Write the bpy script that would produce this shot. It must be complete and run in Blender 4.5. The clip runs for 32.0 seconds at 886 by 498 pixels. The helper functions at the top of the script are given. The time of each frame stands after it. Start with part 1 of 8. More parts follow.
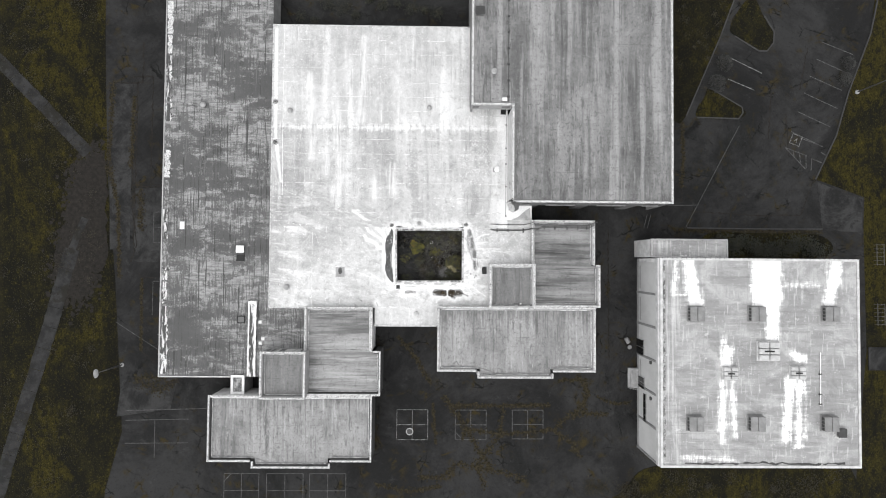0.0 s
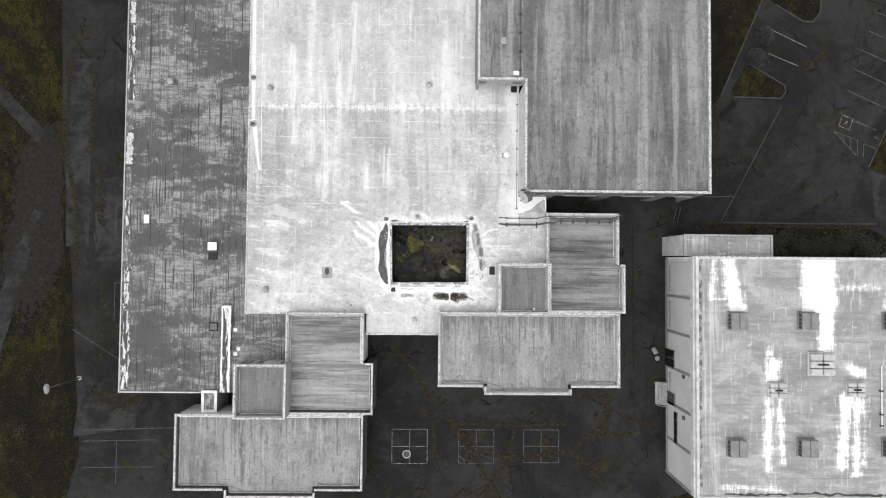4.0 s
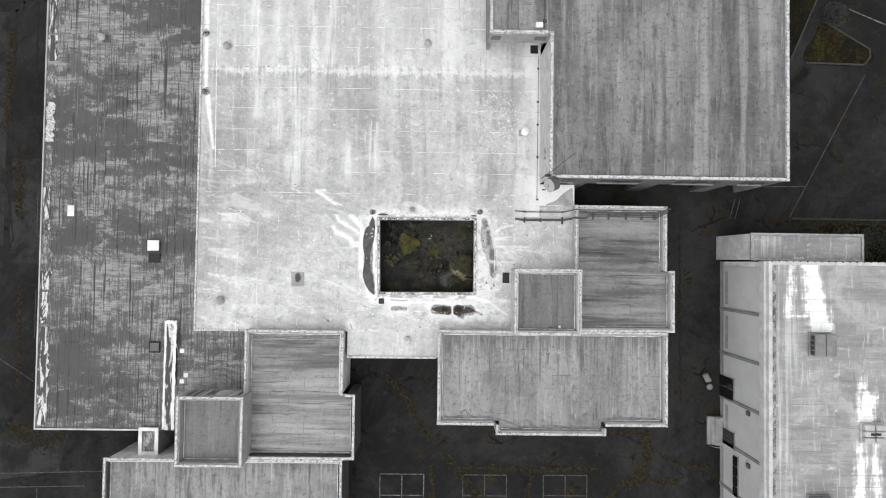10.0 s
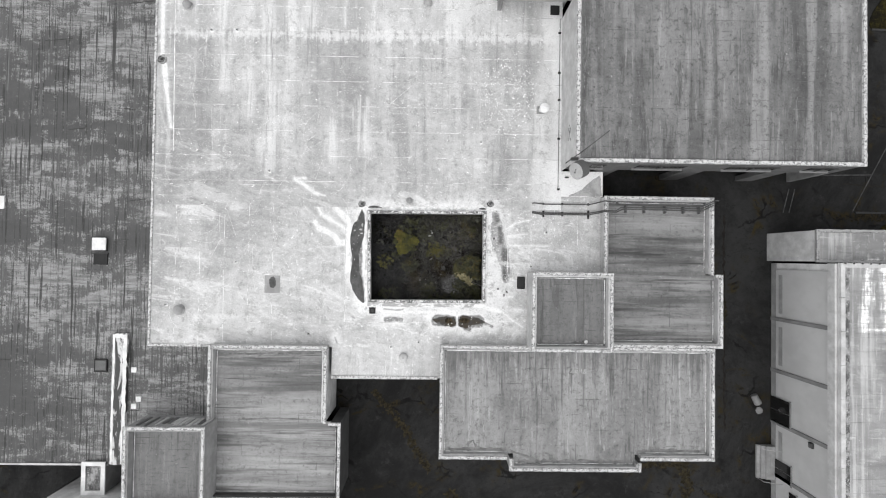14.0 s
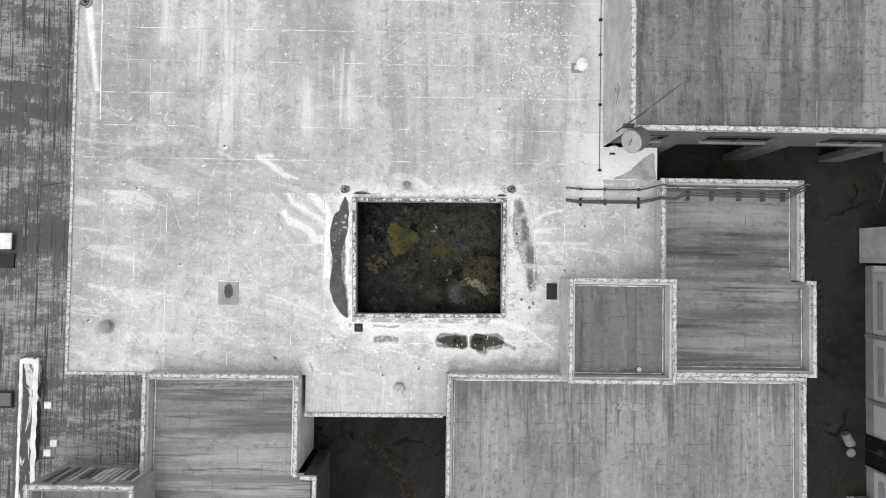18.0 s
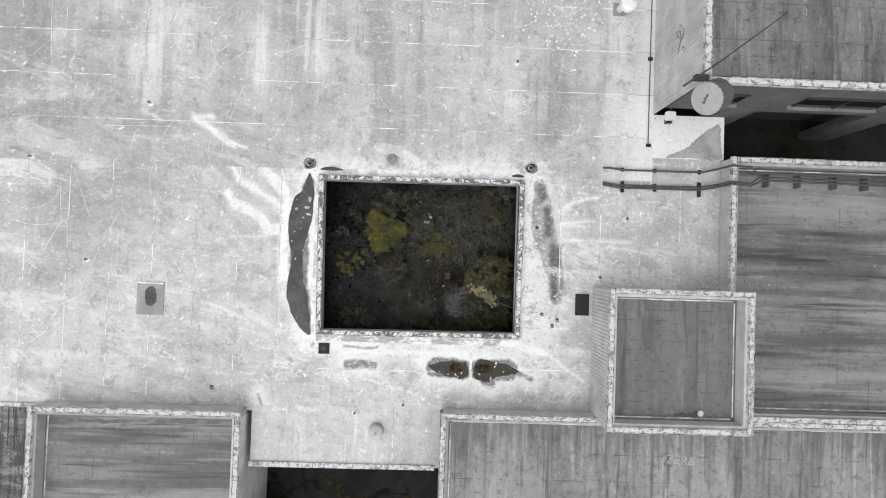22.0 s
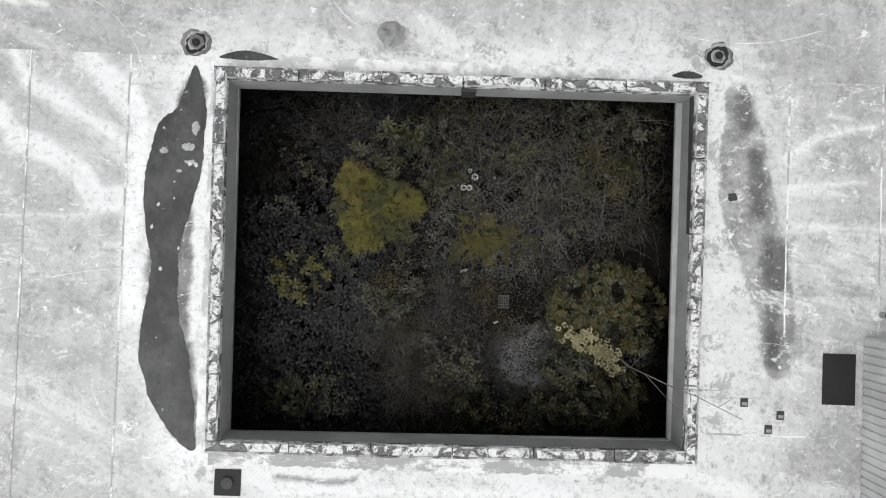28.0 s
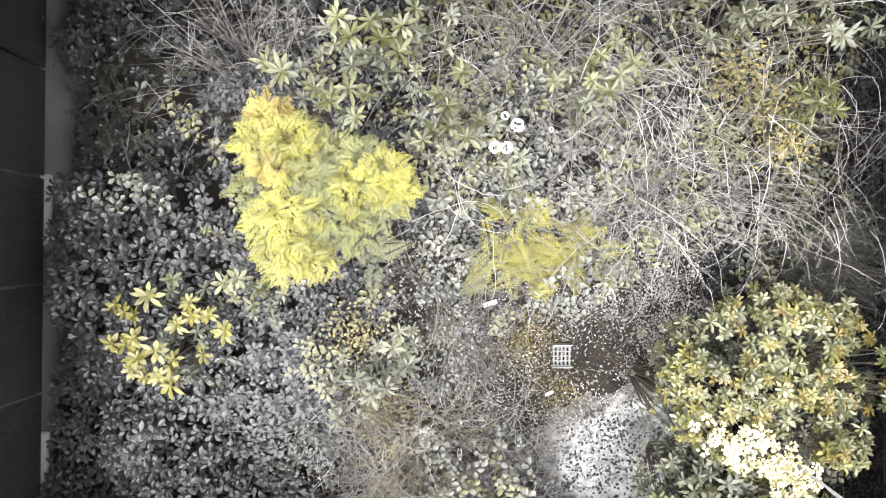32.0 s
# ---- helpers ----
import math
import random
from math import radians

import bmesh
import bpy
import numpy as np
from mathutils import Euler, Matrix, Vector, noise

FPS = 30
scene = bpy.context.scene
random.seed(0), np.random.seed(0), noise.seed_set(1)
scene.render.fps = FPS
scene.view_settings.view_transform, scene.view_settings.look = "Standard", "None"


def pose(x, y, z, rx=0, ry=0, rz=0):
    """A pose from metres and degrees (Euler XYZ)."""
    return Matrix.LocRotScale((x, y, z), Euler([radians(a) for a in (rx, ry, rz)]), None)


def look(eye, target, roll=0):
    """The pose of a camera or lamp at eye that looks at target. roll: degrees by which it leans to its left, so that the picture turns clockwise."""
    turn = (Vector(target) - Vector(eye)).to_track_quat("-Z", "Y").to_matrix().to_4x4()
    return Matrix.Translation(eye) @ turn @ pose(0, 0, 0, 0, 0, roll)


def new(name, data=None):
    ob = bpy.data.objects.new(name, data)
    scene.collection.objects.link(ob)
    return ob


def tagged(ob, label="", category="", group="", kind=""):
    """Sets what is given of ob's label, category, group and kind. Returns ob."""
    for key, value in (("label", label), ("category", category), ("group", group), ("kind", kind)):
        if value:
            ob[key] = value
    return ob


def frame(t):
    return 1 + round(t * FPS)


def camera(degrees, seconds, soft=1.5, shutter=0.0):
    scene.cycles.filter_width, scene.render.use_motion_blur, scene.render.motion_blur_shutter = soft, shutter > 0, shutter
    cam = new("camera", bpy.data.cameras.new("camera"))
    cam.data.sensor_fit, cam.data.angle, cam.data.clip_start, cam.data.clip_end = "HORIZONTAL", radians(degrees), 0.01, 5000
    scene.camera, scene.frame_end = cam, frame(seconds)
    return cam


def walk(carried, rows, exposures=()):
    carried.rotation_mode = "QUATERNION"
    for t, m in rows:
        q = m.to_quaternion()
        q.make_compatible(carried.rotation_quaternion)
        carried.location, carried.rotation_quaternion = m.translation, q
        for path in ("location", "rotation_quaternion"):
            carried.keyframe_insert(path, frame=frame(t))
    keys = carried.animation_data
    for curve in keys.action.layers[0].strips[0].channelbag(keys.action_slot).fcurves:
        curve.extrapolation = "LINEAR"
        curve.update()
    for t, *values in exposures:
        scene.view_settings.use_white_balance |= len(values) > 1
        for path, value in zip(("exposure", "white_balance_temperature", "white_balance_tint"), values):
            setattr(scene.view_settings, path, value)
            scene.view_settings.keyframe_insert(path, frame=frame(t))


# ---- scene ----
cam = camera(82.4, 32.0, soft=1.1)
# seconds, stops
EXPOSURES = [(0, 0.83), (3.5, 0.72), (9.0, 0.58), (13.0, 0.54), (19.0, 0.44), (25.5, 0.40), (27.5, 0.34), (28.0, 0.38), (29.0, 0.92), (30.0, 2.35), (31.0, 3.92), (32.0, 3.92)]
PATH = [
    (0, -0.945, -0.689, 69.936, 1.507, -0.771, 0.477),
    (0.5, -0.934, -0.648, 68.887, 1.493, -0.764, 0.484),
    (1, -0.934, -0.618, 67.852, 1.496, -0.75, 0.48),
    (1.5, -0.932, -0.597, 66.805, 1.502, -0.725, 0.474),
    (2, -0.933, -0.6, 65.767, 1.513, -0.71, 0.475),
    (2.5, -0.954, -0.635, 64.755, 1.529, -0.715, 0.485),
    (3, -0.966, -0.699, 63.681, 1.548, -0.71, 0.494),
    (3.5, -0.94, -0.796, 62.589, 1.583, -0.678, 0.498),
    (5.5, -0.865, -0.957, 58.153, 1.521, -0.605, 0.533),
    (6, -0.874, -0.998, 57.042, 1.547, -0.595, 0.544),
    (6.5, -0.861, -0.992, 55.945, 1.559, -0.59, 0.567),
    (7, -0.812, -0.909, 54.932, 1.535, -0.573, 0.603),
    (7.5, -0.752, -0.777, 53.966, 1.49, -0.541, 0.639),
    (8, -0.723, -0.64, 53.029, 1.45, -0.521, 0.668),
    (8.5, -0.721, -0.508, 52.165, 1.413, -0.514, 0.689),
    (9, -0.741, -0.394, 51.257, 1.382, -0.522, 0.709),
    (9.5, -0.787, -0.31, 50.379, 1.364, -0.553, 0.732),
    (10, -0.843, -0.229, 49.488, 1.334, -0.597, 0.752),
    (10.5, -0.895, -0.132, 48.589, 1.274, -0.64, 0.771),
    (11, -0.953, -0.065, 47.713, 1.235, -0.688, 0.787),
    (11.5, -1.019, -0.063, 46.816, 1.262, -0.752, 0.801),
    (12, -1.067, -0.092, 45.924, 1.315, -0.798, 0.809),
    (12.5, -1.081, -0.116, 44.992, 1.347, -0.808, 0.809),
    (13, -1.075, -0.094, 44.009, 1.299, -0.798, 0.802),
    (13.5, -1.08, -0.012, 43.019, 1.174, -0.78, 0.792),
    (14, -1.103, 0.063, 41.985, 1.079, -0.752, 0.784),
    (14.5, -1.131, 0.111, 40.939, 1.047, -0.725, 0.765),
    (16.5, -1.416, 0.301, 36.516, 0.934, -0.883, 0.773),
    (17, -1.439, 0.239, 35.39, 1.02, -0.827, 0.765),
    (17.5, -1.442, 0.162, 34.2, 1.113, -0.788, 0.767),
    (18, -1.43, 0.03, 33.084, 1.295, -0.769, 0.762),
    (18.5, -1.458, -0.115, 32.037, 1.487, -0.841, 0.753),
    (19, -1.512, -0.23, 31.132, 1.631, -1.005, 0.846),
    (19.5, -1.538, -0.33, 30.171, 1.758, -1.16, 1.031),
    (20, -1.521, -0.401, 29.287, 1.878, -1.244, 1.233),
    (20.5, -1.469, -0.407, 28.388, 1.946, -1.274, 1.452),
    (21, -1.403, -0.3, 27.498, 1.828, -1.256, 1.643),
    (21.5, -1.325, -0.123, 26.629, 1.555, -1.182, 1.79),
    (22, -1.276, 0.055, 25.686, 1.265, -1.139, 1.878),
    (22.5, -1.247, 0.204, 24.712, 1.01, -1.091, 1.91),
    (23, -1.216, 0.334, 23.692, 0.77, -0.981, 1.91),
    (23.5, -1.225, 0.411, 22.649, 0.661, -0.867, 1.897),
    (24, -1.316, 0.423, 21.622, 0.688, -0.889, 1.899),
    (24.5, -1.436, 0.42, 20.523, 0.662, -0.964, 1.904),
    (25, -1.525, 0.431, 19.34, 0.509, -0.991, 1.882),
    (25.5, -1.597, 0.446, 18.139, 0.29, -1.046, 1.812),
    (27.5, -2.028, 0.259, 13.728, 0.859, -0.482, 2.016),
    (28, -2.241, 0.325, 12.741, 0.891, -0.813, 2.06),
    (28.5, -2.355, 0.427, 11.739, 0.931, -0.799, 2.067),
    (29, -2.401, 0.527, 10.737, 0.826, -0.766, 1.88),
    (29.5, -2.442, 0.571, 9.686, 0.685, -1.08, 1.305),
    (30, -2.48, 0.584, 8.63, 0.478, -1.475, 0.943),
    (30.5, -2.498, 0.582, 7.651, 0.253, -1.809, 0.8),
    (31, -2.479, 0.577, 7.257, 0.337, -1.805, 0.655),
    (31.5, -2.442, 0.621, 7.236, 0.4, -1.725, 0.571),
    (32, -2.412, 0.713, 7.258, 0.337, -1.782, 0.422),
]
walk(cam, [(t, pose(x, y, z, rx, ry, rz)) for t, x, y, z, rx, ry, rz in PATH], EXPOSURES)

# ---- light: an overcast sky ----
world = bpy.data.worlds.new("overcast_sky")
scene.world = world
world.use_nodes = True
wn, wl = world.node_tree.nodes, world.node_tree.links
sky = wn.new("ShaderNodeTexSky")
sky.sky_type, sky.sun_disc = "NISHITA", False
sky.sun_elevation, sky.sun_rotation = radians(63), radians(200)
grey_sky = wn.new("ShaderNodeHueSaturation")
grey_sky.inputs["Saturation"].default_value = 0.05
wl.new(sky.outputs[0], grey_sky.inputs["Color"])
wl.new(grey_sky.outputs[0], wn["Background"].inputs["Color"])
wn["Background"].inputs["Strength"].default_value = 0.15
sun = new("sun", bpy.data.lights.new("sun", "SUN"))
sun.data.energy, sun.data.angle, sun.data.color = 0.9, radians(70), (1.0, 0.99, 0.98)
sun.matrix_world = look((0, 0, 90), (7.3, 13.4, 60))

# ---- materials ----
MATS = {}


class Nodes:
    """A small writer of node materials in world coordinates."""

    def __init__(self, name, rough=0.8, metal=0.0, spec=0.3):
        self.mat = bpy.data.materials.new(name)
        self.mat.use_nodes = True
        self.t = self.mat.node_tree
        self.bsdf = self.t.nodes["Principled BSDF"]
        self.bsdf.inputs["Roughness"].default_value = rough
        self.bsdf.inputs["Metallic"].default_value = metal
        self.bsdf.inputs["Specular IOR Level"].default_value = spec
        self.geo = self.t.nodes.new("ShaderNodeNewGeometry")
        MATS[name] = self.mat

    def link(self, a, b):
        self.t.links.new(a, b)

    def put(self, sock, value):
        if isinstance(value, bpy.types.NodeSocket):
            self.link(value, sock)
        elif isinstance(value, (tuple, list)) and len(value) == 3 and sock.type == "RGBA":
            sock.default_value = (*value, 1)
        else:
            sock.default_value = value

    def where(self, scale=(1, 1, 1), rot=0.0, shift=(0, 0, 0)):
        m = self.t.nodes.new("ShaderNodeMapping")
        self.link(self.geo.outputs["Position"], m.inputs["Vector"])
        m.inputs["Scale"].default_value = scale
        m.inputs["Rotation"].default_value = (0, 0, rot)
        m.inputs["Location"].default_value = shift
        return m.outputs[0]

    def noise(self, scale=(1, 1, 1), detail=4.0, rough=0.55, rot=0.0, shift=(0, 0, 0), distort=0.0):
        n = self.t.nodes.new("ShaderNodeTexNoise")
        self.link(self.where(scale, rot, shift), n.inputs["Vector"])
        n.inputs["Scale"].default_value = 1.0
        n.inputs["Detail"].default_value = detail
        n.inputs["Roughness"].default_value = rough
        n.inputs["Distortion"].default_value = distort
        return n.outputs["Fac"]

    def slanted(self, along, across, angle, detail=6, rough=0.65, shift=(0, 0, 0), distort=0.5):
        """A noise drawn out along one direction in plan."""
        m = self.t.nodes.new("ShaderNodeMapping")
        m.vector_type = "TEXTURE"
        self.link(self.geo.outputs["Position"], m.inputs["Vector"])
        m.inputs["Scale"].default_value = (along, across, 1)
        m.inputs["Rotation"].default_value = (0, 0, angle)
        m.inputs["Location"].default_value = shift
        n = self.t.nodes.new("ShaderNodeTexNoise")
        self.link(m.outputs[0], n.inputs["Vector"])
        n.inputs["Scale"].default_value, n.inputs["Detail"].default_value = 1.0, detail
        n.inputs["Roughness"].default_value, n.inputs["Distortion"].default_value = rough, distort
        return n.outputs["Fac"]

    def vec(self, op, a, b=None, scale=None):
        n = self.t.nodes.new("ShaderNodeVectorMath")
        n.operation = op
        for k, v in ((0, a), (1, b)):
            if v is not None:
                self.put(n.inputs[k], v)
        if scale is not None:
            self.put(n.inputs["Scale"], scale)
        return n.outputs["Value"] if op in ("DOT_PRODUCT", "LENGTH") else n.outputs["Vector"]

    def wobbled(self, amount, scale):
        """The plan position, shaken by a noise, so that stains get ragged edges."""
        n = self.t.nodes.new("ShaderNodeTexNoise")
        self.link(self.where((scale, scale, 1)), n.inputs["Vector"])
        n.inputs["Scale"].default_value, n.inputs["Detail"].default_value, n.inputs["Roughness"].default_value = 1.0, 6, 0.65
        v = self.vec("SUBTRACT", n.outputs["Color"], (0.5, 0.5, 0.5))
        p = self.vec("ADD", self.geo.outputs["Position"], self.vec("SCALE", v, scale=amount))
        return self.vec("MULTIPLY", p, (1, 1, 0))

    def reach(self, place, lines):
        """Distance to the nearest of some tapering strokes (x0, y0, x1, y1, radius)."""
        best = None
        for x0, y0, x1, y1, r in lines:
            pa = self.vec("SUBTRACT", place, (x0, y0, 0))
            ba = (x1 - x0, y1 - y0, 0)
            k = 1 / (ba[0] ** 2 + ba[1] ** 2)
            h = self.t.nodes.new("ShaderNodeClamp")
            self.link(self.math("MULTIPLY", self.vec("DOT_PRODUCT", pa, ba), k), h.inputs[0])
            q = self.t.nodes.new("ShaderNodeVectorMath")
            q.operation, q.inputs[0].default_value = "SCALE", ba
            self.link(h.outputs[0], q.inputs["Scale"])
            d = self.math("SUBTRACT", self.vec("LENGTH", self.vec("SUBTRACT", pa, q.outputs[0])), r)
            best = d if best is None else self.math("MINIMUM", best, d)
        return best

    def layer(self, under, fac, lo, hi, amount, over):
        """Lays a colour over another where a noise lies between two levels."""
        return self.mix(self.math("MULTIPLY", self.ramp(fac, lo, hi), amount), under, over)

    def own_noise(self, scale, detail=4.0, rough=0.6, slide=(0, 6, 0), distort=0.0):
        """A noise that jumps from piece to piece."""
        one = self.t.nodes.new("ShaderNodeObjectInfo").outputs["Random"]
        v = self.t.nodes.new("ShaderNodeVectorMath")
        v.operation = "SCALE"
        v.inputs[0].default_value = slide
        self.link(one, v.inputs["Scale"])
        a = self.t.nodes.new("ShaderNodeVectorMath")
        self.link(self.where(scale), a.inputs[0])
        self.link(v.outputs[0], a.inputs[1])
        n = self.t.nodes.new("ShaderNodeTexNoise")
        self.link(a.outputs[0], n.inputs["Vector"])
        n.inputs["Scale"].default_value, n.inputs["Detail"].default_value = 1.0, detail
        n.inputs["Roughness"].default_value, n.inputs["Distortion"].default_value = rough, distort
        return n.outputs["Fac"]

    def voronoi(self, scale=(1, 1, 1), feature="F1", rand=1.0):
        n = self.t.nodes.new("ShaderNodeTexVoronoi")
        n.feature = feature
        self.link(self.where(scale), n.inputs["Vector"])
        n.inputs["Scale"].default_value = 1.0
        n.inputs["Randomness"].default_value = rand
        return n

    def ramp(self, fac, a, b):
        n = self.t.nodes.new("ShaderNodeMapRange")
        n.interpolation_type = "SMOOTHSTEP"
        self.put(n.inputs["Value"], fac)
        n.inputs["From Min"].default_value, n.inputs["From Max"].default_value = a, b
        return n.outputs["Result"]

    def mix(self, fac, a, b):
        n = self.t.nodes.new("ShaderNodeMix")
        n.data_type = "RGBA"
        self.put(n.inputs[0], fac)
        self.put(n.inputs[6], a)
        self.put(n.inputs[7], b)
        return n.outputs[2]

    def math(self, op, a, b=0.0):
        n = self.t.nodes.new("ShaderNodeMath")
        n.operation = op
        self.put(n.inputs[0], a)
        self.put(n.inputs[1], b)
        return n.outputs[0]

    def random(self, island=False):
        if island:
            return self.geo.outputs["Random Per Island"]
        return self.t.nodes.new("ShaderNodeObjectInfo").outputs["Random"]

    def bump(self, fac, strength=0.4, distance=0.02):
        n = self.t.nodes.new("ShaderNodeBump")
        n.inputs["Strength"].default_value = strength
        n.inputs["Distance"].default_value = distance
        self.put(n.inputs["Height"], fac)
        self.link(n.outputs[0], self.bsdf.inputs["Normal"])

    def color(self, c):
        self.put(self.bsdf.inputs["Base Color"], c)
        return self

    def rough(self, r):
        self.put(self.bsdf.inputs["Roughness"], r)
        return self


def g(v, warm=0.0):
    """A grey, a little warm."""
    return (v * (1 + warm), v, v * (1 - warm))


def roofing(name, dark, mid, light, along, streak=0.6, patch=0.5, fine=0.4, spread=0.04, rough=0.7, shift=0.0, rows=0.0, ripples=0.0, bands=1.0, lee=()):
    """Weathered sheet roofing: soft run-off in broken stretches, blotches, scuffs, grit and specks."""
    n = Nodes(name, rough)
    st = (lambda a, b: (a, b, 1)) if along == "x" else (lambda a, b: (b, a, 1))
    wide = n.noise(st(0.05, 0.34), 3, 0.5, shift=(shift, 0, 0))
    runs = n.noise(st(0.25, 1.7), 5, 0.65, shift=(9, 3 + shift, 0))
    drips = n.noise(st(0.9, 4.5), 6, 0.72, shift=(2, 19 + shift, 0))
    where = n.noise((0.22, 0.22, 1), 4, 0.6, shift=(71, 5 + shift, 0))
    hair = n.noise(st(0.16, 3.2), 5, 0.68, shift=(13, 29 + shift, 0), distort=0.5)
    band = n.noise(st(0.035, 0.8), 2, 0.5, shift=(43, 9 + shift, 0))
    blot = n.noise((0.3, 0.3, 1), 10, 0.75, shift=(31, 5, 0), distort=0.4)
    scuff = n.noise((3.0, 3.0, 1), 9, 0.85, shift=(3, 50, 0))
    grit = n.noise((9, 9, 1), 6, 0.8)
    specks = n.noise((3.4, 3.4, 1), 5, 0.65, shift=(17, 8, 0))
    here = n.math("MULTIPLY", n.ramp(where, 0.40, 0.58), streak)
    there = n.math("MULTIPLY", n.ramp(where, 0.58, 0.42), streak)
    c = n.layer(g(mid), blot, 0.40, 0.64, patch, g(light * 0.85))
    c = n.layer(c, blot, 0.46, 0.34, patch * 0.8, g(dark * 1.4))
    c = n.layer(c, wide, 0.50, 0.66, streak * 0.8 * bands, g(light))
    c = n.layer(c, wide, 0.48, 0.34, streak * 0.8 * bands, g(dark * 1.2))
    c = n.mix(n.math("MULTIPLY", n.ramp(runs, 0.54, 0.64), here), c, g(dark))
    c = n.mix(n.math("MULTIPLY", n.ramp(runs, 0.46, 0.34), n.math("MULTIPLY", there, 0.6)), c, g(light))
    c = n.mix(n.math("MULTIPLY", n.ramp(drips, 0.56, 0.66), n.math("MULTIPLY", there, 0.8)), c, g(dark))
    c = n.mix(n.math("MULTIPLY", n.ramp(drips, 0.42, 0.34), n.math("MULTIPLY", here, 0.8)), c, g(light * 1.15))
    c = n.layer(c, band, 0.55, 0.66, streak * 0.9 * bands, g(light * 1.05))
    c = n.layer(c, band, 0.44, 0.34, streak * 0.9 * bands, g(dark * 1.1))
    c = n.mix(n.math("MULTIPLY", n.ramp(hair, 0.57, 0.63), n.math("MULTIPLY", n.ramp(where, 0.38, 0.55), streak * 0.9)), c, g(dark * 0.8))
    c = n.mix(n.math("MULTIPLY", n.ramp(hair, 0.42, 0.36), n.math("MULTIPLY", n.ramp(where, 0.62, 0.45), streak * 0.7)), c, g(light * 1.2))
    c = n.layer(c, scuff, 0.52, 0.62, fine, g(dark))
    c = n.layer(c, scuff, 0.44, 0.34, fine * 0.8, g(light))
    c = n.layer(c, grit, 0.53, 0.70, fine, g(dark))
    c = n.layer(c, specks, 0.68, 0.71, 0.7, g(light * 1.4))
    if ripples:
        # wavering dark tide lines where water stood
        tide = n.noise(st(0.075, 0.85), 4, 0.55, shift=(61, 17 + shift, 0), distort=0.3)
        line = n.noise(st(0.10, 2.6), 4, 0.6, shift=(21, 57 + shift, 0), distort=0.5)
        open_to = n.noise(st(0.09, 0.3), 4, 0.6, shift=(8, 41 + shift, 0))
        c = n.layer(c, tide, 0.52, 0.66, ripples * 0.8, g(dark * 0.8))
        c = n.layer(c, tide, 0.47, 0.34, ripples * 0.55, g(light))
        c = n.mix(n.math("MULTIPLY", n.ramp(line, 0.55, 0.64), n.math("MULTIPLY", n.ramp(open_to, 0.40, 0.56), ripples)), c, g(dark * 0.6))
        c = n.mix(n.math("MULTIPLY", n.ramp(line, 0.44, 0.37), n.math("MULTIPLY", n.ramp(open_to, 0.60, 0.46), ripples * 0.6)), c, g(light))
    if lee:
        # dark drips that start at a parapet and fade away from it
        across = n.t.nodes.new("ShaderNodeSeparateXYZ")
        n.link(n.geo.outputs["Position"], across.inputs[0])
        for top, reach in lee:
            drop = n.math("SUBTRACT", top, across.outputs[1])
            fade = n.math("SUBTRACT", drop, n.math("MULTIPLY", n.math("SUBTRACT", hair, 0.5), 16.0 * reach))
            c = n.mix(n.math("MULTIPLY", n.ramp(fade, reach * 2.2, -0.5 * reach), n.math("MULTIPLY", n.ramp(drop, -0.2, 0.0), 0.55)), c, g(dark))
    if rows:
        # dark broken laps across the sheets
        split = n.t.nodes.new("ShaderNodeSeparateXYZ")
        n.link(n.geo.outputs["Position"], split.inputs[0])
        at = n.math("MULTIPLY", split.outputs[1 if along == "y" else 0], 1.0 / rows)
        at = n.math("ADD", at, n.math("MULTIPLY", blot, 0.12))
        line = n.math("ABSOLUTE", n.math("SUBTRACT", n.math("FRACT", at), 0.5))
        gate = n.noise(st(1.6, 0.9), 6, 0.7, shift=(6, 66, 0))
        c = n.mix(n.math("MULTIPLY", n.ramp(line, 0.5 - 0.03 / rows, 0.5), n.math("MULTIPLY", n.ramp(gate, 0.50, 0.60), 0.8)), c, g(dark * 0.8))
    c = n.mix(n.math("MULTIPLY", n.random(), spread * 2), c, g(dark))
    n.color(c)
    n.bump(grit, 0.3, 0.012)
    return n.mat


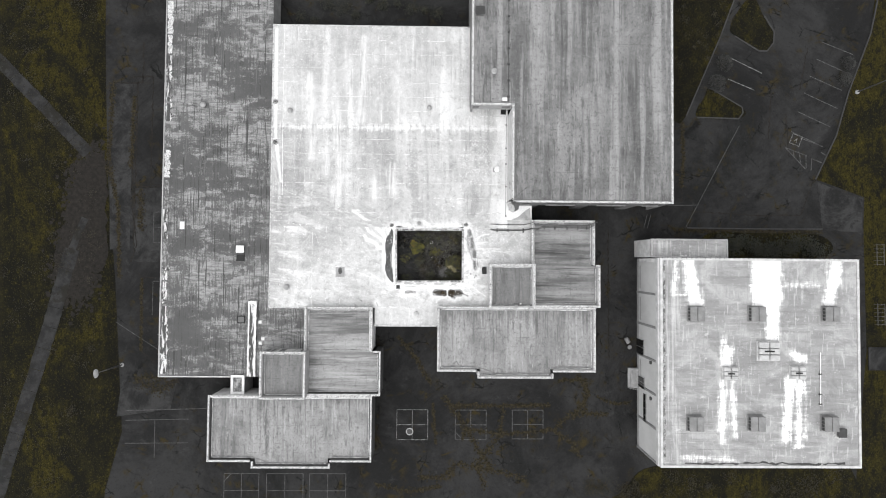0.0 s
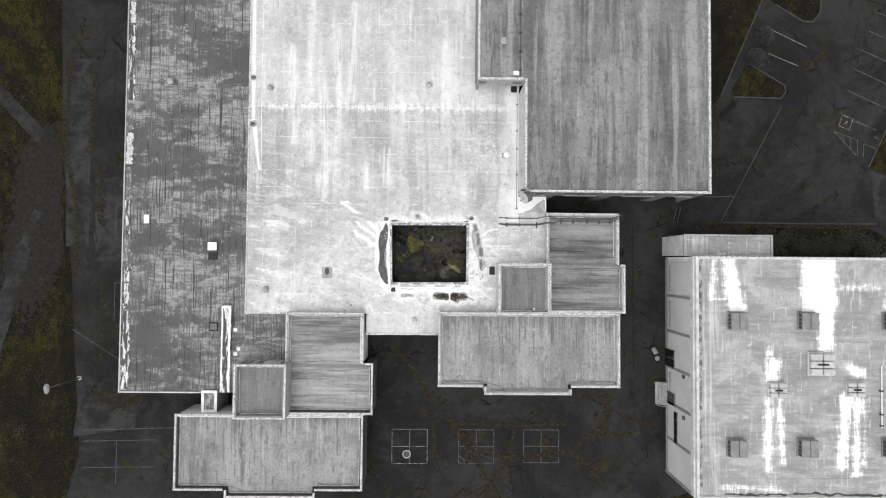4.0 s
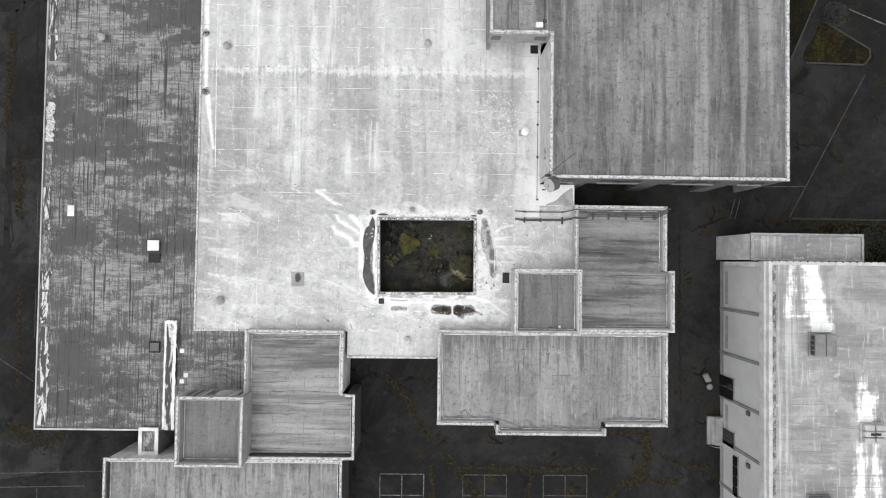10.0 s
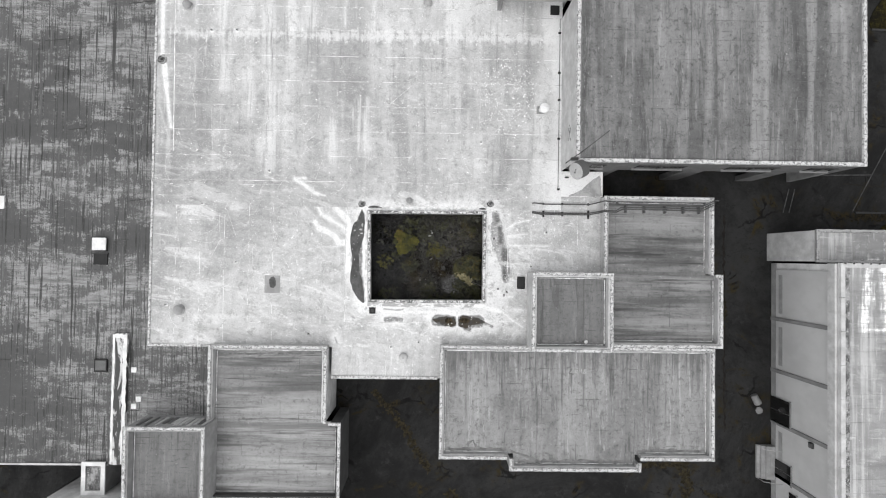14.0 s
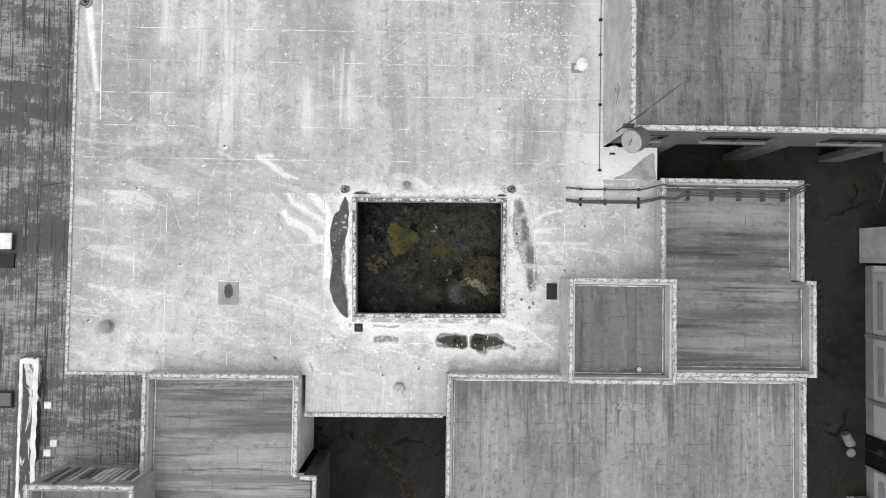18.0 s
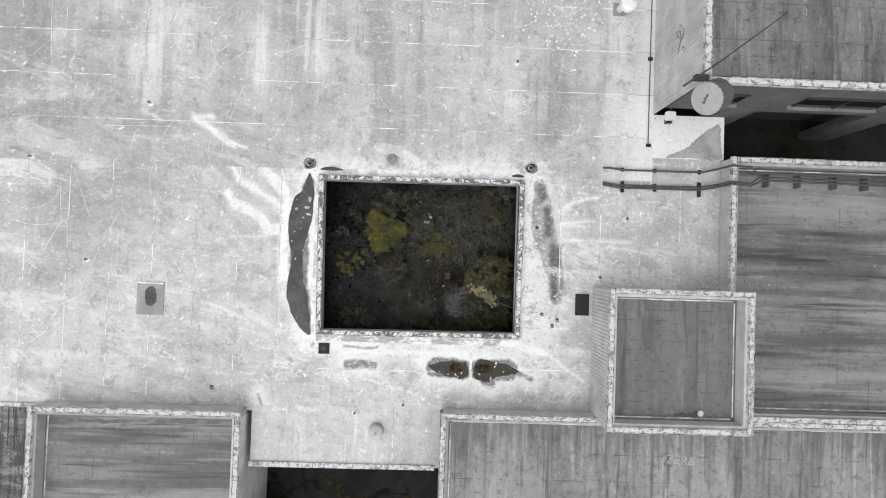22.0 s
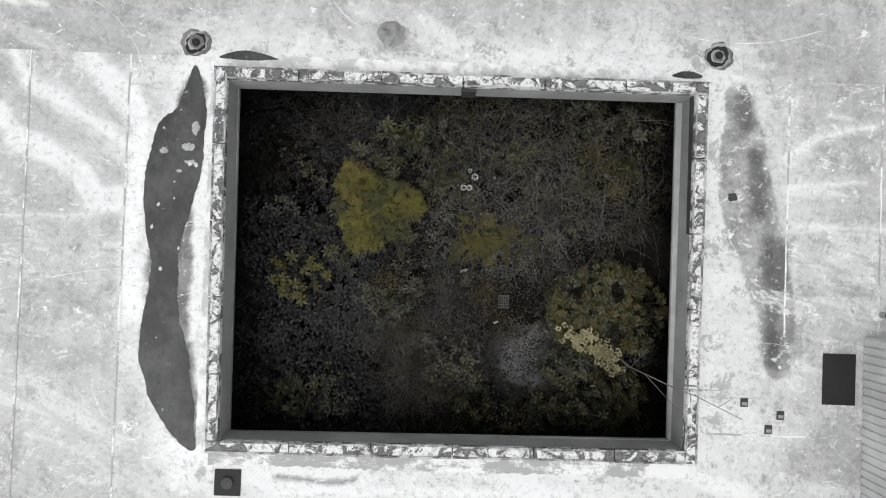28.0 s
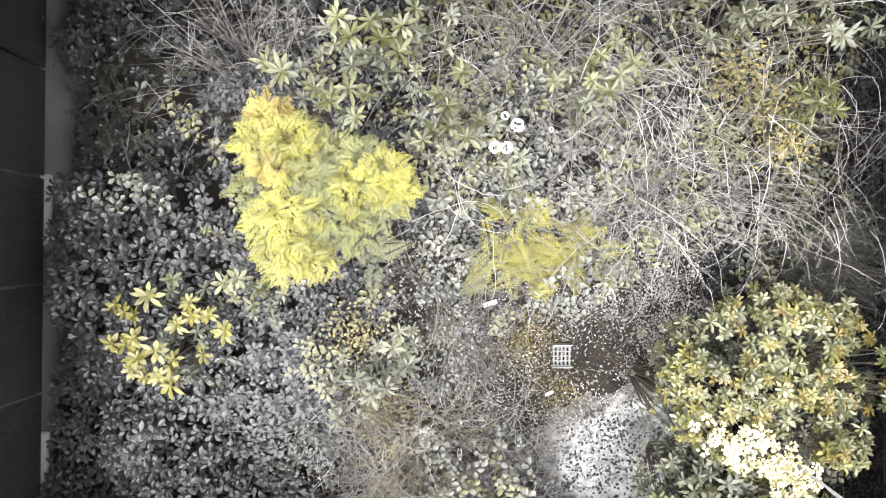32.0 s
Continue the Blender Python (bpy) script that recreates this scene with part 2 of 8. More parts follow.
def membrane(name, dark, mid, light, runs=0.6, waves=0.0):
    """White single-ply membrane, stained by run-off, scuffs and droppings, and bleached round the courtyard well."""
    n = Nodes(name, 0.55, spec=0.4)
    grime = n.noise((0.10, 0.08, 1), 11, 0.74, distort=0.3)
    wide = n.noise((0.30, 0.025, 1), 3, 0.5, shift=(3, 9, 0))
    band = n.noise((1.1, 0.06, 1), 3, 0.5, shift=(23, 9, 0))
    thin = n.noise((4.0, 0.28, 1), 4, 0.6, shift=(13, 9, 0))
    where = n.noise((0.25, 0.12, 1), 5, 0.6, shift=(81, 2, 0))
    wave = n.slanted(5.5, 1.3, -0.16, 7, 0.62, (5, 5, 0), 1.2)
    fan = n.slanted(3.2, 0.55, -0.70, 6, 0.6, (1, 5, 0), 0.9)
    fleck = n.noise((1.6, 5.5, 1), 7, 0.75, shift=(7, 33, 0))
    scuff = n.noise((1.7, 1.5, 1), 10, 0.82, shift=(4, 1, 0), distort=0.3)
    grit = n.noise((10, 10, 1), 6, 0.82)
    flake = n.noise((3.0, 3.0, 1), 6, 0.7, shift=(40, 2, 0))
    split = n.t.nodes.new("ShaderNodeSeparateXYZ")
    n.link(n.geo.outputs["Position"], split.inputs[0])
    if waves < 0.3:
        # the wind ripples of the south reach up the west side
        zone = n.math("MULTIPLY", n.ramp(split.outputs[1], 10.5, 4.6), n.ramp(split.outputs[0], -6.0, -10.0))
        swell = n.math("ADD", waves, n.math("MULTIPLY", zone, 0.36 - waves))
        calm = n.math("SUBTRACT", 1.0, n.math("MULTIPLY", zone, 0.75))
    else:
        swell, calm = waves, 1.0
    here = n.math("MULTIPLY", n.math("MULTIPLY", n.ramp(where, 0.42, 0.60), runs), calm)
    there = n.math("MULTIPLY", n.math("MULTIPLY", n.ramp(where, 0.56, 0.42), runs), calm)
    c = n.layer(g(mid), grime, 0.44, 0.62, 0.7, g(mid * 0.45 + light * 0.55))
    c = n.layer(c, grime, 0.48, 0.34, 0.7, g(dark))
    c = n.layer(c, wide, 0.53, 0.68, runs * 0.8, g(light))
    c = n.layer(c, wide, 0.48, 0.30, runs * 0.75, g(dark))
    c = n.mix(n.math("MULTIPLY", n.ramp(band, 0.52, 0.74), here), c, g(light))
    c = n.mix(n.math("MULTIPLY", n.ramp(band, 0.48, 0.30), n.math("MULTIPLY", there, 0.9)), c, g(dark))
    c = n.mix(n.math("MULTIPLY", n.ramp(thin, 0.57, 0.68), there), c, g(dark))
    c = n.mix(n.math("MULTIPLY", n.ramp(thin, 0.44, 0.28), n.math("MULTIPLY", here, 0.75)), c, g(light))
    c = n.layer(c, wave, 0.53, 0.62, swell, g(light))
    c = n.layer(c, wave, 0.47, 0.38, n.math("MULTIPLY", swell, 0.6), g(dark))
    c = n.layer(c, fleck, 0.57, 0.66, 0.35, g(dark))
    c = n.layer(c, fleck, 0.40, 0.34, 0.55, g(light))
    c = n.layer(c, scuff, 0.52, 0.62, 0.6, g(dark))
    c = n.layer(c, scuff, 0.44, 0.35, 0.6, g(light))
    # bleached and crusted zone round the well
    dx = n.math("SUBTRACT", n.math("ABSOLUTE", n.math("ADD", split.outputs[0], 1.9)), 4.25)
    dy = n.math("SUBTRACT", n.math("ABSOLUTE", n.math("SUBTRACT", split.outputs[1], 0.15)), 3.3)
    far = n.math("ADD", n.math("MAXIMUM", dx, dy), n.math("MULTIPLY", n.math("SUBTRACT", wave, 0.5), 3.5))
    far = n.math("ADD", far, n.math("MULTIPLY", n.math("SUBTRACT", scuff, 0.5), 2.0))
    # bleached further out on the east side
    far = n.math("SUBTRACT", far, n.math("MULTIPLY", n.ramp(split.outputs[0], 2.0, 6.0), 1.3))
    if waves > 0.3:
        px = n.math("MULTIPLY", n.math("ADD", split.outputs[0], 9.4), 0.30)
        py = n.math("MULTIPLY", n.math("SUBTRACT", split.outputs[1], 3.0), 0.36)
        off = n.math("ADD", n.math("MULTIPLY", px, px), n.math("MULTIPLY", py, py))
        c = n.mix(n.math("MULTIPLY", n.ramp(fan, 0.54, 0.66), n.math("MULTIPLY", n.ramp(off, 1.3, 0.3), 0.22)), c, g(0.88))
        c = n.mix(n.math("MULTIPLY", n.ramp(fan, 0.46, 0.36), n.math("MULTIPLY", n.ramp(off, 1.2, 0.4), 0.25)), c, g(dark))
    else:
        # fine ripples that fan out west of the well
        fan2 = n.slanted(2.6, 0.55, -0.30, 6, 0.6, (2, 7, 0), 1.2)
        c = n.mix(n.math("MULTIPLY", n.ramp(fan2, 0.54, 0.68), n.math("MULTIPLY", zone, 0.35)), c, g(0.84))
        c = n.mix(n.math("MULTIPLY", n.ramp(fan2, 0.46, 0.34), n.math("MULTIPLY", zone, 0.3)), c, g(dark))
        # washed ridge, and the run-off along the gymnasium's wall
        spread = n.math("ADD", n.math("MULTIPLY", n.math("SUBTRACT", thin, 0.5), 1.5), n.math("MULTIPLY", n.math("SUBTRACT", scuff, 0.5), 2.6))
        ridge = n.math("ADD", n.math("ABSOLUTE", n.math("SUBTRACT", split.outputs[1], 17.1)), spread)
        c = n.layer(c, ridge, 0.5, 0.0, 0.6, g(0.86))
        lee = n.math("ADD", n.math("SUBTRACT", 8.2, split.outputs[0]), n.math("MULTIPLY", n.math("SUBTRACT", grime, 0.5), 5.0))
        c = n.layer(c, lee, 1.5, 0.2, 0.8, g(0.86))
    c = n.layer(c, far, 1.9, 0.0, 0.92, g(0.87))
    # crusts near the well
    c = n.mix(n.math("MULTIPLY", n.ramp(far, 2.8, 1.0), n.math("MULTIPLY", n.ramp(scuff, 0.54, 0.575), 0.75)), c, g(0.36))
    # wrinkles washed white, and grey halos round the pools
    tight = n.wobbled(0.35, 2.2)
    folds = FOLDS_SOUTH if waves > 0.3 else FOLDS_MIDDLE
    if waves < 0.3:
        soft = n.reach(n.wobbled(0.35, 1.6), STREAKS)
        c = n.mix(n.math("MULTIPLY", n.ramp(soft, 0.65, 0.0), n.math("MULTIPLY", n.ramp(thin, 0.66, 0.42), 0.6)), c, g(0.80))
    rim = n.reach(n.wobbled(0.30, 1.3), folds)
    c = n.mix(n.math("MULTIPLY", n.ramp(rim, 0.24, 0.03), 0.3), c, g(light))
    c = n.mix(n.math("MULTIPLY", n.ramp(rim, 0.10, -0.03), n.math("ADD", 0.55, n.math("MULTIPLY", n.ramp(scuff, 0.60, 0.42), 0.4))), c, g(0.88))
    if waves > 0.3:
        halo = n.reach(tight, HALOS)
        c = n.layer(c, n.math("ADD", halo, n.math("MULTIPLY", n.math("SUBTRACT", wave, 0.5), 0.9)), 0.75, 0.1, 0.6, g(0.88))
        c = n.layer(c, halo, 0.15, 0.0, 0.92, n.mix(n.ramp(scuff, 0.45, 0.58), g(0.20), g(0.075)))
        pale = n.mix(n.ramp(scuff, 0.42, 0.60), g(0.44), g(0.22))
        c = n.layer(c, n.reach(tight, SILT_BED), 0.06, -0.03, 0.95, n.layer(pale, flake, 0.60, 0.62, 0.9, g(0.8)))
        c = n.layer(c, n.reach(tight, SILT_DARK), 0.18, -0.10, 0.9, n.mix(n.ramp(scuff, 0.42, 0.62), g(0.10), g(0.05)))
        # dried tide lines round the well
        tide = n.noise((0.55, 0.8, 1), 5, 0.62, shift=(15, 44, 0), distort=0.8)
        edge = n.math("ABSOLUTE", n.math("SUBTRACT", n.math("FRACT", n.math("MULTIPLY", tide, 5.0)), 0.5))
        near = n.math("MULTIPLY", n.ramp(far, 7.5, 2.0), n.ramp(flake, 0.44, 0.56))
        c = n.mix(n.math("MULTIPLY", n.ramp(edge, 0.07, 0.0), n.math("MULTIPLY", near, 0.75)), c, g(0.88))
        c = n.mix(n.math("MULTIPLY", n.ramp(edge, 0.44, 0.49), n.math("MULTIPLY", near, 0.28)), c, g(dark))
    c = n.layer(c, grit, 0.53, 0.63, 0.42, g(dark * 0.75))
    c = n.layer(c, grit, 0.44, 0.36, 0.42, g(light))
    c = n.layer(c, flake, 0.645, 0.675, 0.9, g(0.88))
    chip = n.noise((2.8, 3.8, 1), 8, 0.78, shift=(33, 12, 0), distort=0.7)
    c = n.layer(c, chip, 0.625, 0.640, 0.95, g(0.88))
    c = n.layer(c, chip, 0.345, 0.325, 0.4, g(dark * 0.6))
    c = n.mix(n.math("MULTIPLY", n.random(), 0.12), c, g(dark))
    n.color(c)
    n.bump(scuff, 0.25, 0.015)


FOLDS_MIDDLE = ((-22.4, 11.5, -21.6, 8.9, -0.06), (-21.6, 8.9, -18.6, 7.5, -0.10), (-14.3, 6.3, -13.4, 5.8, -0.02), (-13.0, 5.9, -12.2, 5.6, -0.08), (-12.0, 6.0, -11.1, 5.45, 0.08), (-11.1, 5.45, -10.2, 4.85, 0.10), (-10.2, 4.85, -9.65, 4.74, 0.0), (-12.0, 6.0, -11.2, 6.05, 0.05), (-22.1, 14.6, -21.9, 13.0, 0.16), (-21.9, 13.0, -21.5, 9.8, 0.08), (-22.3, 16.5, -22.2, 14.8, 0.1), (-22.35, 30.0, -22.3, 21.0, 0.12), (-22.3, 19.8, -22.25, 16.0, 0.1))
STREAKS = ((-17.9, 24.0, -17.5, 13.0, 0.12), (-14.2, 19.0, -13.95, 6.9, 0.08), (-15.7, 14.0, -15.6, 11.0, 0.10), (-10.8, 29.0, -10.9, 18.0, 0.16), (-13.55, 13.0, -13.75, 7.2, 0.0), (-14.75, 8.6, -14.1, 6.7, 0.05), (-6.9, 12.0, -6.8, 8.5, 0.15), (-9.2, 10.5, -9.1, 7.6, 0.05))
FOLDS_SOUTH = ((-10.18, 3.93, -9.92, 3.33, 0.05), (-9.92, 3.33, -9.26, 2.98, 0.09), (-9.26, 2.98, -8.55, 2.54, 0.03), (-8.55, 2.54, -7.83, 2.10, 0.06), (-10.40, 2.75, -10.15, 2.29, 0.12), (-10.15, 2.29, -9.44, 1.99, 0.17), (-9.44, 1.99, -8.88, 1.68, 0.15), (-8.88, 1.68, -8.58, 1.18, 0.16), (-8.58, 1.18, -8.02, 1.16, 0.20), (-8.89, 3.98, -8.45, 3.43, 0.12), (-8.45, 3.43, -7.90, 2.80, 0.20), (-10.21, 0.80, -8.47, 0.91, -0.03), (-7.80, 2.60, -7.90, 0.70, 0.12), (-7.90, 0.70, -7.85, -0.90, 0.12), (4.30, 2.45, 4.92, 2.88, 0.02), (4.92, 2.88, 6.01, 3.10, 0.00), (4.40, 1.90, 5.86, 2.05, -0.02), (4.50, 1.15, 7.40, 1.11, -0.02), (-5.00, -4.12, -2.60, -4.05, 0.02), (-2.60, -4.05, 0.30, -4.02, 0.05), (2.76, -3.60, 3.86, -3.90, 0.10), (3.86, -3.90, 5.50, -5.10, 0.00))
HALOS = ((-6.85, 3.3, -7.0, 2.4, 0.14), (-7.1, 2.2, -7.2, 0.6, 0.34), (-7.15, 0.2, -7.2, -1.6, 0.34), (-7.0, -1.6, -6.75, -2.9, 0.24), (-1.0, -4.65, 0.2, -4.7, 0.36), (0.9, -4.7, 2.2, -4.7, 0.38), (-4.9, -4.62, -3.75, -4.62, 0.10), (1.1, -5.1, 1.45, -5.25, 0.14), (2.5, -4.8, 3.2, -5.05, 0.02), (-5.0, -3.85, -3.6, -3.88, -0.03), (-8.7, -6.05, -8.5, -6.6, -0.04), (-8.5, -6.6, -8.8, -7.25, 0.0))
SILT_BED = ((3.36, 3.55, 3.42, 2.9, 0.24), (3.46, 2.8, 3.5, 1.9, 0.40), (3.55, 1.9, 3.72, 0.9, 0.50), (3.85, 0.8, 4.05, 0.0, 0.42), (4.12, 0.0, 4.22, -0.9, 0.32), (4.22, -0.9, 4.22, -1.5, 0.22))
SILT_DARK = ((3.5, 3.4, 3.5, 3.1, 0.20), (3.72, 2.4, 3.84, 1.4, 0.15), (4.12, 0.7, 4.14, 0.1, 0.22), (4.12, -0.45, 4.15, -1.4, 0.14))
membrane("membrane_north", 0.31, 0.50, 0.86, 0.7, 0.08)
membrane("membrane_middle", 0.23, 0.40, 0.80, 0.6, 0.15)
membrane("membrane_south", 0.25, 0.43, 0.86, 0.25, 0.5)

n = Nodes("weathered_membrane", 0.6)
a = n.noise((0.8, 0.8, 1), 9, 0.75, distort=0.4)
b = n.noise((6, 6, 1), 6, 0.8, shift=(3, 3, 0))
c = n.mix(n.ramp(a, 0.38, 0.62), g(0.26), g(0.42))
c = n.layer(c, b, 0.54, 0.64, 0.5, g(0.22))
n.color(n.layer(c, b, 0.38, 0.34, 0.8, g(0.72)))

# clean white weld along the laps
n = Nodes("white_weld", 0.5)
w = n.noise((2.5, 2.5, 1), 5, 0.75)
n.color(n.mix(n.ramp(w, 0.40, 0.58), g(0.55), g(0.87)))

# weld bead along the laps, white only in broken stretches
n = Nodes("dusty_weld", 0.55)
w = n.noise((0.9, 1.4, 1), 7, 0.8)
n.color(n.mix(n.ramp(w, 0.46, 0.56), g(0.40), g(0.84)))

roofing("gym_roofing", 0.06, 0.15, 0.33, "y", 0.62, 0.45, 0.8, rows=2.7)
roofing("classroom_roofing_y", 0.085, 0.23, 0.44, "y", 0.62, 0.5, 0.75, shift=11, rows=1.15, bands=0.4, lee=((-6.7, 1.0), (-18.2, 0.6)))
roofing("classroom_roofing_x", 0.10, 0.24, 0.42, "x", 0.45, 0.45, 0.6, shift=4, rows=1.4, ripples=0.78, lee=((-6.95, 0.35), (-12.4, 0.7)))
roofing("classroom_roofing_worn", 0.065, 0.165, 0.33, "x", 0.5, 0.45, 0.6, shift=37, rows=1.4, ripples=0.78, lee=((4.6, 0.3),))
roofing("tower_roofing", 0.075, 0.16, 0.27, "y", 0.5, 0.45, 0.6, shift=23, rows=0.42, bands=0.4)

# built-up roofing of the long wing: dark bitumen with worn grey coating in broken blocks
n = Nodes("worn_bitumen", 0.8)
worn = n.own_noise((0.30, 0.75, 1), 9, 0.70, (0.0, 0.5, 0.0), 0.3)
big = n.noise((0.07, 0.14, 1), 5, 0.6, shift=(11, 0, 0))
lines = n.noise((4.0, 0.10, 1), 5, 0.7, shift=(5, 2, 0))
cross = n.noise((0.4, 3.2, 1), 6, 0.72, shift=(1, 7, 0))
grit = n.noise((7, 7, 1), 6, 0.8)
c = n.layer(g(0.078), big, 0.35, 0.65, 0.8, g(0.118))
c = n.layer(c, grit, 0.44, 0.32, 0.5, g(0.19))
mask = n.math("ADD", n.math("MULTIPLY", worn, 0.6), n.math("MULTIPLY", big, 0.55))
mask = n.math("ADD", mask, n.math("MULTIPLY", n.math("SUBTRACT", lines, 0.5), 0.55))
mask = n.math("ADD", mask, n.math("MULTIPLY", n.math("SUBTRACT", grit, 0.5), 0.40))
c = n.layer(c, mask, 0.575, 0.610, 0.9, n.mix(n.ramp(cross, 0.38, 0.62), g(0.17), g(0.36)))
c = n.layer(c, lines, 0.55, 0.60, 0.9, g(0.04))
c = n.layer(c, lines, 0.39, 0.34, 0.45, g(0.24))
c = n.layer(c, cross, 0.60, 0.66, 0.55, g(0.06))
c = n.layer(c, grit, 0.54, 0.68, 0.5, g(0.05))
n.color(c)
n.bump(mask, 0.4, 0.02)

# strokes of thick coating on the hall: from, to, half width
RUNS = ((30.55, -0.3, 30.9, -3, 0.55), (30.9, -3, 31.4, -5.3, 0.8), (28.95, -0.5, 28.95, -4.4, 0.02), (28.95, -4.45, 30.3, -4.5, 0.02), (40.3, -0.3, 40.4, -5, 1.75), (41.2, -5, 41.1, -9.6, 0.75), (38.9, -3.5, 39.2, -5.6, 0.5), (43, -3.1, 46.9, -3.1, 0), (49.2, -0.3, 48.9, -3, 0.65), (48.6, -3, 48.2, -5.5, 0.6), (34.6, -13, 34.9, -9.8, 0.1), (35.2, -13.2, 35.4, -11.5, 0.6), (34.8, -15.4, 34.7, -22.5, 0.3), (36, -15.4, 36.2, -22, 0.15), (43.2, -15.0, 42.6, -22.4, 0.45), (44.4, -15.3, 44.2, -23, 0.3), (45.2, -15.4, 45, -22, 0.0), (43.6, -11.8, 44.7, -12.3, 0.45), (29.5, -24.6, 36, -24.8, 0.05), (40.4, -0.3, 41.6, -11, 0.25), (28.6, -3, 28.7, -4.6, 0))
# bright coating of the hall's roof, laid in short sheets
n = Nodes("hall_coating", 0.6)
one = n.random()
blot = n.noise((0.22, 0.3, 1), 8, 0.72, distort=0.5)
edge = n.own_noise((0.6, 0.9, 1), 7, 0.7, (3.0, 6.0, 0))
drip = n.noise((3.2, 0.35, 1), 5, 0.65, shift=(4, 4, 0))
scr = n.noise((2.0, 2.0, 1), 10, 0.85, shift=(6, 6, 0))
lane = n.noise((2.6, 0.10, 1), 5, 0.6, shift=(14, 4, 0))
laps = n.noise((0.35, 2.4, 1), 6, 0.7, shift=(24, 4, 0))
split = n.t.nodes.new("ShaderNodeSeparateXYZ")
n.link(n.geo.outputs["Position"], split.inputs[0])
c = n.mix(n.ramp(one, 0.0, 1.0), g(0.26), g(0.32))
c = n.layer(c, laps, 0.53, 0.63, 0.6, g(0.20))
c = n.layer(c, laps, 0.43, 0.34, 0.6, g(0.50))
c = n.layer(c, blot, 0.48, 0.64, 0.7, g(0.45))
c = n.layer(c, blot, 0.46, 0.36, 0.6, g(0.19))
c = n.layer(c, edge, 0.62, 0.68, 0.6, g(0.62))
c = n.layer(c, edge, 0.42, 0.34, 0.5, g(0.26))
c = n.layer(c, drip, 0.56, 0.66, 0.5, g(0.26))
c = n.layer(c, drip, 0.42, 0.34, 0.5, g(0.60))
c = n.layer(c, scr, 0.53, 0.62, 0.5, g(0.26))
c = n.layer(c, scr, 0.42, 0.34, 0.5, g(0.8))
# long run-off streaks along the west eave
eave = n.ramp(n.math("ADD", split.outputs[0], n.math("MULTIPLY", n.math("SUBTRACT", scr, 0.5), 1.0)), 29.7, 29.1)
c = n.mix(n.math("MULTIPLY", eave, n.math("MULTIPLY", n.ramp(lane, 0.50, 0.64), 0.4)), c, g(0.70))
c = n.mix(n.math("MULTIPLY", eave, n.math("MULTIPLY", n.ramp(lane, 0.48, 0.36), 0.45)), c, g(0.22))
# thick white coating that ran down below the roof units and along the edges
runs = n.reach(n.wobbled(0.7, 2.0), RUNS)
runs = n.math("ADD", runs, n.math("MULTIPLY", n.math("SUBTRACT", laps, 0.5), 1.1))
runs = n.math("ADD", runs, n.math("MULTIPLY", n.math("SUBTRACT", drip, 0.5), 1.6))
runs = n.math("ADD", runs, n.math("MULTIPLY", n.math("SUBTRACT", one, 0.5), 0.12))
c = n.layer(c, runs, 0.5, 0.1, 0.4, g(0.66))
c = n.layer(c, runs, 0.16, -0.06, 0.95, n.mix(n.ramp(scr, 0.50, 0.64), g(0.86), g(0.62)))
n.color(c)
n.bump(scr, 0.2, 0.01)

# flaking painted metal of the parapet caps
n = Nodes("flaking_cap", 0.5, spec=0.4)
fl = n.noise((6.0, 6.0, 3), 7, 0.75, distort=0.5)
fl2 = n.noise((13, 13, 5), 5, 0.75, shift=(4, 4, 0))
own = n.own_noise((1.2, 1.2, 1), 3, 0.6, (4, 9, 0))
c = n.layer(g(0.62), fl, 0.50, 0.57, 0.85, g(0.11))
c = n.layer(c, own, 0.54, 0.66, 0.7, n.mix(n.ramp(fl2, 0.45, 0.55), g(0.16), g(0.40)))
c = n.layer(c, fl2, 0.54, 0.64, 0.5, g(0.3))
n.color(c)
n.bump(fl2, 0.25, 0.01)

n = Nodes("cap_edge", 0.55)
fl = n.noise((3.0, 3.0, 3), 7, 0.75, distort=0.5)
n.color(n.mix(n.ramp(fl, 0.40, 0.60), g(0.50), g(0.08)))
n = Nodes("divider_top", 0.6)
fl = n.noise((2.4, 0.4, 1), 7, 0.72, distort=0.6)
c = n.layer(g(0.06), fl, 0.50, 0.55, 0.9, g(0.68))
n.color(c)
n = Nodes("edge_grey", 0.7)
fl = n.noise((2.2, 1.2, 1), 8, 0.78, distort=0.4)
c = n.layer(g(0.10), fl, 0.48, 0.58, 0.9, g(0.36))
n.color(n.layer(c, fl, 0.60, 0.64, 0.8, g(0.62)))

n = Nodes("rim_cap", 0.5, spec=0.4)
fl = n.noise((3.2, 3.2, 3), 9, 0.74, distort=0.8)
fl2 = n.noise((12, 12, 5), 6, 0.8, shift=(4, 4, 0))
c = n.layer(g(0.74), fl, 0.49, 0.53, 0.95, g(0.035))
c = n.layer(c, fl, 0.56, 0.60, 0.6, g(0.22))
c = n.layer(c, fl2, 0.52, 0.58, 0.7, g(0.20))
n.color(c)
n.bump(fl2, 0.25, 0.01)

# settled dirt, from pale silt to dark wet film
for name, lo, hi, r in (("silt_pale", 0.55, 0.70, 0.6), ("silt_grey", 0.28, 0.44, 0.6), ("silt_dark", 0.12, 0.22, 0.5), ("silt_wet", 0.045, 0.085, 0.35)):
    n = Nodes(name, r)
    a = n.noise((2.2, 1.5, 1), 8, 0.72)
    b = n.noise((7, 7, 1), 6, 0.75, shift=(5, 5, 0))
    c = n.mix(n.ramp(a, 0.38, 0.62), g(lo), g(hi))
    c = n.layer(c, b, 0.52, 0.62, 0.35, g(lo * 0.6))
    n.color(n.layer(c, b, 0.345, 0.325, 0.9, g(0.5)))

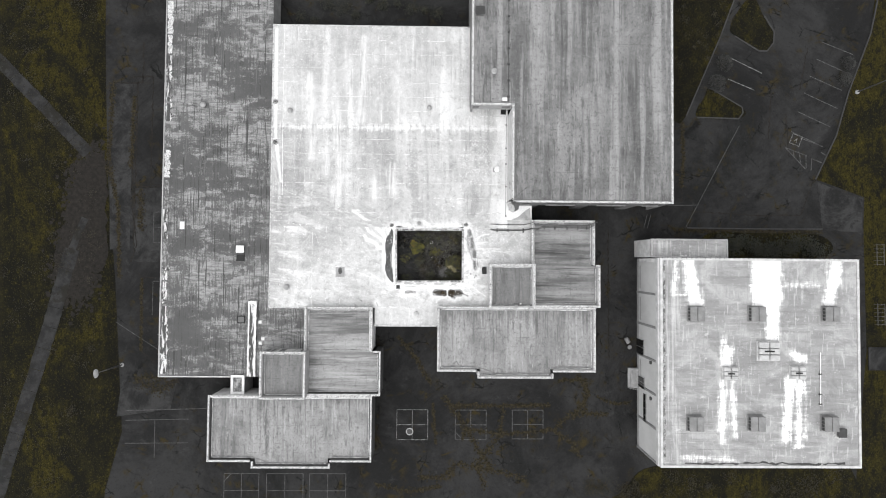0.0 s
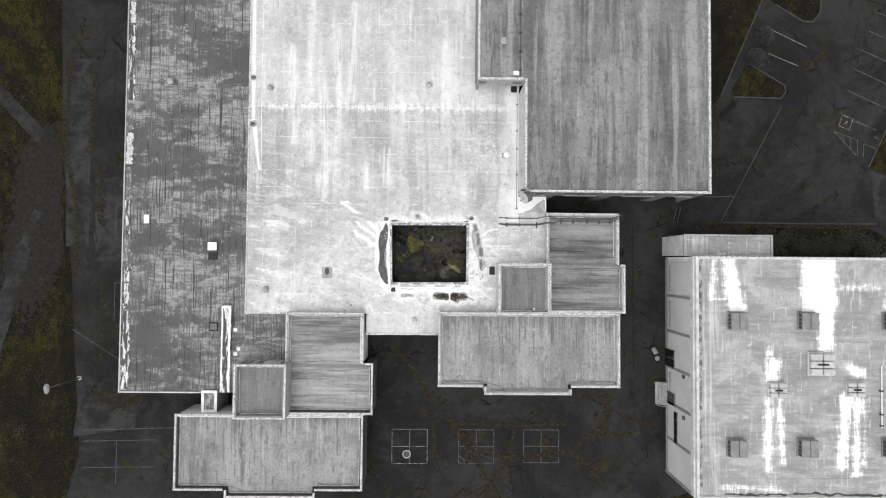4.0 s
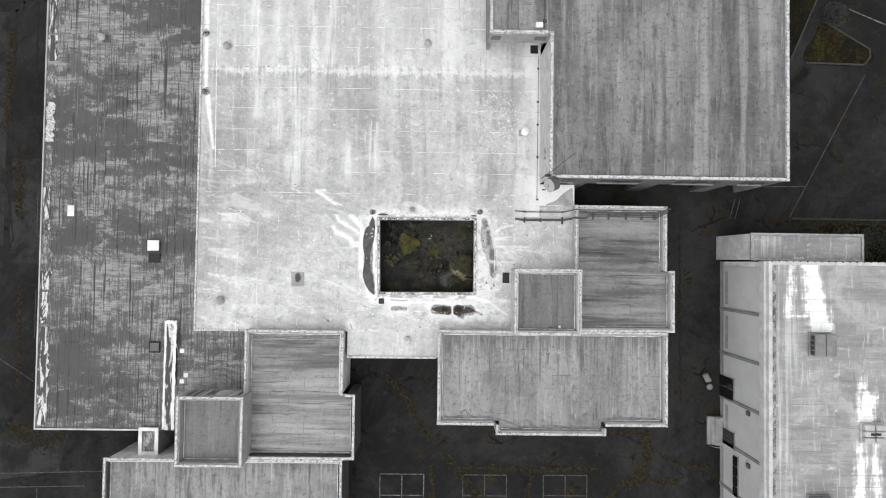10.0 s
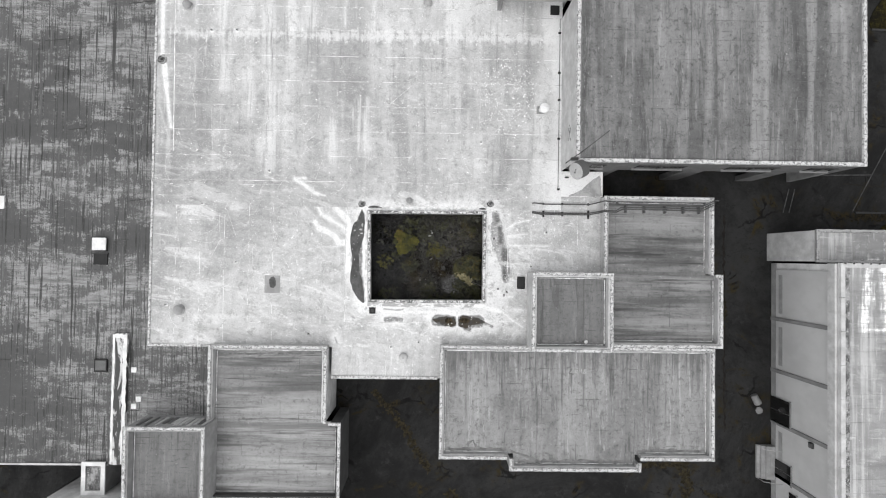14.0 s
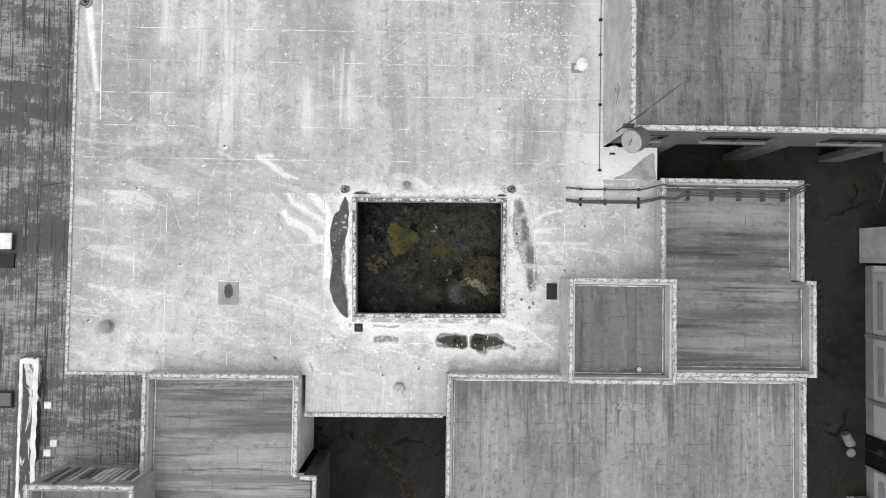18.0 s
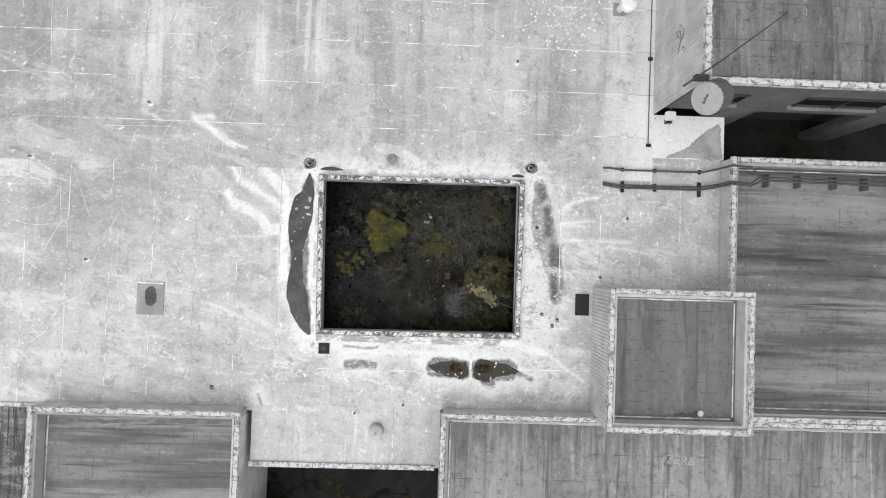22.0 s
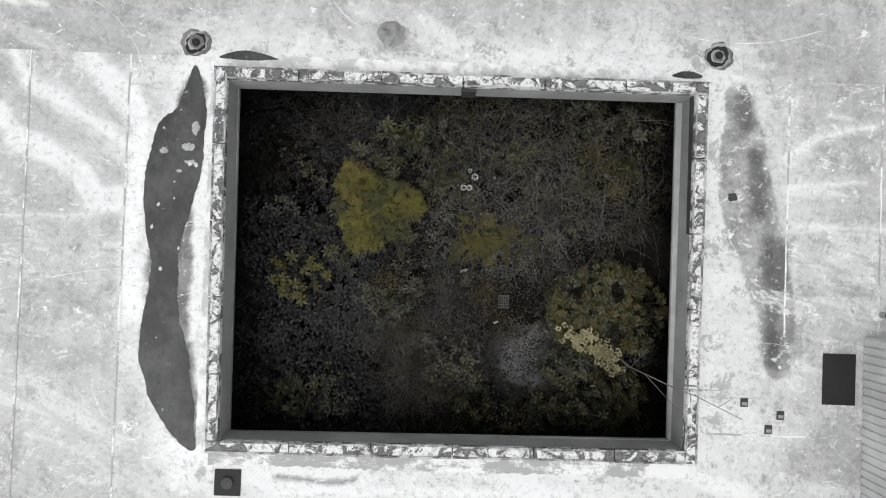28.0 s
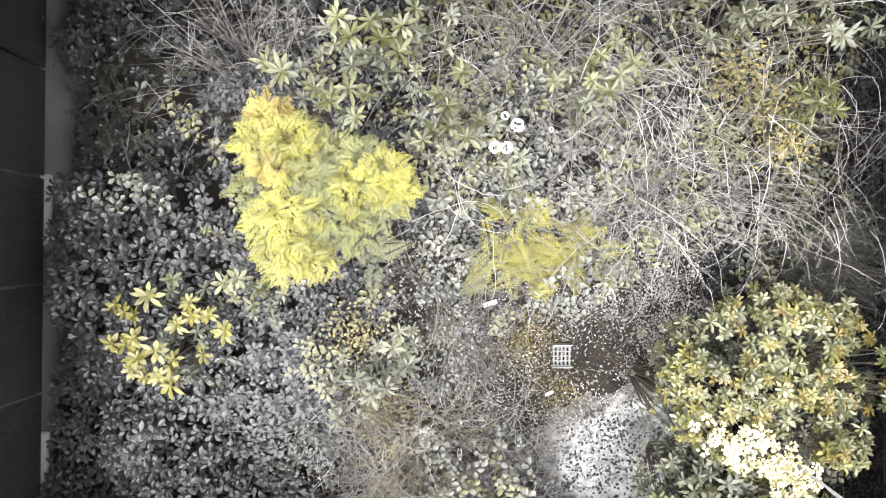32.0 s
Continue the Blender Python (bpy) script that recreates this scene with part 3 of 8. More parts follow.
# plain painted metal and plaster, some with shade put into the colour
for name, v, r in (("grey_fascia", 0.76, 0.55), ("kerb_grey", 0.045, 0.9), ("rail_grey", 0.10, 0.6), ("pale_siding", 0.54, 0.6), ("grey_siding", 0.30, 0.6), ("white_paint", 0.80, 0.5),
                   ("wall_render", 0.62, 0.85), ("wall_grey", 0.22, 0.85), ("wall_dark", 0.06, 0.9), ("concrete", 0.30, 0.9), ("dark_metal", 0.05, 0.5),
                   ("galvanised", 0.42, 0.4), ("vent_grey", 0.33, 0.5), ("unit_grey", 0.13, 0.55), ("louvre_grey", 0.22, 0.55), ("hood_pale", 0.48, 0.5), ("drum_dark", 0.09, 0.5), ("drum_cover", 0.40, 0.55), ("gym_wall", 0.11, 0.85), ("inner_wall", 0.40, 0.85), ("pipe_grey", 0.08, 0.45), ("black_rubber", 0.02, 0.6), ("rim_shadow", 0.06, 0.8), ("dry_floret", 0.40, 0.8), ("crate_grey", 0.15, 0.7), ("recess_dark", 0.07, 0.9)):
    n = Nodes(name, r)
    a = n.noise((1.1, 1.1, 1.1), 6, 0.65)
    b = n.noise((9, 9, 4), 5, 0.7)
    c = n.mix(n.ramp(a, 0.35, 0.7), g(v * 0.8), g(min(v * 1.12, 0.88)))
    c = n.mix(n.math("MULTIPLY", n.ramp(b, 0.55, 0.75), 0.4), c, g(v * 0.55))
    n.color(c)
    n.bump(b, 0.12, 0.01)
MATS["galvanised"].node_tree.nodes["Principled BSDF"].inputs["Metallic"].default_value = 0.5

# asphalt, old and damp, with cracks, patches and moss
n = Nodes("asphalt", 0.8, spec=0.12)
patch = n.noise((0.07, 0.07, 1), 10, 0.78, distort=0.5)
stain = n.noise((0.5, 0.5, 1), 10, 0.82)
grit = n.noise((14, 14, 1), 4, 0.8)
crack = n.noise((0.16, 0.16, 1), 3, 0.55, shift=(5, 70, 0), distort=0.8)
gate = n.noise((0.3, 0.3, 1), 4, 0.6, shift=(90, 3, 0))
c = n.mix(n.ramp(patch, 0.40, 0.60), g(0.011), g(0.027))
c = n.mix(n.math("MULTIPLY", n.ramp(stain, 0.5, 0.7), 0.6), c, g(0.006))
c = n.mix(n.math("MULTIPLY", n.ramp(stain, 0.44, 0.34), 0.6), c, g(0.042))
c = n.mix(n.math("MULTIPLY", n.ramp(grit, 0.5, 0.8), 0.4), c, g(0.032))
near = n.math("ABSOLUTE", n.math("SUBTRACT", crack, 0.5))
c = n.mix(n.math("MULTIPLY", n.ramp(near, 0.012, 0.004), n.ramp(gate, 0.52, 0.62)), c, g(0.005))
c = n.mix(n.math("MULTIPLY", n.ramp(near, 0.05, 0.01), n.math("MULTIPLY", n.ramp(stain, 0.46, 0.58), n.ramp(gate, 0.45, 0.60))), c, (0.030, 0.023, 0.009))
fine = n.noise((2.6, 2.6, 1), 9, 0.85, shift=(33, 4, 0))
c = n.layer(c, fine, 0.54, 0.62, 0.6, g(0.006))
c = n.layer(c, fine, 0.42, 0.35, 0.5, g(0.046))
veins = n.voronoi((0.22, 0.22, 1), "DISTANCE_TO_EDGE")
n.link(n.vec("MULTIPLY", n.wobbled(1.4, 0.9), (0.22, 0.22, 0)), veins.inputs["Vector"])
c = n.mix(n.math("MULTIPLY", n.ramp(veins.outputs["Distance"], 0.022, 0.006), n.math("MULTIPLY", n.ramp(gate, 0.48, 0.60), 0.85)), c, g(0.005))
n.color(c)
n.bump(grit, 0.3, 0.01)

n = Nodes("worn_asphalt", 0.85, spec=0.12)
stain = n.noise((0.25, 0.25, 1), 11, 0.8, shift=(9, 9, 0), distort=0.4)
grit = n.noise((12, 12, 1), 4, 0.8)
c = n.mix(n.ramp(stain, 0.40, 0.60), g(0.013), g(0.038))
c = n.layer(c, stain, 0.60, 0.64, 0.6, g(0.008))
c = n.mix(n.math("MULTIPLY", n.ramp(grit, 0.5, 0.8), 0.4), c, g(0.05))
n.color(c)
n.bump(grit, 0.3, 0.01)

n = Nodes("grass", 0.95, spec=0.1)
a = n.noise((0.09, 0.05, 1), 8, 0.72, distort=0.6)
b = n.noise((1.1, 0.7, 1), 8, 0.80, shift=(3, 1, 0))
d = n.noise((4.5, 3.5, 1), 6, 0.82)
e = n.noise((0.35, 0.2, 1), 7, 0.75, shift=(8, 8, 0))
f = n.noise((2.2, 0.35, 1), 5, 0.7, shift=(5, 2, 0))
c = n.mix(n.ramp(e, 0.42, 0.58), (0.0070, 0.0068, 0.0050), (0.0150, 0.0135, 0.0062))
c = n.layer(c, a, 0.49, 0.58, 0.9, (0.030, 0.0252, 0.0056))
c = n.layer(c, b, 0.50, 0.58, 0.85, (0.0065, 0.0062, 0.0045))
c = n.layer(c, b, 0.43, 0.35, 0.7, (0.050, 0.041, 0.0085))
c = n.layer(c, f, 0.54, 0.64, 0.45, (0.0065, 0.0060, 0.0045))
c = n.layer(c, d, 0.51, 0.57, 0.85, (0.0060, 0.0055, 0.0040))
c = n.layer(c, d, 0.42, 0.37, 0.75, (0.066, 0.054, 0.016))
n.color(c)
n.bump(b, 0.6, 0.06)

n = Nodes("path_gravel", 0.9)
a = n.noise((0.6, 0.6, 1), 6, 0.7)
b = n.noise((0.25, 0.25, 1), 8, 0.75, shift=(2, 5, 0))
d = n.noise((6, 6, 1), 6, 0.8)
c = n.mix(n.ramp(a, 0.38, 0.62), g(0.011), g(0.027))
c = n.layer(c, d, 0.54, 0.66, 0.6, g(0.008))
n.color(n.layer(c, b, 0.50, 0.58, 0.8, (0.009, 0.008, 0.005)))
n = Nodes("line_paint", 0.7)
a = n.noise((2.5, 2.5, 1), 6, 0.75)
n.color(n.mix(n.ramp(a, 0.42, 0.62), g(0.03), g(0.09)))
n = Nodes("hall_panel", 0.6)
a = n.noise((0.5, 0.5, 0.4), 5, 0.6)
b = n.noise((1.5, 9.0, 0.7), 6, 0.7, shift=(4, 2, 0))
c = n.mix(n.ramp(a, 0.35, 0.65), g(0.46), g(0.52))
n.color(n.layer(c, b, 0.56, 0.70, 0.4, g(0.46)))
n = Nodes("line_paint_bright", 0.7)
a = n.noise((2.5, 2.5, 1), 6, 0.75)
n.color(n.mix(n.ramp(a, 0.42, 0.62), g(0.04), g(0.20)))
n = Nodes("moss", 0.95, spec=0.1)
a = n.noise((3, 3, 1), 6, 0.75)
n.color(n.mix(n.ramp(a, 0.35, 0.65), (0.010, 0.009, 0.006), (0.042, 0.035, 0.021)))
n = Nodes("pool_moss", 0.95, spec=0.1)
a = n.noise((6, 6, 1), 8, 0.8)
n.color(n.mix(n.ramp(a, 0.40, 0.62), (0.014, 0.012, 0.009), (0.072, 0.054, 0.034)))
n = Nodes("mossy_film", 0.6, spec=0.25)
a = n.noise((1.6, 1.9, 1), 8, 0.75, distort=0.4)
b = n.noise((7, 7, 1), 7, 0.8, shift=(3, 6, 0))
c = n.mix(n.ramp(a, 0.40, 0.58), g(0.055), (0.050, 0.041, 0.030))
c = n.layer(c, b, 0.53, 0.62, 0.7, (0.016, 0.014, 0.011))
n.color(n.layer(c, b, 0.40, 0.33, 0.6, (0.115, 0.092, 0.066)))
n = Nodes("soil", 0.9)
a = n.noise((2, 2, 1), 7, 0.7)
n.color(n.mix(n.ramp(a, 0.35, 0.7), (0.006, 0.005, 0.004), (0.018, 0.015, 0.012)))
n = Nodes("dirt_film", 0.25, spec=0.5)
a = n.noise((1.2, 1.2, 1), 6, 0.65)
b = n.noise((7, 7, 1), 5, 0.7)
c = n.mix(n.ramp(a, 0.35, 0.65), g(0.035), g(0.085))
n.color(n.mix(n.ramp(b, 0.68, 0.72), c, g(0.4)))
n = Nodes("silt_film", 0.6)
a = n.noise((1.6, 1.1, 1), 6, 0.7)
b = n.noise((9, 9, 1), 5, 0.75)
c = n.mix(n.ramp(a, 0.40, 0.60), g(0.08), g(0.34))
n.color(n.layer(c, b, 0.55, 0.62, 0.6, g(0.6)))
n = Nodes("glass", 0.08, spec=0.6)
n.color(g(0.012))


def flat(name, col, rough=0.6):
    if name not in MATS:
        m = Nodes(name, rough)
        a = m.noise((4, 4, 4), 5, 0.7)
        m.color(m.mix(m.ramp(a, 0.35, 0.7), tuple(v * 0.75 for v in col), tuple(min(v * 1.15, 0.9) for v in col)))
    return MATS[name]


# ---- builders ----
def mesh_of(name, bm, mat):
    me = bpy.data.meshes.new(name)
    bm.to_mesh(me)
    bm.free()
    me.materials.append(MATS[mat] if isinstance(mat, str) else mat)
    return me


def part(name, bm, mat, parent, label=""):
    ob = new(name, bm if isinstance(bm, bpy.types.Mesh) else mesh_of(name, bm, mat))
    ob.parent = parent
    if parent is not None:
        ob.matrix_parent_inverse = parent.matrix_world.inverted() if False else Matrix.Translation(parent.location).inverted()
    return tagged(ob, label)


def thing(name, at, label, category, group="", kind=""):
    ob = new(name)
    ob.location = at
    ob.empty_display_size = 0.2
    return tagged(ob, label, category, group, kind)


def solid(name, bm, mat, label, category, group="", kind=""):
    return tagged(new(name, mesh_of(name, bm, mat)), label, category, group, kind)


def box(x0, y0, z0, x1, y1, z1, bevel=0.0, bm=None):
    own = bmesh.new()
    bmesh.ops.create_cube(own, size=1)
    for v in own.verts:
        v.co = Vector(((x0 + x1) / 2 + v.co.x * (x1 - x0), (y0 + y1) / 2 + v.co.y * (y1 - y0), (z0 + z1) / 2 + v.co.z * (z1 - z0)))
    if bevel:
        bmesh.ops.bevel(own, geom=own.edges[:], offset=bevel, segments=1, affect="EDGES")
    if bm is None:
        return own
    me = bpy.data.meshes.new("tmp")
    own.to_mesh(me)
    own.free()
    bm.from_mesh(me)
    bpy.data.meshes.remove(me)
    return bm


def bar(a, b, width, z0, z1, bm=None):
    """An upright-sided bar between two plan points."""
    a, b = Vector(a), Vector(b)
    d = (b - a).normalized()
    s = Vector((-d.y, d.x)) * width / 2
    bm = bm or bmesh.new()
    ring = [a + s, a - s, b - s, b + s]
    lo = [bm.verts.new((p.x, p.y, z0)) for p in ring]
    hi = [bm.verts.new((p.x, p.y, z1)) for p in ring]
    bm.faces.new(hi)
    bm.faces.new(lo[::-1])
    for i in range(4):
        j = (i + 1) % 4
        bm.faces.new((lo[i], lo[j], hi[j], hi[i]))
    return bm


def slab(outline, z0, z1, bm=None):
    """A flat slab over an outline in plan, which runs anticlockwise."""
    bm = bm or bmesh.new()
    lo = [bm.verts.new((x, y, z0)) for x, y in outline]
    hi = [bm.verts.new((x, y, z1)) for x, y in outline]
    bm.faces.new(hi)
    k = len(outline)
    for i in range(k):
        j = (i + 1) % k
        bm.faces.new((lo[i], lo[j], hi[j], hi[i]))
    bm.normal_update()
    return bm


def turned(profile, at, steps=20):
    """A turned solid from (radius, height) pairs, bottom to top."""
    bm = bmesh.new()
    rings = []
    for r, z in profile:
        rings.append([bm.verts.new((at[0] + r * math.cos(a), at[1] + r * math.sin(a), at[2] + z)) for a in (2 * math.pi * i / steps for i in range(steps))])
    for a, b in zip(rings, rings[1:]):
        for i in range(steps):
            bm.faces.new((a[i], a[(i + 1) % steps], b[(i + 1) % steps], b[i]))
    bm.faces.new(rings[-1])
    bm.faces.new(rings[0][::-1])
    return bm


def tube(points, radius, bm=None, sides=5):
    """A pipe or stem along points; radius may be a pair, from start to end."""
    bm = bm or bmesh.new()
    pts = [Vector(p) for p in points]
    r0, r1 = radius if isinstance(radius, tuple) else (radius, radius)
    rings = []
    for i, p in enumerate(pts):
        d = (pts[min(i + 1, len(pts) - 1)] - pts[max(i - 1, 0)]).normalized()
        s = d.orthogonal().normalized() if abs(d.z) > 0.95 else d.cross(Vector((0, 0, 1))).normalized()
        u = s.cross(d)
        r = r0 + (r1 - r0) * i / max(1, len(pts) - 1)
        rings.append([bm.verts.new(p + r * (math.cos(a) * s + math.sin(a) * u)) for a in (2 * math.pi * k / sides for k in range(sides))])
    for a, b in zip(rings, rings[1:]):
        for i in range(sides):
            bm.faces.new((a[i], a[(i + 1) % sides], b[(i + 1) % sides], b[i]))
    bm.faces.new(rings[0][::-1])
    bm.faces.new(rings[-1])
    return bm


# ---- shapes with uneven outlines ----
def blob(points, z, thick=0.004, rough=0.08, steps=6, seed=1):
    """A thin patch with a wavering outline through a few plan points."""
    r = random.Random(seed)
    k = len(points)
    out = []
    for i in range(k):
        p0, p1, p2, p3 = (Vector(points[(i + j - 1) % k]) for j in range(4))
        for s in range(steps):
            t = s / steps
            q = 0.5 * (2 * p1 + (p2 - p0) * t + (2 * p0 - 5 * p1 + 4 * p2 - p3) * t * t + (3 * p1 - p0 - 3 * p2 + p3) * t ** 3)
            out.append((q.x + r.uniform(-rough, rough), q.y + r.uniform(-rough, rough)))
    area = sum(a[0] * b[1] - a[1] * b[0] for a, b in zip(out, out[1:] + out[:1]))
    bm = slab(out if area > 0 else out[::-1], z, z + thick)
    bmesh.ops.triangulate(bm, faces=[f for f in bm.faces if len(f.verts) > 4])
    return bm


def ribbon(points, width, z, thick=0.004, rough=0.3, step=0.35, seed=1, bm=None):
    """A thin strip along plan points with ragged sides."""
    r = random.Random(seed)
    pts = [Vector(p) for p in points]
    left, right = [], []
    for a, b in zip(pts, pts[1:]):
        n = max(2, int((b - a).length / step))
        d = (b - a).normalized()
        s = Vector((-d.y, d.x))
        for i in range(n + (b is pts[-1])):
            p = a + (b - a) * (i / n) + s * r.uniform(-1, 1) * width * rough * 0.5
            left.append(p + s * width * 0.5 * (1 + r.uniform(-rough, rough)))
            right.append(p - s * width * 0.5 * (1 + r.uniform(-rough, rough)))
    bm = bm or bmesh.new()
    rows = [[bm.verts.new((p.x, p.y, z + dz)) for p in side] for side in (left, right) for dz in (thick, 0)]
    lt, lb, rt, rb = rows
    for i in range(len(lt) - 1):
        bm.faces.new((rt[i], rt[i + 1], lt[i + 1], lt[i]))
        bm.faces.new((lt[i], lt[i + 1], lb[i + 1], lb[i]))
        bm.faces.new((rb[i], rb[i + 1], rt[i + 1], rt[i]))
    return bm



def pool_layer(points, inset, z, seed, waver=0.03):
    """A thin film inside a smooth closed outline, set in from its edge by a distance that wavers."""
    k = len(points)
    out = []
    for i in range(k):
        p0, p1, p2, p3 = (Vector(points[(i + j - 1) % k]) for j in range(4))
        for s in range(12):
            t = s / 12
            out.append(0.5 * (2 * p1 + (p2 - p0) * t + (2 * p0 - 5 * p1 + 4 * p2 - p3) * t * t + (3 * p1 - p0 - 3 * p2 + p3) * t ** 3))
    area = sum(a.x * b.y - a.y * b.x for a, b in zip(out, out[1:] + out[:1]))
    if area < 0:
        out.reverse()
    ring = []
    m = len(out)
    for i, p in enumerate(out):
        d = (out[(i + 2) % m] - out[i - 2]).normalized()
        w = waver * noise.noise(Vector((p.x * 2.5, p.y * 2.5, seed))) + waver * 0.5 * noise.noise(Vector((p.x * 11, p.y * 11, seed)))
        ring.append(p + Vector((-d.y, d.x)) * (inset + w))
    bm = slab([(p.x, p.y) for p in ring], z, z + 0.003)
    bmesh.ops.triangulate(bm, faces=[f for f in bm.faces if len(f.verts) > 4])
    return bm


rnd = random.Random(7)


def caps(parent, outline, z, width=0.24, thick=0.10, mat="flaking_cap", piece=2.4, closed=True, name="parapet_cap", skip=(), lips=True):
    """Metal cap pieces on a parapet, laid inside the outline, a little uneven at their joints."""
    k = len(outline)
    for i in range(k if closed else k - 1):
        if i in skip:
            continue
        a, b = Vector(outline[i]), Vector(outline[(i + 1) % k])
        d = b - a
        length = d.length
        d.normalize()
        inn = Vector((-d.y, d.x)) * (width / 2 - 0.03)
        count = max(1, round(length / piece))
        for j in range(count):
            lift = rnd.uniform(0, 0.012)
            p = a + d * (length * j / count + (0.012 if j else -0.03)) + inn
            q = a + d * (length * (j + 1) / count - (0.012 if j + 1 < count else width - 0.03)) + inn
            w = width + rnd.uniform(-0.012, 0.012)
            if lips:
                # one folded sheet with a raised lip along both edges
                side = Vector((-d.y, d.x))
                low, top, lip, e = z - thick + 0.0005 * i, z + lift, z + lift + 0.012, w / 2 - 0.035
                shape = [(-w / 2, low), (w / 2, low), (w / 2, lip), (e, lip), (e, top), (-e, top), (-e, lip), (-w / 2, lip)]
                bm = bmesh.new()
                ends = [[bm.verts.new((m.x + side.x * u, m.y + side.y * u, h)) for u, h in shape] for m in (p, q)]
                for v in range(8):
                    f = bm.faces.new((ends[0][v], ends[0][(v + 1) % 8], ends[1][(v + 1) % 8], ends[1][v]))
                    f.material_index = 1 if v in (2, 3, 5, 6) else 0
                for end in ends:
                    bm.faces.new((end[0], end[1], end[2], end[3], end[4]))
                    bm.faces.new((end[0], end[4], end[5]))
                    bm.faces.new((end[0], end[5], end[6], end[7]))
                bmesh.ops.recalc_face_normals(bm, faces=bm.faces)
            else:
                bm = bar(p, q, w, z - thick + 0.0005 * i, z + lift)
            ob = part(name, bm, mat, parent)
            if lips:
                ob.data.materials.append(MATS["cap_edge"])


def walls(parent, outline, z0, z1, mats="wall_render", thick=0.28, name="wall", skip=()):
    """One wall for each side of an outline, inside it, butted end to end."""
    k = len(outline)
    for i in range(k):
        if i in skip:
            continue
        a, b = Vector(outline[i]), Vector(outline[(i + 1) % k])
        d = (b - a).normalized()
        inn = Vector((-d.y, d.x)) * (thick / 2 + 0.04)
        mat = mats if isinstance(mats, str) else mats[i]
        part(name, bar(a + inn + d * 0.04, b + inn - d * (thick + 0.045), thick, z0, z1), mat, parent)


def ribs(parent, a, b, z0, z1, out, mat="pale_siding", pitch=0.15, label="pale ribbed metal siding"):
    """Ribbed siding on the line a to b, standing out to the side given."""
    a, b, out = Vector(a), Vector(b), Vector(out)
    d = b - a
    count = max(2, int(d.length / pitch))
    line = []
    for i in range(count):
        for f, o in ((0.0, 0.03), (0.7, 0.03), (0.76, 0.005), (0.94, 0.005)):
            line.append(a + d * ((i + f) / count) + out * o)
    bm = bmesh.new()
    lo = [bm.verts.new((p.x, p.y, z0)) for p in line]
    hi = [bm.verts.new((p.x, p.y, z1)) for p in line]
    for i in range(len(line) - 1):
        bm.faces.new((lo[i], lo[i + 1], hi[i + 1], hi[i]))
    part("siding", bm, mat, parent, label)


def sheets(parent, rect, z, along, width, mat, base, length=99.0, thick=0.012, name="roof_sheet", gap=0.02, weld=""):
    """Roofing laid in sheets over a rectangle, each its own piece with open laps, on a bed of its own."""
    x0, y0, x1, y1 = rect
    part("roof_bed", box(x0, y0, z - 0.2, x1, y1, z - thick - 0.002), base, parent)
    span, run = (y1 - y0, x1 - x0) if along == "x" else (x1 - x0, y1 - y0)
    rows = max(1, round(span / width))
    for r in range(rows):
        cuts = [0.0]
        if length < run:
            at = length * rnd.uniform(0.3, 1.0)
            while at < run - 1.0:
                cuts.append(at)
                at += length
        cuts.append(run)
        if weld and r:
            q = span * r / rows
            a, b = ((x0, y0 + q), (x1, y0 + q)) if along == "x" else ((x0 + q, y0), (x0 + q, y1))
            part("weld_seam", ribbon([a, b], 0.034, z + 0.0045, 0.003, 0.4, 0.25, r), weld, parent)
        for s, e in zip(cuts, cuts[1:]):
            lo, hi = span * r / rows + gap / 2, span * (r + 1) / rows - gap / 2
            s2, e2 = s + (gap / 2 if s else 0), e - (gap / 2 if e < run else 0)
            top = z + rnd.uniform(-0.003, 0.004)
            if along == "x":
                bm = box(x0 + s2, y0 + lo, z - thick, x0 + e2, y0 + hi, top)
            else:
                bm = box(x0 + lo, y0 + s2, z - thick, x0 + hi, y0 + e2, top)
            part(name, bm, mat, parent)

# ---- ground ----
bm = bmesh.new()
bmesh.ops.create_grid(bm, x_segments=60, y_segments=60, size=600)
for v in bm.verts:
    v.co.z = -0.10
solid("ground", bm, "grass", "rough dark grass with yellowed patches", "grass", kind="structure")
YARD = [(-46.6, -60), (56.5, -60), (57.4, -28.5), (59.0, -12.5), (58.8, 4.9), (59.0, 8.9), (52.1, 11.4), (55.1, 17.6), (56.9, 23.7), (60.2, 32.2), (64.0, 60), (-47.5, 60), (-47.0, 30), (-46.3, 11.7), (-44.8, -3.8), (-43.9, -17), (-43.4, -24), (-45.5, -32)]
solid("pavement", slab(YARD, -0.25, 0.0), "asphalt", "old dark damp asphalt yard with cracks and moss", "asphalt", kind="structure")

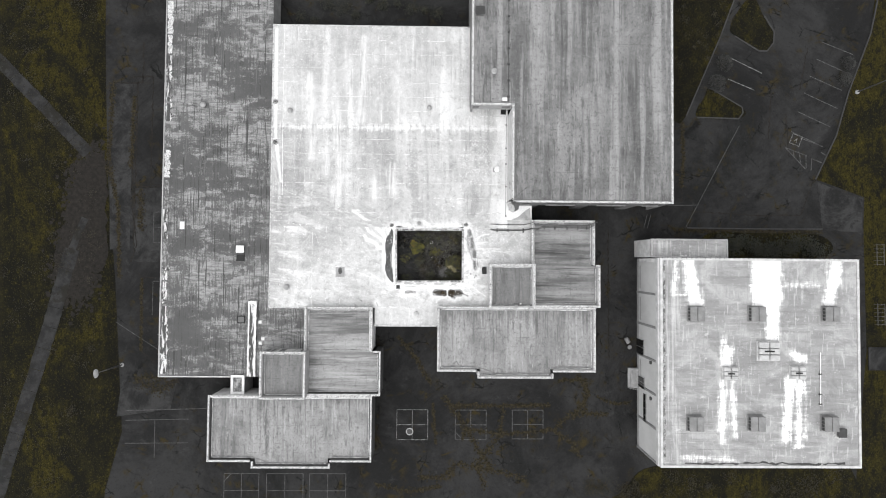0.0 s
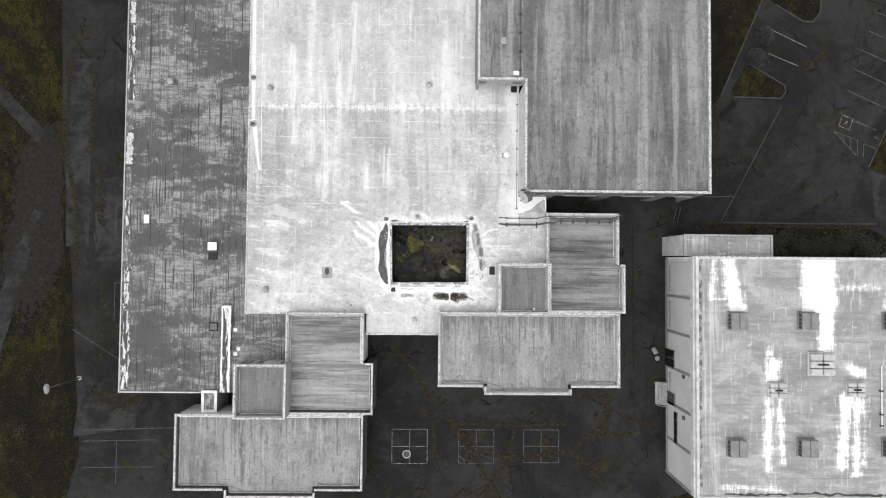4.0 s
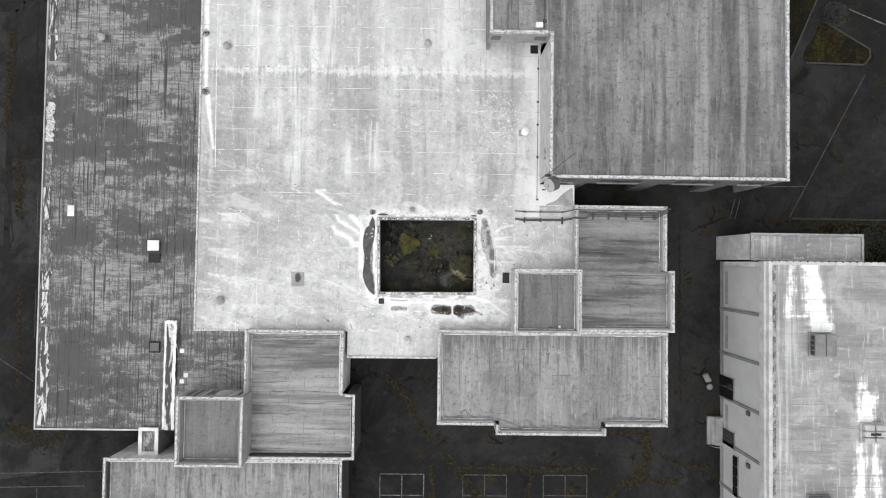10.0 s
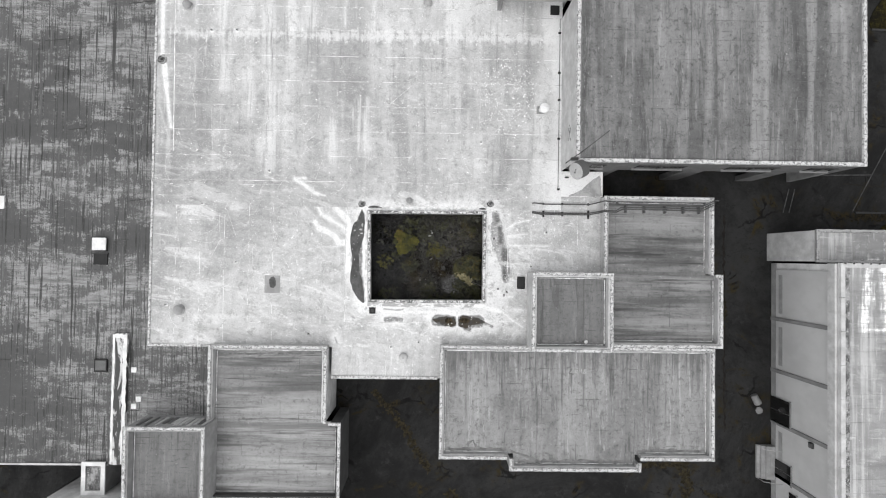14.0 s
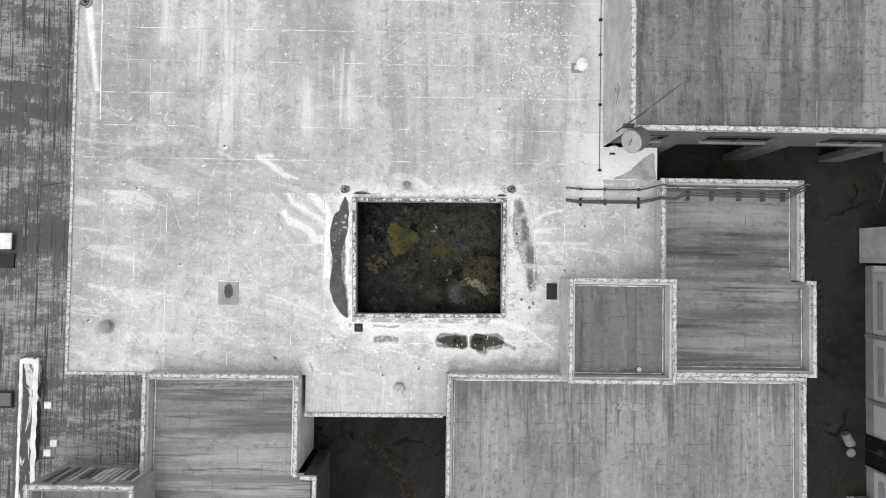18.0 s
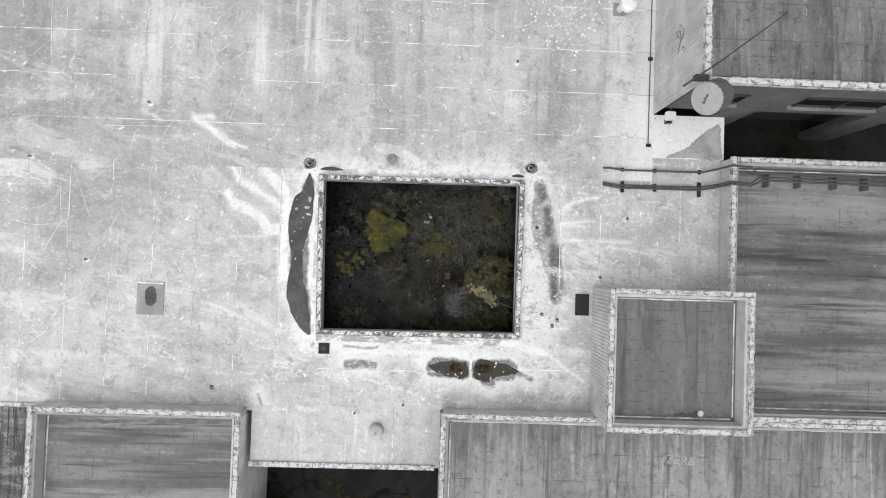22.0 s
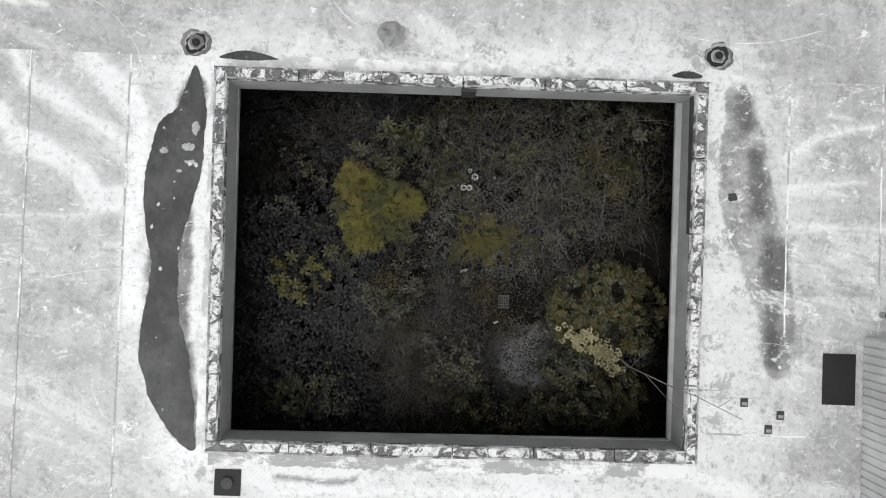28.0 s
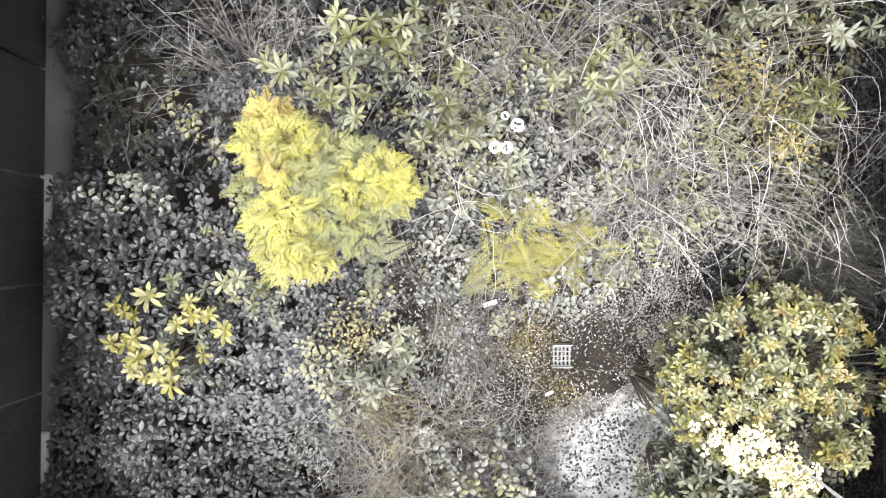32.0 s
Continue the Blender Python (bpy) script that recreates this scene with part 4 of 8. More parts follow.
# ---- main building ----
ZM = 3.3
main = thing("main_building", (-2, 8, 0), "low school building with a wide stained white membrane roof", "building")
HX0, HX1, HY0, HY1 = -6.15, 2.35, -3.12, 3.43
for rect, along, width, kind in (((-22.75, 17.4, 3.3, 30.6), "x", 1.83, "north"), ((-22.75, 3.9, 8.4, 17.4), "x", 1.83, "middle"), ((3.3, 17.4, 8.4, 20.05), "x", 1.6, "north"), ((8.4, 4.95, 11.62, 6.9), "x", 1.83, "middle"),
                                 ((-22.75, -6.75, -6.2, 3.9), "y", 1.9, "south"), ((2.56, -0.95, 11.5, 3.9), "y", 1.9, "south"), ((2.56, -6.5, 5.95, -0.95), "x", 1.83, "south"),
                                 ((-6.2, -6.5, 2.56, -3.2), "x", 1.5, "south"), ((8.4, 3.9, 11.5, 4.95), "y", 1.9, "south"), ((-8.95, -9.05, -0.72, -6.5), "y", 1.9, "north"), ((-6.2, 3.6, 2.56, 3.9), "x", 1.9, "south")):
    sheets(main, rect, ZM, along, width, "membrane_" + kind, "membrane_middle", 14.0, gap=0.004, weld="dusty_weld")
W_OUT = [(-22.8, -6.8), (-17.9, -6.8), (-8.95, -6.8), (-8.95, -9.1), (-0.68, -9.1), (-0.68, -6.5), (11.6, -6.5), (11.6, 6.9), (8.4, 6.9), (8.4, 18.9), (3.3, 18.9), (3.3, 30.65), (-22.8, 30.65)]
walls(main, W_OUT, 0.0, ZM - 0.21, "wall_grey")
caps(main, [(-22.8, 30.65), (-22.8, -6.8), (-17.95, -6.8)], ZM + 0.07, 0.16, 0.1, closed=False, name="edge_flashing", lips=False)
caps(main, [(3.3, 30.68), (-22.8, 30.68)], ZM + 0.07, 0.16, 0.1, closed=False, name="edge_flashing", lips=False)
caps(main, [(-8.95, -9.1), (-0.75, -9.1)], ZM + 0.08, 0.2, 0.14, closed=False, name="edge_flashing", lips=False)
# well of the courtyard: curb, caps, fascia and recessed walls
RIM = [(-6.24, -3.32), (2.61, -3.25), (2.65, 3.69), (-6.36, 3.63)]
INN = [(-6.16, -3.23), (-6.25, 3.54), (2.46, 3.62), (2.47, -3.13)]
for i in range(4):
    a, b = RIM[i], RIM[(i + 1) % 4]
    d = (Vector(b) - Vector(a)).normalized()
    inn = Vector((-d.y, d.x)) * 0.1
    part("curb", bar(Vector(a) + inn, Vector(b) + inn - d * 0.2, 0.2, ZM - 0.3, ZM + 0.13), "concrete", main)
caps(main, RIM, ZM + 0.22, 0.23, 0.07, "rim_cap", piece=1.5)
for i in range(4):
    a, b = Vector(INN[i]), Vector(INN[(i + 1) % 4])
    d = (b - a).normalized()
    out = Vector((-d.y, d.x))
    part("fascia", bar(a + out * 0.02 - d * 0.02, b + out * 0.02 - d * 0.02, 0.04, 2.71, ZM + 0.02), "grey_fascia", main, "smooth grey metal fascia")
    part("fascia_lip", bar(a - out * 0.012 + d * 0.0, b - out * 0.012 - d * 0.024, 0.024, 2.70, 2.735), "galvanised", main)
    # dark strip painted in for the shadow gap between cap and fascia
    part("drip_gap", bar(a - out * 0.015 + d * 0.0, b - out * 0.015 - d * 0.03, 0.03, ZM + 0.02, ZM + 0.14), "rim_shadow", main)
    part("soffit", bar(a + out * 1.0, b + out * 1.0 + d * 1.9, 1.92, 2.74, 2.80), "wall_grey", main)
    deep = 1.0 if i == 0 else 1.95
    part("court_wall", bar(a + out * deep - d * 1.95, b + out * deep + d * 1.8, 0.2, 0.0, 2.74), "recess_dark", main, "dark courtyard wall")
# assumed panes, added to blacken the wall below the overhang
for k in range(6):
    part("court_window", box(-7.10, -3.6 + 1.3 * k, 1.02, -7.03, -2.34 + 1.3 * k, 2.72), "glass", main, "assumed glass pane that blackens the courtyard wall")
for y0, y1 in ((0.75, 1.62), (-2.2, -1.5)):
    part("wall_sill", box(-7.10, y0, 0.93, -6.99, y1, 1.0, 0.01), "wall_grey", main)
part("scupper", box(-1.87, 3.40, ZM - 0.2, -1.60, 3.58, ZM + 0.14, 0.01), "dark_metal", main, "dark metal scupper box over the fascia")

# ---- long west wing ----
wing = thing("long_wing", (-30, 12, 0), "long flat-roofed school wing with worn dark bitumen roofing", "building")
ZW = 3.0
for rect in ((-37.0, -15.85, -27.7, 50), (-27.7, -15.85, -22.9, 50), (-22.9, -12.2, -17.9, -6.85)):
    sheets(wing, rect, ZW, "y", 0.95, "worn_bitumen", "dark_metal", 9.0, gap=0.014)
WO = [(-37.05, -15.9), (-22.85, -15.9), (-22.85, 50), (-37.05, 50)]
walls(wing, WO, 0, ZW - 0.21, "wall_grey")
caps(wing, [(-37.05, 50), (-37.05, -15.9), (-25.6, -15.9)], ZW + 0.10, 0.14, 0.12, "galvanised", closed=False, name="edge_flashing", lips=False)
# torn white edge strips on the west side, in lengths
y = 49.0
while y > -15.5:
    ln = rnd.uniform(1.5, 4.5)
    part("edge_strip", ribbon([(-36.56, max(y - ln, -15.6)), (-36.54, y)], rnd.uniform(0.55, 1.0), ZW + 0.004, 0.03, 0.35, 0.3, int(y * 7)), rnd.choice(["divider_top", "edge_grey", "flaking_cap", "edge_grey"]), wing)
    y -= ln + rnd.uniform(0.05, 0.5)
part("edge_strip", ribbon([(-36.45, -15.5), (-36.5, -12.0), (-36.45, -9.2)], 0.95, ZW + 0.036, 0.02, 0.3, 0.3, 77), "divider_top", wing, "torn white and dark edge strip")
part("divider", box(-25.4, -15.8, ZW, -24.4, -5.9, ZW + 0.33, 0.03), "divider_top", wing, "low flaking white roof divider")
for i, (x, w) in enumerate(((-25.36, 0.2), (-24.52, 0.34))):
    part("divider_rim", ribbon([(x, -15.7), (x, -11.0), (x + 0.03, -6.0)], w * 0.8, ZW + 0.33, 0.02, 0.25, 0.3, i), "white_paint", wing, "torn white membrane rim")
part("divider_rim", ribbon([(-25.3, -6.1), (-24.5, -6.15)], 0.28, ZW + 0.335, 0.02, 0.2, 0.3, 5), "white_paint", wing)


# ---- classroom blocks ----
def block(name, at, label, outline, rects, z, along, mat, wall_mats, sheet_w, drop=0.32, base=0.0, cap_skip=()):
    t = thing(name, at, label, "building", "classroom blocks")
    for r in rects:
        sheets(t, r, z - drop, along, sheet_w, mat, "dark_metal", 8.5, gap=0.004)
    walls(t, outline, base, z - 0.1, wall_mats)
    caps(t, outline, z, 0.24, 0.12, skip=cap_skip)
    k = len(outline)
    for i in range(k):
        a, b = Vector(outline[i]), Vector(outline[(i + 1) % k])
        d = (b - a).normalized()
        inn = Vector((-d.y, d.x)) * 0.42
        if (b - a).length > 2:
            part("foot_seal", ribbon([a + inn + d * 0.5, b + inn - d * 0.5], 0.05, z - drop + 0.005, 0.004, 0.25, 0.5, i), "dusty_weld", t)
    return t


S_ROOM = [(-17.88, -17.95), (-8.05, -17.95), (-8.05, -12.24), (-9.15, -12.24), (-9.15, -6.58), (-17.88, -6.58)]
s_room = block("classroom_block", (-13, -12, 0), "grey flat-roofed classroom block with flaking white parapet caps", S_ROOM,
               [(-17.6, -12.3, -9.45, -6.9), (-17.6, -17.7, -8.4, -12.3)], 4.2, "x", "classroom_roofing_x", ["wall_dark"] * 3 + ["wall_render", "inner_wall", "inner_wall"], 1.0, 0.6)
S_HALL = [(-30.05, -26.4), (-24.4, -26.4), (-24.4, -27.2), (-14.4, -27.2), (-14.4, -26.4), (-9.1, -26.4), (-9.1, -18.0), (-30.05, -18.0)]
s_hall = block("classroom_block", (-20, -22, 0), "grey flat-roofed classroom block with a stepped front parapet", S_HALL,
               [(-29.8, -26.1, -9.4, -18.3), (-24.1, -26.9, -14.7, -26.1)], 4.2, "y", "classroom_roofing_y", ["wall_dark"] * 6 + ["wall_render", "wall_dark"], 1.0, 0.45)
E_ROOM = [(11.5, -6.38), (20.45, -6.38), (20.45, -0.9), (19.75, -0.9), (19.75, 4.92), (11.5, 4.92)]
e_room = block("classroom_block", (16, 0, 0), "grey flat-roofed classroom block with pipes along its parapet", E_ROOM,
               [(11.8, -6.1, 20.15, -0.95), (11.8, -0.95, 19.45, 4.62)], 4.2, "x", "classroom_roofing_worn", "inner_wall", 1.0, 0.6)
E_HALL = [(-0.7, -14.78), (4.55, -14.78), (4.55, -15.62), (14.35, -15.62), (14.35, -14.78), (19.85, -14.78), (19.85, -6.42), (-0.7, -6.42)]
e_hall = block("classroom_block", (9, -11, 0), "grey flat-roofed classroom block with a stepped front parapet", E_HALL,
               [(-0.4, -14.5, 19.55, -6.72), (4.85, -15.32, 14.05, -14.5)], 4.2, "y", "classroom_roofing_y", "inner_wall", 1.0, 0.45)
TOW = [(5.87, -6.54), (11.72, -6.54), (11.72, -0.84), (5.87, -0.84)]
tower = block("roof_tower", (8.7, -3.7, 0), "square raised roof box with grey roofing and flaking caps", TOW, [(6.17, -6.24, 11.42, -1.14)], 5.55, "y", "tower_roofing", "pale_siding", 1.0, 0.7)
TOW2 = [(-22.95, -18.0), (-17.3, -18.0), (-17.3, -12.1), (-22.95, -12.1)]
tower2 = block("roof_tower", (-20, -15, 0), "square raised roof box with graffiti on its wall", TOW2, [(-22.65, -17.7, -17.6, -12.4)], 5.9, "y", "tower_roofing", "grey_siding", 1.0, 0.7)
ribs(tower, (5.89, -6.5), (5.89, -0.88), ZM + 0.01, 5.43, (-1, 0))
ribs(e_room, (11.52, -0.9), (11.52, 4.9), ZM + 0.01, 4.08, (-1, 0))
ribs(s_room, (-17.8, -6.6), (-9.2, -6.6), ZM + 0.01, 4.08, (0, 1))
ribs(e_hall, (-0.6, -6.44), (5.9, -6.44), ZM + 0.01, 4.08, (0, 1))

# ---- gymnasium ----
gym = thing("gymnasium", (18, 25, 0), "tall gymnasium with a streaked grey flat roof", "building")
ZG = 7.6
sheets(gym, (8.7, 7.15, 28.25, 50), ZG - 0.12, "x", 1.37, "gym_roofing", "tower_roofing", 12.0, gap=0.025)
sheets(gym, (3.55, 19.22, 8.7, 50), ZG - 0.12, "x", 1.37, "gym_roofing", "tower_roofing", 12.0, gap=0.025)
GO = [(8.4, 6.85), (28.5, 6.85), (28.5, 50), (3.3, 50), (3.3, 18.95), (8.4, 18.95)]
walls(gym, GO, 0, ZG - 0.1, "wall_grey", skip=(0, 4))
part("upper_wall", box(3.34, 18.98, 5.6, 8.7, 19.2, ZG - 0.1), "grey_siding", gym, "grey panelled wall over a recess")
for x0, x1 in ((3.5, 4.3), (7.2, 8.2)):
    part("wall_vent", box(x0, 18.95, 6.2, x1, 18.985, 6.9), "unit_grey", gym)
part("overhang", box(3.34, 19.2, 5.55, 8.7, 20.2, 5.65), "wall_grey", gym)
part("lower_wall", box(3.6, 20.06, 0.0, 8.7, 20.26, 5.55), "pale_siding", gym, "pale recessed wall")
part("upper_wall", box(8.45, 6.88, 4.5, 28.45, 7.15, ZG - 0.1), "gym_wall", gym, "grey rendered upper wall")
# recess wall coloured dark for the shade below the overhang
part("lower_wall", box(8.45, 7.9, 0.0, 28.45, 8.15, 4.5), "recess_dark", gym, "dark recessed lower wall")
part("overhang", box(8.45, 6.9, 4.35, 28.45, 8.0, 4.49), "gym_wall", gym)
for x0, x1 in ((11.0, 12.4), (17.4, 18.9), (23.8, 25.2)):
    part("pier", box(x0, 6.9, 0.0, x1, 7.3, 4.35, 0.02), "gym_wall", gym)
caps(gym, GO, ZG, 0.28, 0.14)
ribs(gym, (8.42, 6.9), (8.42, 18.8), ZM + 0.01, ZG - 0.12, (-1, 0))

# ---- assembly hall ----
hall = thing("assembly_hall", (39, -13, 0), "tall square hall with a white-coated roof and pale panelled wall", "building")
ZH = 7.2
sheets(hall, (27.5, -25.5, 51.7, -0.15), ZH - 0.05, "x", 0.98, "hall_coating", "vent_grey", 2.9, gap=0.02)
HO = [(27.0, -25.75), (52.0, -25.75), (52.0, 0.1), (27.0, 0.1)]
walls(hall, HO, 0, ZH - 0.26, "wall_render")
caps(hall, HO, ZH + 0.04, 0.3, 0.3, "pale_siding", name="eave_cap", lips=False)
hall_annex = thing("hall_annex", (31, 1.4, 0), "lower entrance block with a pale metal roof", "building")
AO = [(26.5, 0.2), (36.4, 0.2), (36.4, 2.55), (26.5, 2.55)]
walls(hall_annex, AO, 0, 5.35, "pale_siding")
sheets(hall_annex, (26.75, 0.25, 36.2, 2.35), 5.55, "y", 1.2, "hall_coating", "white_weld", gap=0.015)
caps(hall_annex, AO, 5.62, 0.2, 0.12, "galvanised")


# ---- things on the main roof ----
def mushroom_vent(x, y, z, r=0.34, cap_mat="vent_grey"):
    t = thing("roof_vent", (x, y, z), "round grey metal mushroom vent on a square roof curb", "vent", "mushroom vents")
    part("curb", turned([(r * 1.15, 0.0), (r * 1.1, 0.03), (r * 0.8, 0.06)], (x, y, z)), "silt_grey", t)
    part("neck", turned([(r * 0.6, 0.05), (r * 0.55, 0.3)], (x, y, z)), "galvanised", t)
    cap = part("cap", turned([(r, 0.28), (r * 1.02, 0.33), (r * 0.8, 0.42), (r * 0.42, 0.5), (r * 0.12, 0.53)], (x, y, z)), cap_mat, t, "domed metal cap")
    part("knob", turned([(r * 0.22, 0.5), (r * 0.2, 0.57), (r * 0.05, 0.59)], (x, y, z), 10), "vent_grey", cap)
    return t


def gooseneck(x, y, z):
    t = thing("gooseneck_vent", (x, y, z), "pale bent-over metal vent pipe on the roof", "vent", "gooseneck vents")
    part("flange", box(x - 0.3, y - 0.3, z, x + 0.3, y + 0.3, z + 0.03, 0.01), "vent_grey", t)
    pts = [(x, y, z), (x, y, z + 0.5)] + [(x + 0.22 - 0.22 * math.cos(a), y, z + 0.5 + 0.22 * math.sin(a)) for a in (0.5, 1.0, 1.57, 2.1, 2.7)]
    part("pipe", tube(pts, 0.15, sides=12), "white_paint", t)
    part("hood", turned([(0.3, 0.18), (0.36, 0.24), (0.36, 0.5), (0.3, 0.56), (0.1, 0.6)], (x + 0.2, y, z + 0.2), 16), "white_paint", t, "round white hood")
    return t


def roof_drain(x, y, z, square=False, r=0.22):
    t = thing("roof_drain", (x, y, z), "black roof drain with a ring of dark dirt", "drain", "roof drains")
    if square:
        part("sump", box(x - r, y - r, z, x + r, y + r, z + 0.012), "black_rubber", t)
        part("grate", turned([(r * 0.5, 0.01), (r * 0.45, 0.05), (r * 0.2, 0.06)], (x, y, z), 14), "dark_metal", t)
    else:
        for i, (a, m) in enumerate(((1.2, "silt_dark"), (0.98, "silt_grey"), (0.85, "black_rubber"), (0.62, "silt_grey"), (0.5, "silt_dark"))):
            part("ring", pool_layer([(x + r * a * math.cos(b), y + r * a * math.sin(b)) for b in (0, 0.8, 1.6, 2.4, 3.2, 4.0, 4.8, 5.5)], 0.0, z + 0.004 * i, x + i, 0.09 * r / 0.22), m, t)
        part("bowl", turned([(r * 0.34, 0.03), (r * 0.3, 0.055), (r * 0.1, 0.06)], (x, y, z), 14), "black_rubber", t)
    return t


def pipe_stub(x, y, z, r=0.06, h=0.2):
    t = thing("pipe_stub", (x, y, z), "short capped vent pipe standing in the roof membrane", "pipe", "pipe stubs")
    part("boot", turned([(r * 2.4, 0.0), (r * 2.2, 0.02), (r * 1.2, 0.09)], (x, y, z), 14), "white_weld", t)
    part("pipe", turned([(r, 0.02), (r, h), (r * 0.7, h)], (x, y, z), 12), "vent_grey", t)
    part("opening", turned([(r * 0.68, h - 0.01), (r * 0.66, h + 0.003)], (x, y, z), 12), "black_rubber", t)
    return t


R = ZM + 0.006
for x, y, r in ((-20.37, 19.16, 0.32), (-20.49, -4.07, 0.36), (-3.5, -7.45, 0.29), (-2.01, 19.73, 0.3)):
    mushroom_vent(x, y, R, r, "pale_siding" if y < -6 else "vent_grey")
gooseneck(6.75, 11.6, R)
for x, y in ((-6.84, 4.15), (2.96, 4.31)):
    roof_drain(x, y, R)
for x, y in ((-5.92, -3.96),):
    roof_drain(x, y, R, True, 0.24)
for x, y in ((-22.4, 20.4), (-22.3, 15.0)):
    roof_drain(x, y, R, False, 0.3)
for x, y in ((-18.92, 4.01), (-16.3, -0.39), (-16.57, 17.32), (-18.51, 17.29), (-21.5, -3.7), (7.27, 2.17), (-4.46, -6.7), (6.12, -0.46), (-13.9, 6.55), (2.2, 9.0), (-2.37, -6.3)):
    pipe_stub(x, y, R)
t = thing("roof_patch", (-13.55, -2.0, R), "square grey membrane patch with a dark sunken pool", "roof patch")
part("pan", box(-14.13, -2.72, R, -12.95, -1.3, R + 0.02, 0.01), "vent_grey", t)
part("rim", bar((-14.1, -1.33), (-12.98, -1.35), 0.07, R + 0.02, R + 0.05), "white_weld", t)
part("pool", blob([(-13.75, -1.67), (-13.53, -1.47), (-13.3, -1.65), (-13.27, -2.09), (-13.5, -2.35), (-13.73, -2.19)], R + 0.021, 0.004, 0.03), "silt_wet", t, "dark sunken wet hollow")
solid("rubber_mat", box(5.09, -2.18, R, 5.71, -1.225, R + 0.02, 0.004), "black_rubber", "black rubber mat lying on the white roof", "mat")
solid("rubber_mat", box(7.45, 19.0, R, 8.15, 19.75, R + 0.04, 0.006), "black_rubber", "black rubber mat lying by the gymnasium wall", "mat")
bm = bmesh.new()
rc = random.Random(8)
grid = [[None if math.hypot(i - 3, j - 3) > 3.3 else bm.verts.new((-3.48 + 0.085 * i + rc.uniform(-0.03, 0.03), 4.22 + 0.085 * j + rc.uniform(-0.03, 0.03), R + (0.004 if math.hypot(i - 3, j - 3) > 2.7 else rc.uniform(0.02, 0.12)))) for i in range(7)] for j in range(7)]
for j in range(6):
    for i in range(6):
        q = [v for v in (grid[j][i], grid[j][i + 1], grid[j + 1][i + 1], grid[j + 1][i]) if v]
        if len(q) == 4:
            bm.faces.new((q[0], q[1], q[2]))
            bm.faces.new((q[0], q[2], q[3]))
        elif len(q) == 3:
            bm.faces.new(q)
solid("crumpled_sheet", bm, "vent_grey", "crumpled grey plastic sheet on the roof", "litter")
for x, y in ((3.62, -2.19), (4.31, -2.41), (4.09, -2.68), (-10.73, -5.79)):
    t = thing("inspection_plate", (x, y, R), "small dark metal plate fixed to the roof", "plate", "small roof plates")
    part("plate", box(x - 0.07, y - 0.08, R, x + 0.07, y + 0.08, R + 0.015, 0.003), "dark_metal", t)
    part("tab", box(x - 0.05, y - 0.05, R + 0.015, x + 0.05, y + 0.01, R + 0.022), "vent_grey", t)

# dirty pools round the courtyard
POOLS = ((0, [(-6.85, 3.76), (-7.05, 3.36), (-7.2, 2.93), (-7.52, 2.6), (-7.72, 1.76), (-7.7, 0.81), (-7.55, -0.02), (-7.6, -0.64), (-7.72, -1.38), (-7.5, -2.41), (-7.05, -3.1), (-6.55, -3.42), (-6.53, -2.8), (-6.68, -1.76), (-6.92, -0.73), (-6.94, 0.21), (-6.74, 1.16), (-6.61, 1.79), (-6.57, 2.64), (-6.63, 3.38)]),
         (0, [(-1.42, -4.58), (-0.8, -4.35), (-0.09, -4.3), (0.41, -4.35), (0.47, -4.98), (0.12, -5.2), (-0.51, -5.09), (-1.05, -4.89)]),
         (0, [(0.62, -4.38), (1.07, -4.26), (1.7, -4.25), (2.25, -4.43), (2.85, -4.79), (2.35, -4.96), (1.73, -5.07), (1.34, -5.33), (0.93, -5.27), (0.63, -4.97)]),
         (3, [(-6.4, 3.9), (-6.2, 4.0), (-5.9, 4.04), (-5.6, 4.0), (-5.3, 3.9), (-5.7, 3.86), (-6.1, 3.86)]),
         (3, [(2.1, 3.9), (2.3, 3.98), (2.5, 3.98), (2.66, 3.9), (2.4, 3.86)]))
for i, (sort, pts) in enumerate(POOLS):
    cx, cy = sum(p[0] for p in pts) / len(pts), sum(p[1] for p in pts) / len(pts)
    t = thing("pool", (cx, cy, R), "shallow dirty pool with dried silt on the white roof", "puddle", "roof pools")
    part("dark_film", pool_layer(pts, (0.05, 0.07, 0.07, 0.0, 0.0)[i], R + 0.003, i * 3.1, (0.05, 0.12, 0.12, 0.02, 0.02)[i]), "mossy_film" if i in (1, 2) else "silt_wet", t)
    r2 = random.Random(i + 60)
    for k in range(0 if sort == 3 else 9):
        q = Vector(r2.choice(pts)).lerp(Vector((cx, cy)), r2.uniform(0.25, 0.7))
        s = r2.uniform(0.012, 0.04)
        part("paint_flake", blob([(q.x + s, q.y), (q.x + s * 0.2, q.y + s * r2.uniform(0.6, 2.4)), (q.x - s, q.y + s * 0.3), (q.x - s * 0.3, q.y - s)], R + 0.008, 0.003, s * 0.3, 3, k), "silt_pale", t)
for x, y, s1, s2 in ((-6.78, 2.55, 0.07, 0.13), (-6.9, 2.2, 0.12, 0.07), (-7.35, 2.12, 0.07, 0.06), (-6.86, 1.92, 0.10, 0.04), (-7.05, 1.75, 0.05, 0.03)):
    solid("silt_crust", blob([(x + s1 * math.cos(a), y + s2 * math.sin(a)) for a in (0, 0.9, 1.7, 2.6, 3.3, 4.2, 5.1)], R + 0.0075, 0.003, 0.015, 4, int(x * 90)), "silt_grey", "pale dried crust in a roof pool", "silt")
solid("leaf_scrap", blob([(3.22, 1.7), (3.36, 1.72), (3.38, 1.6), (3.25, 1.57)], R + 0.006, 0.004, 0.012, 3), "dark_metal", "small dark scrap lying in dried roof silt", "litter")
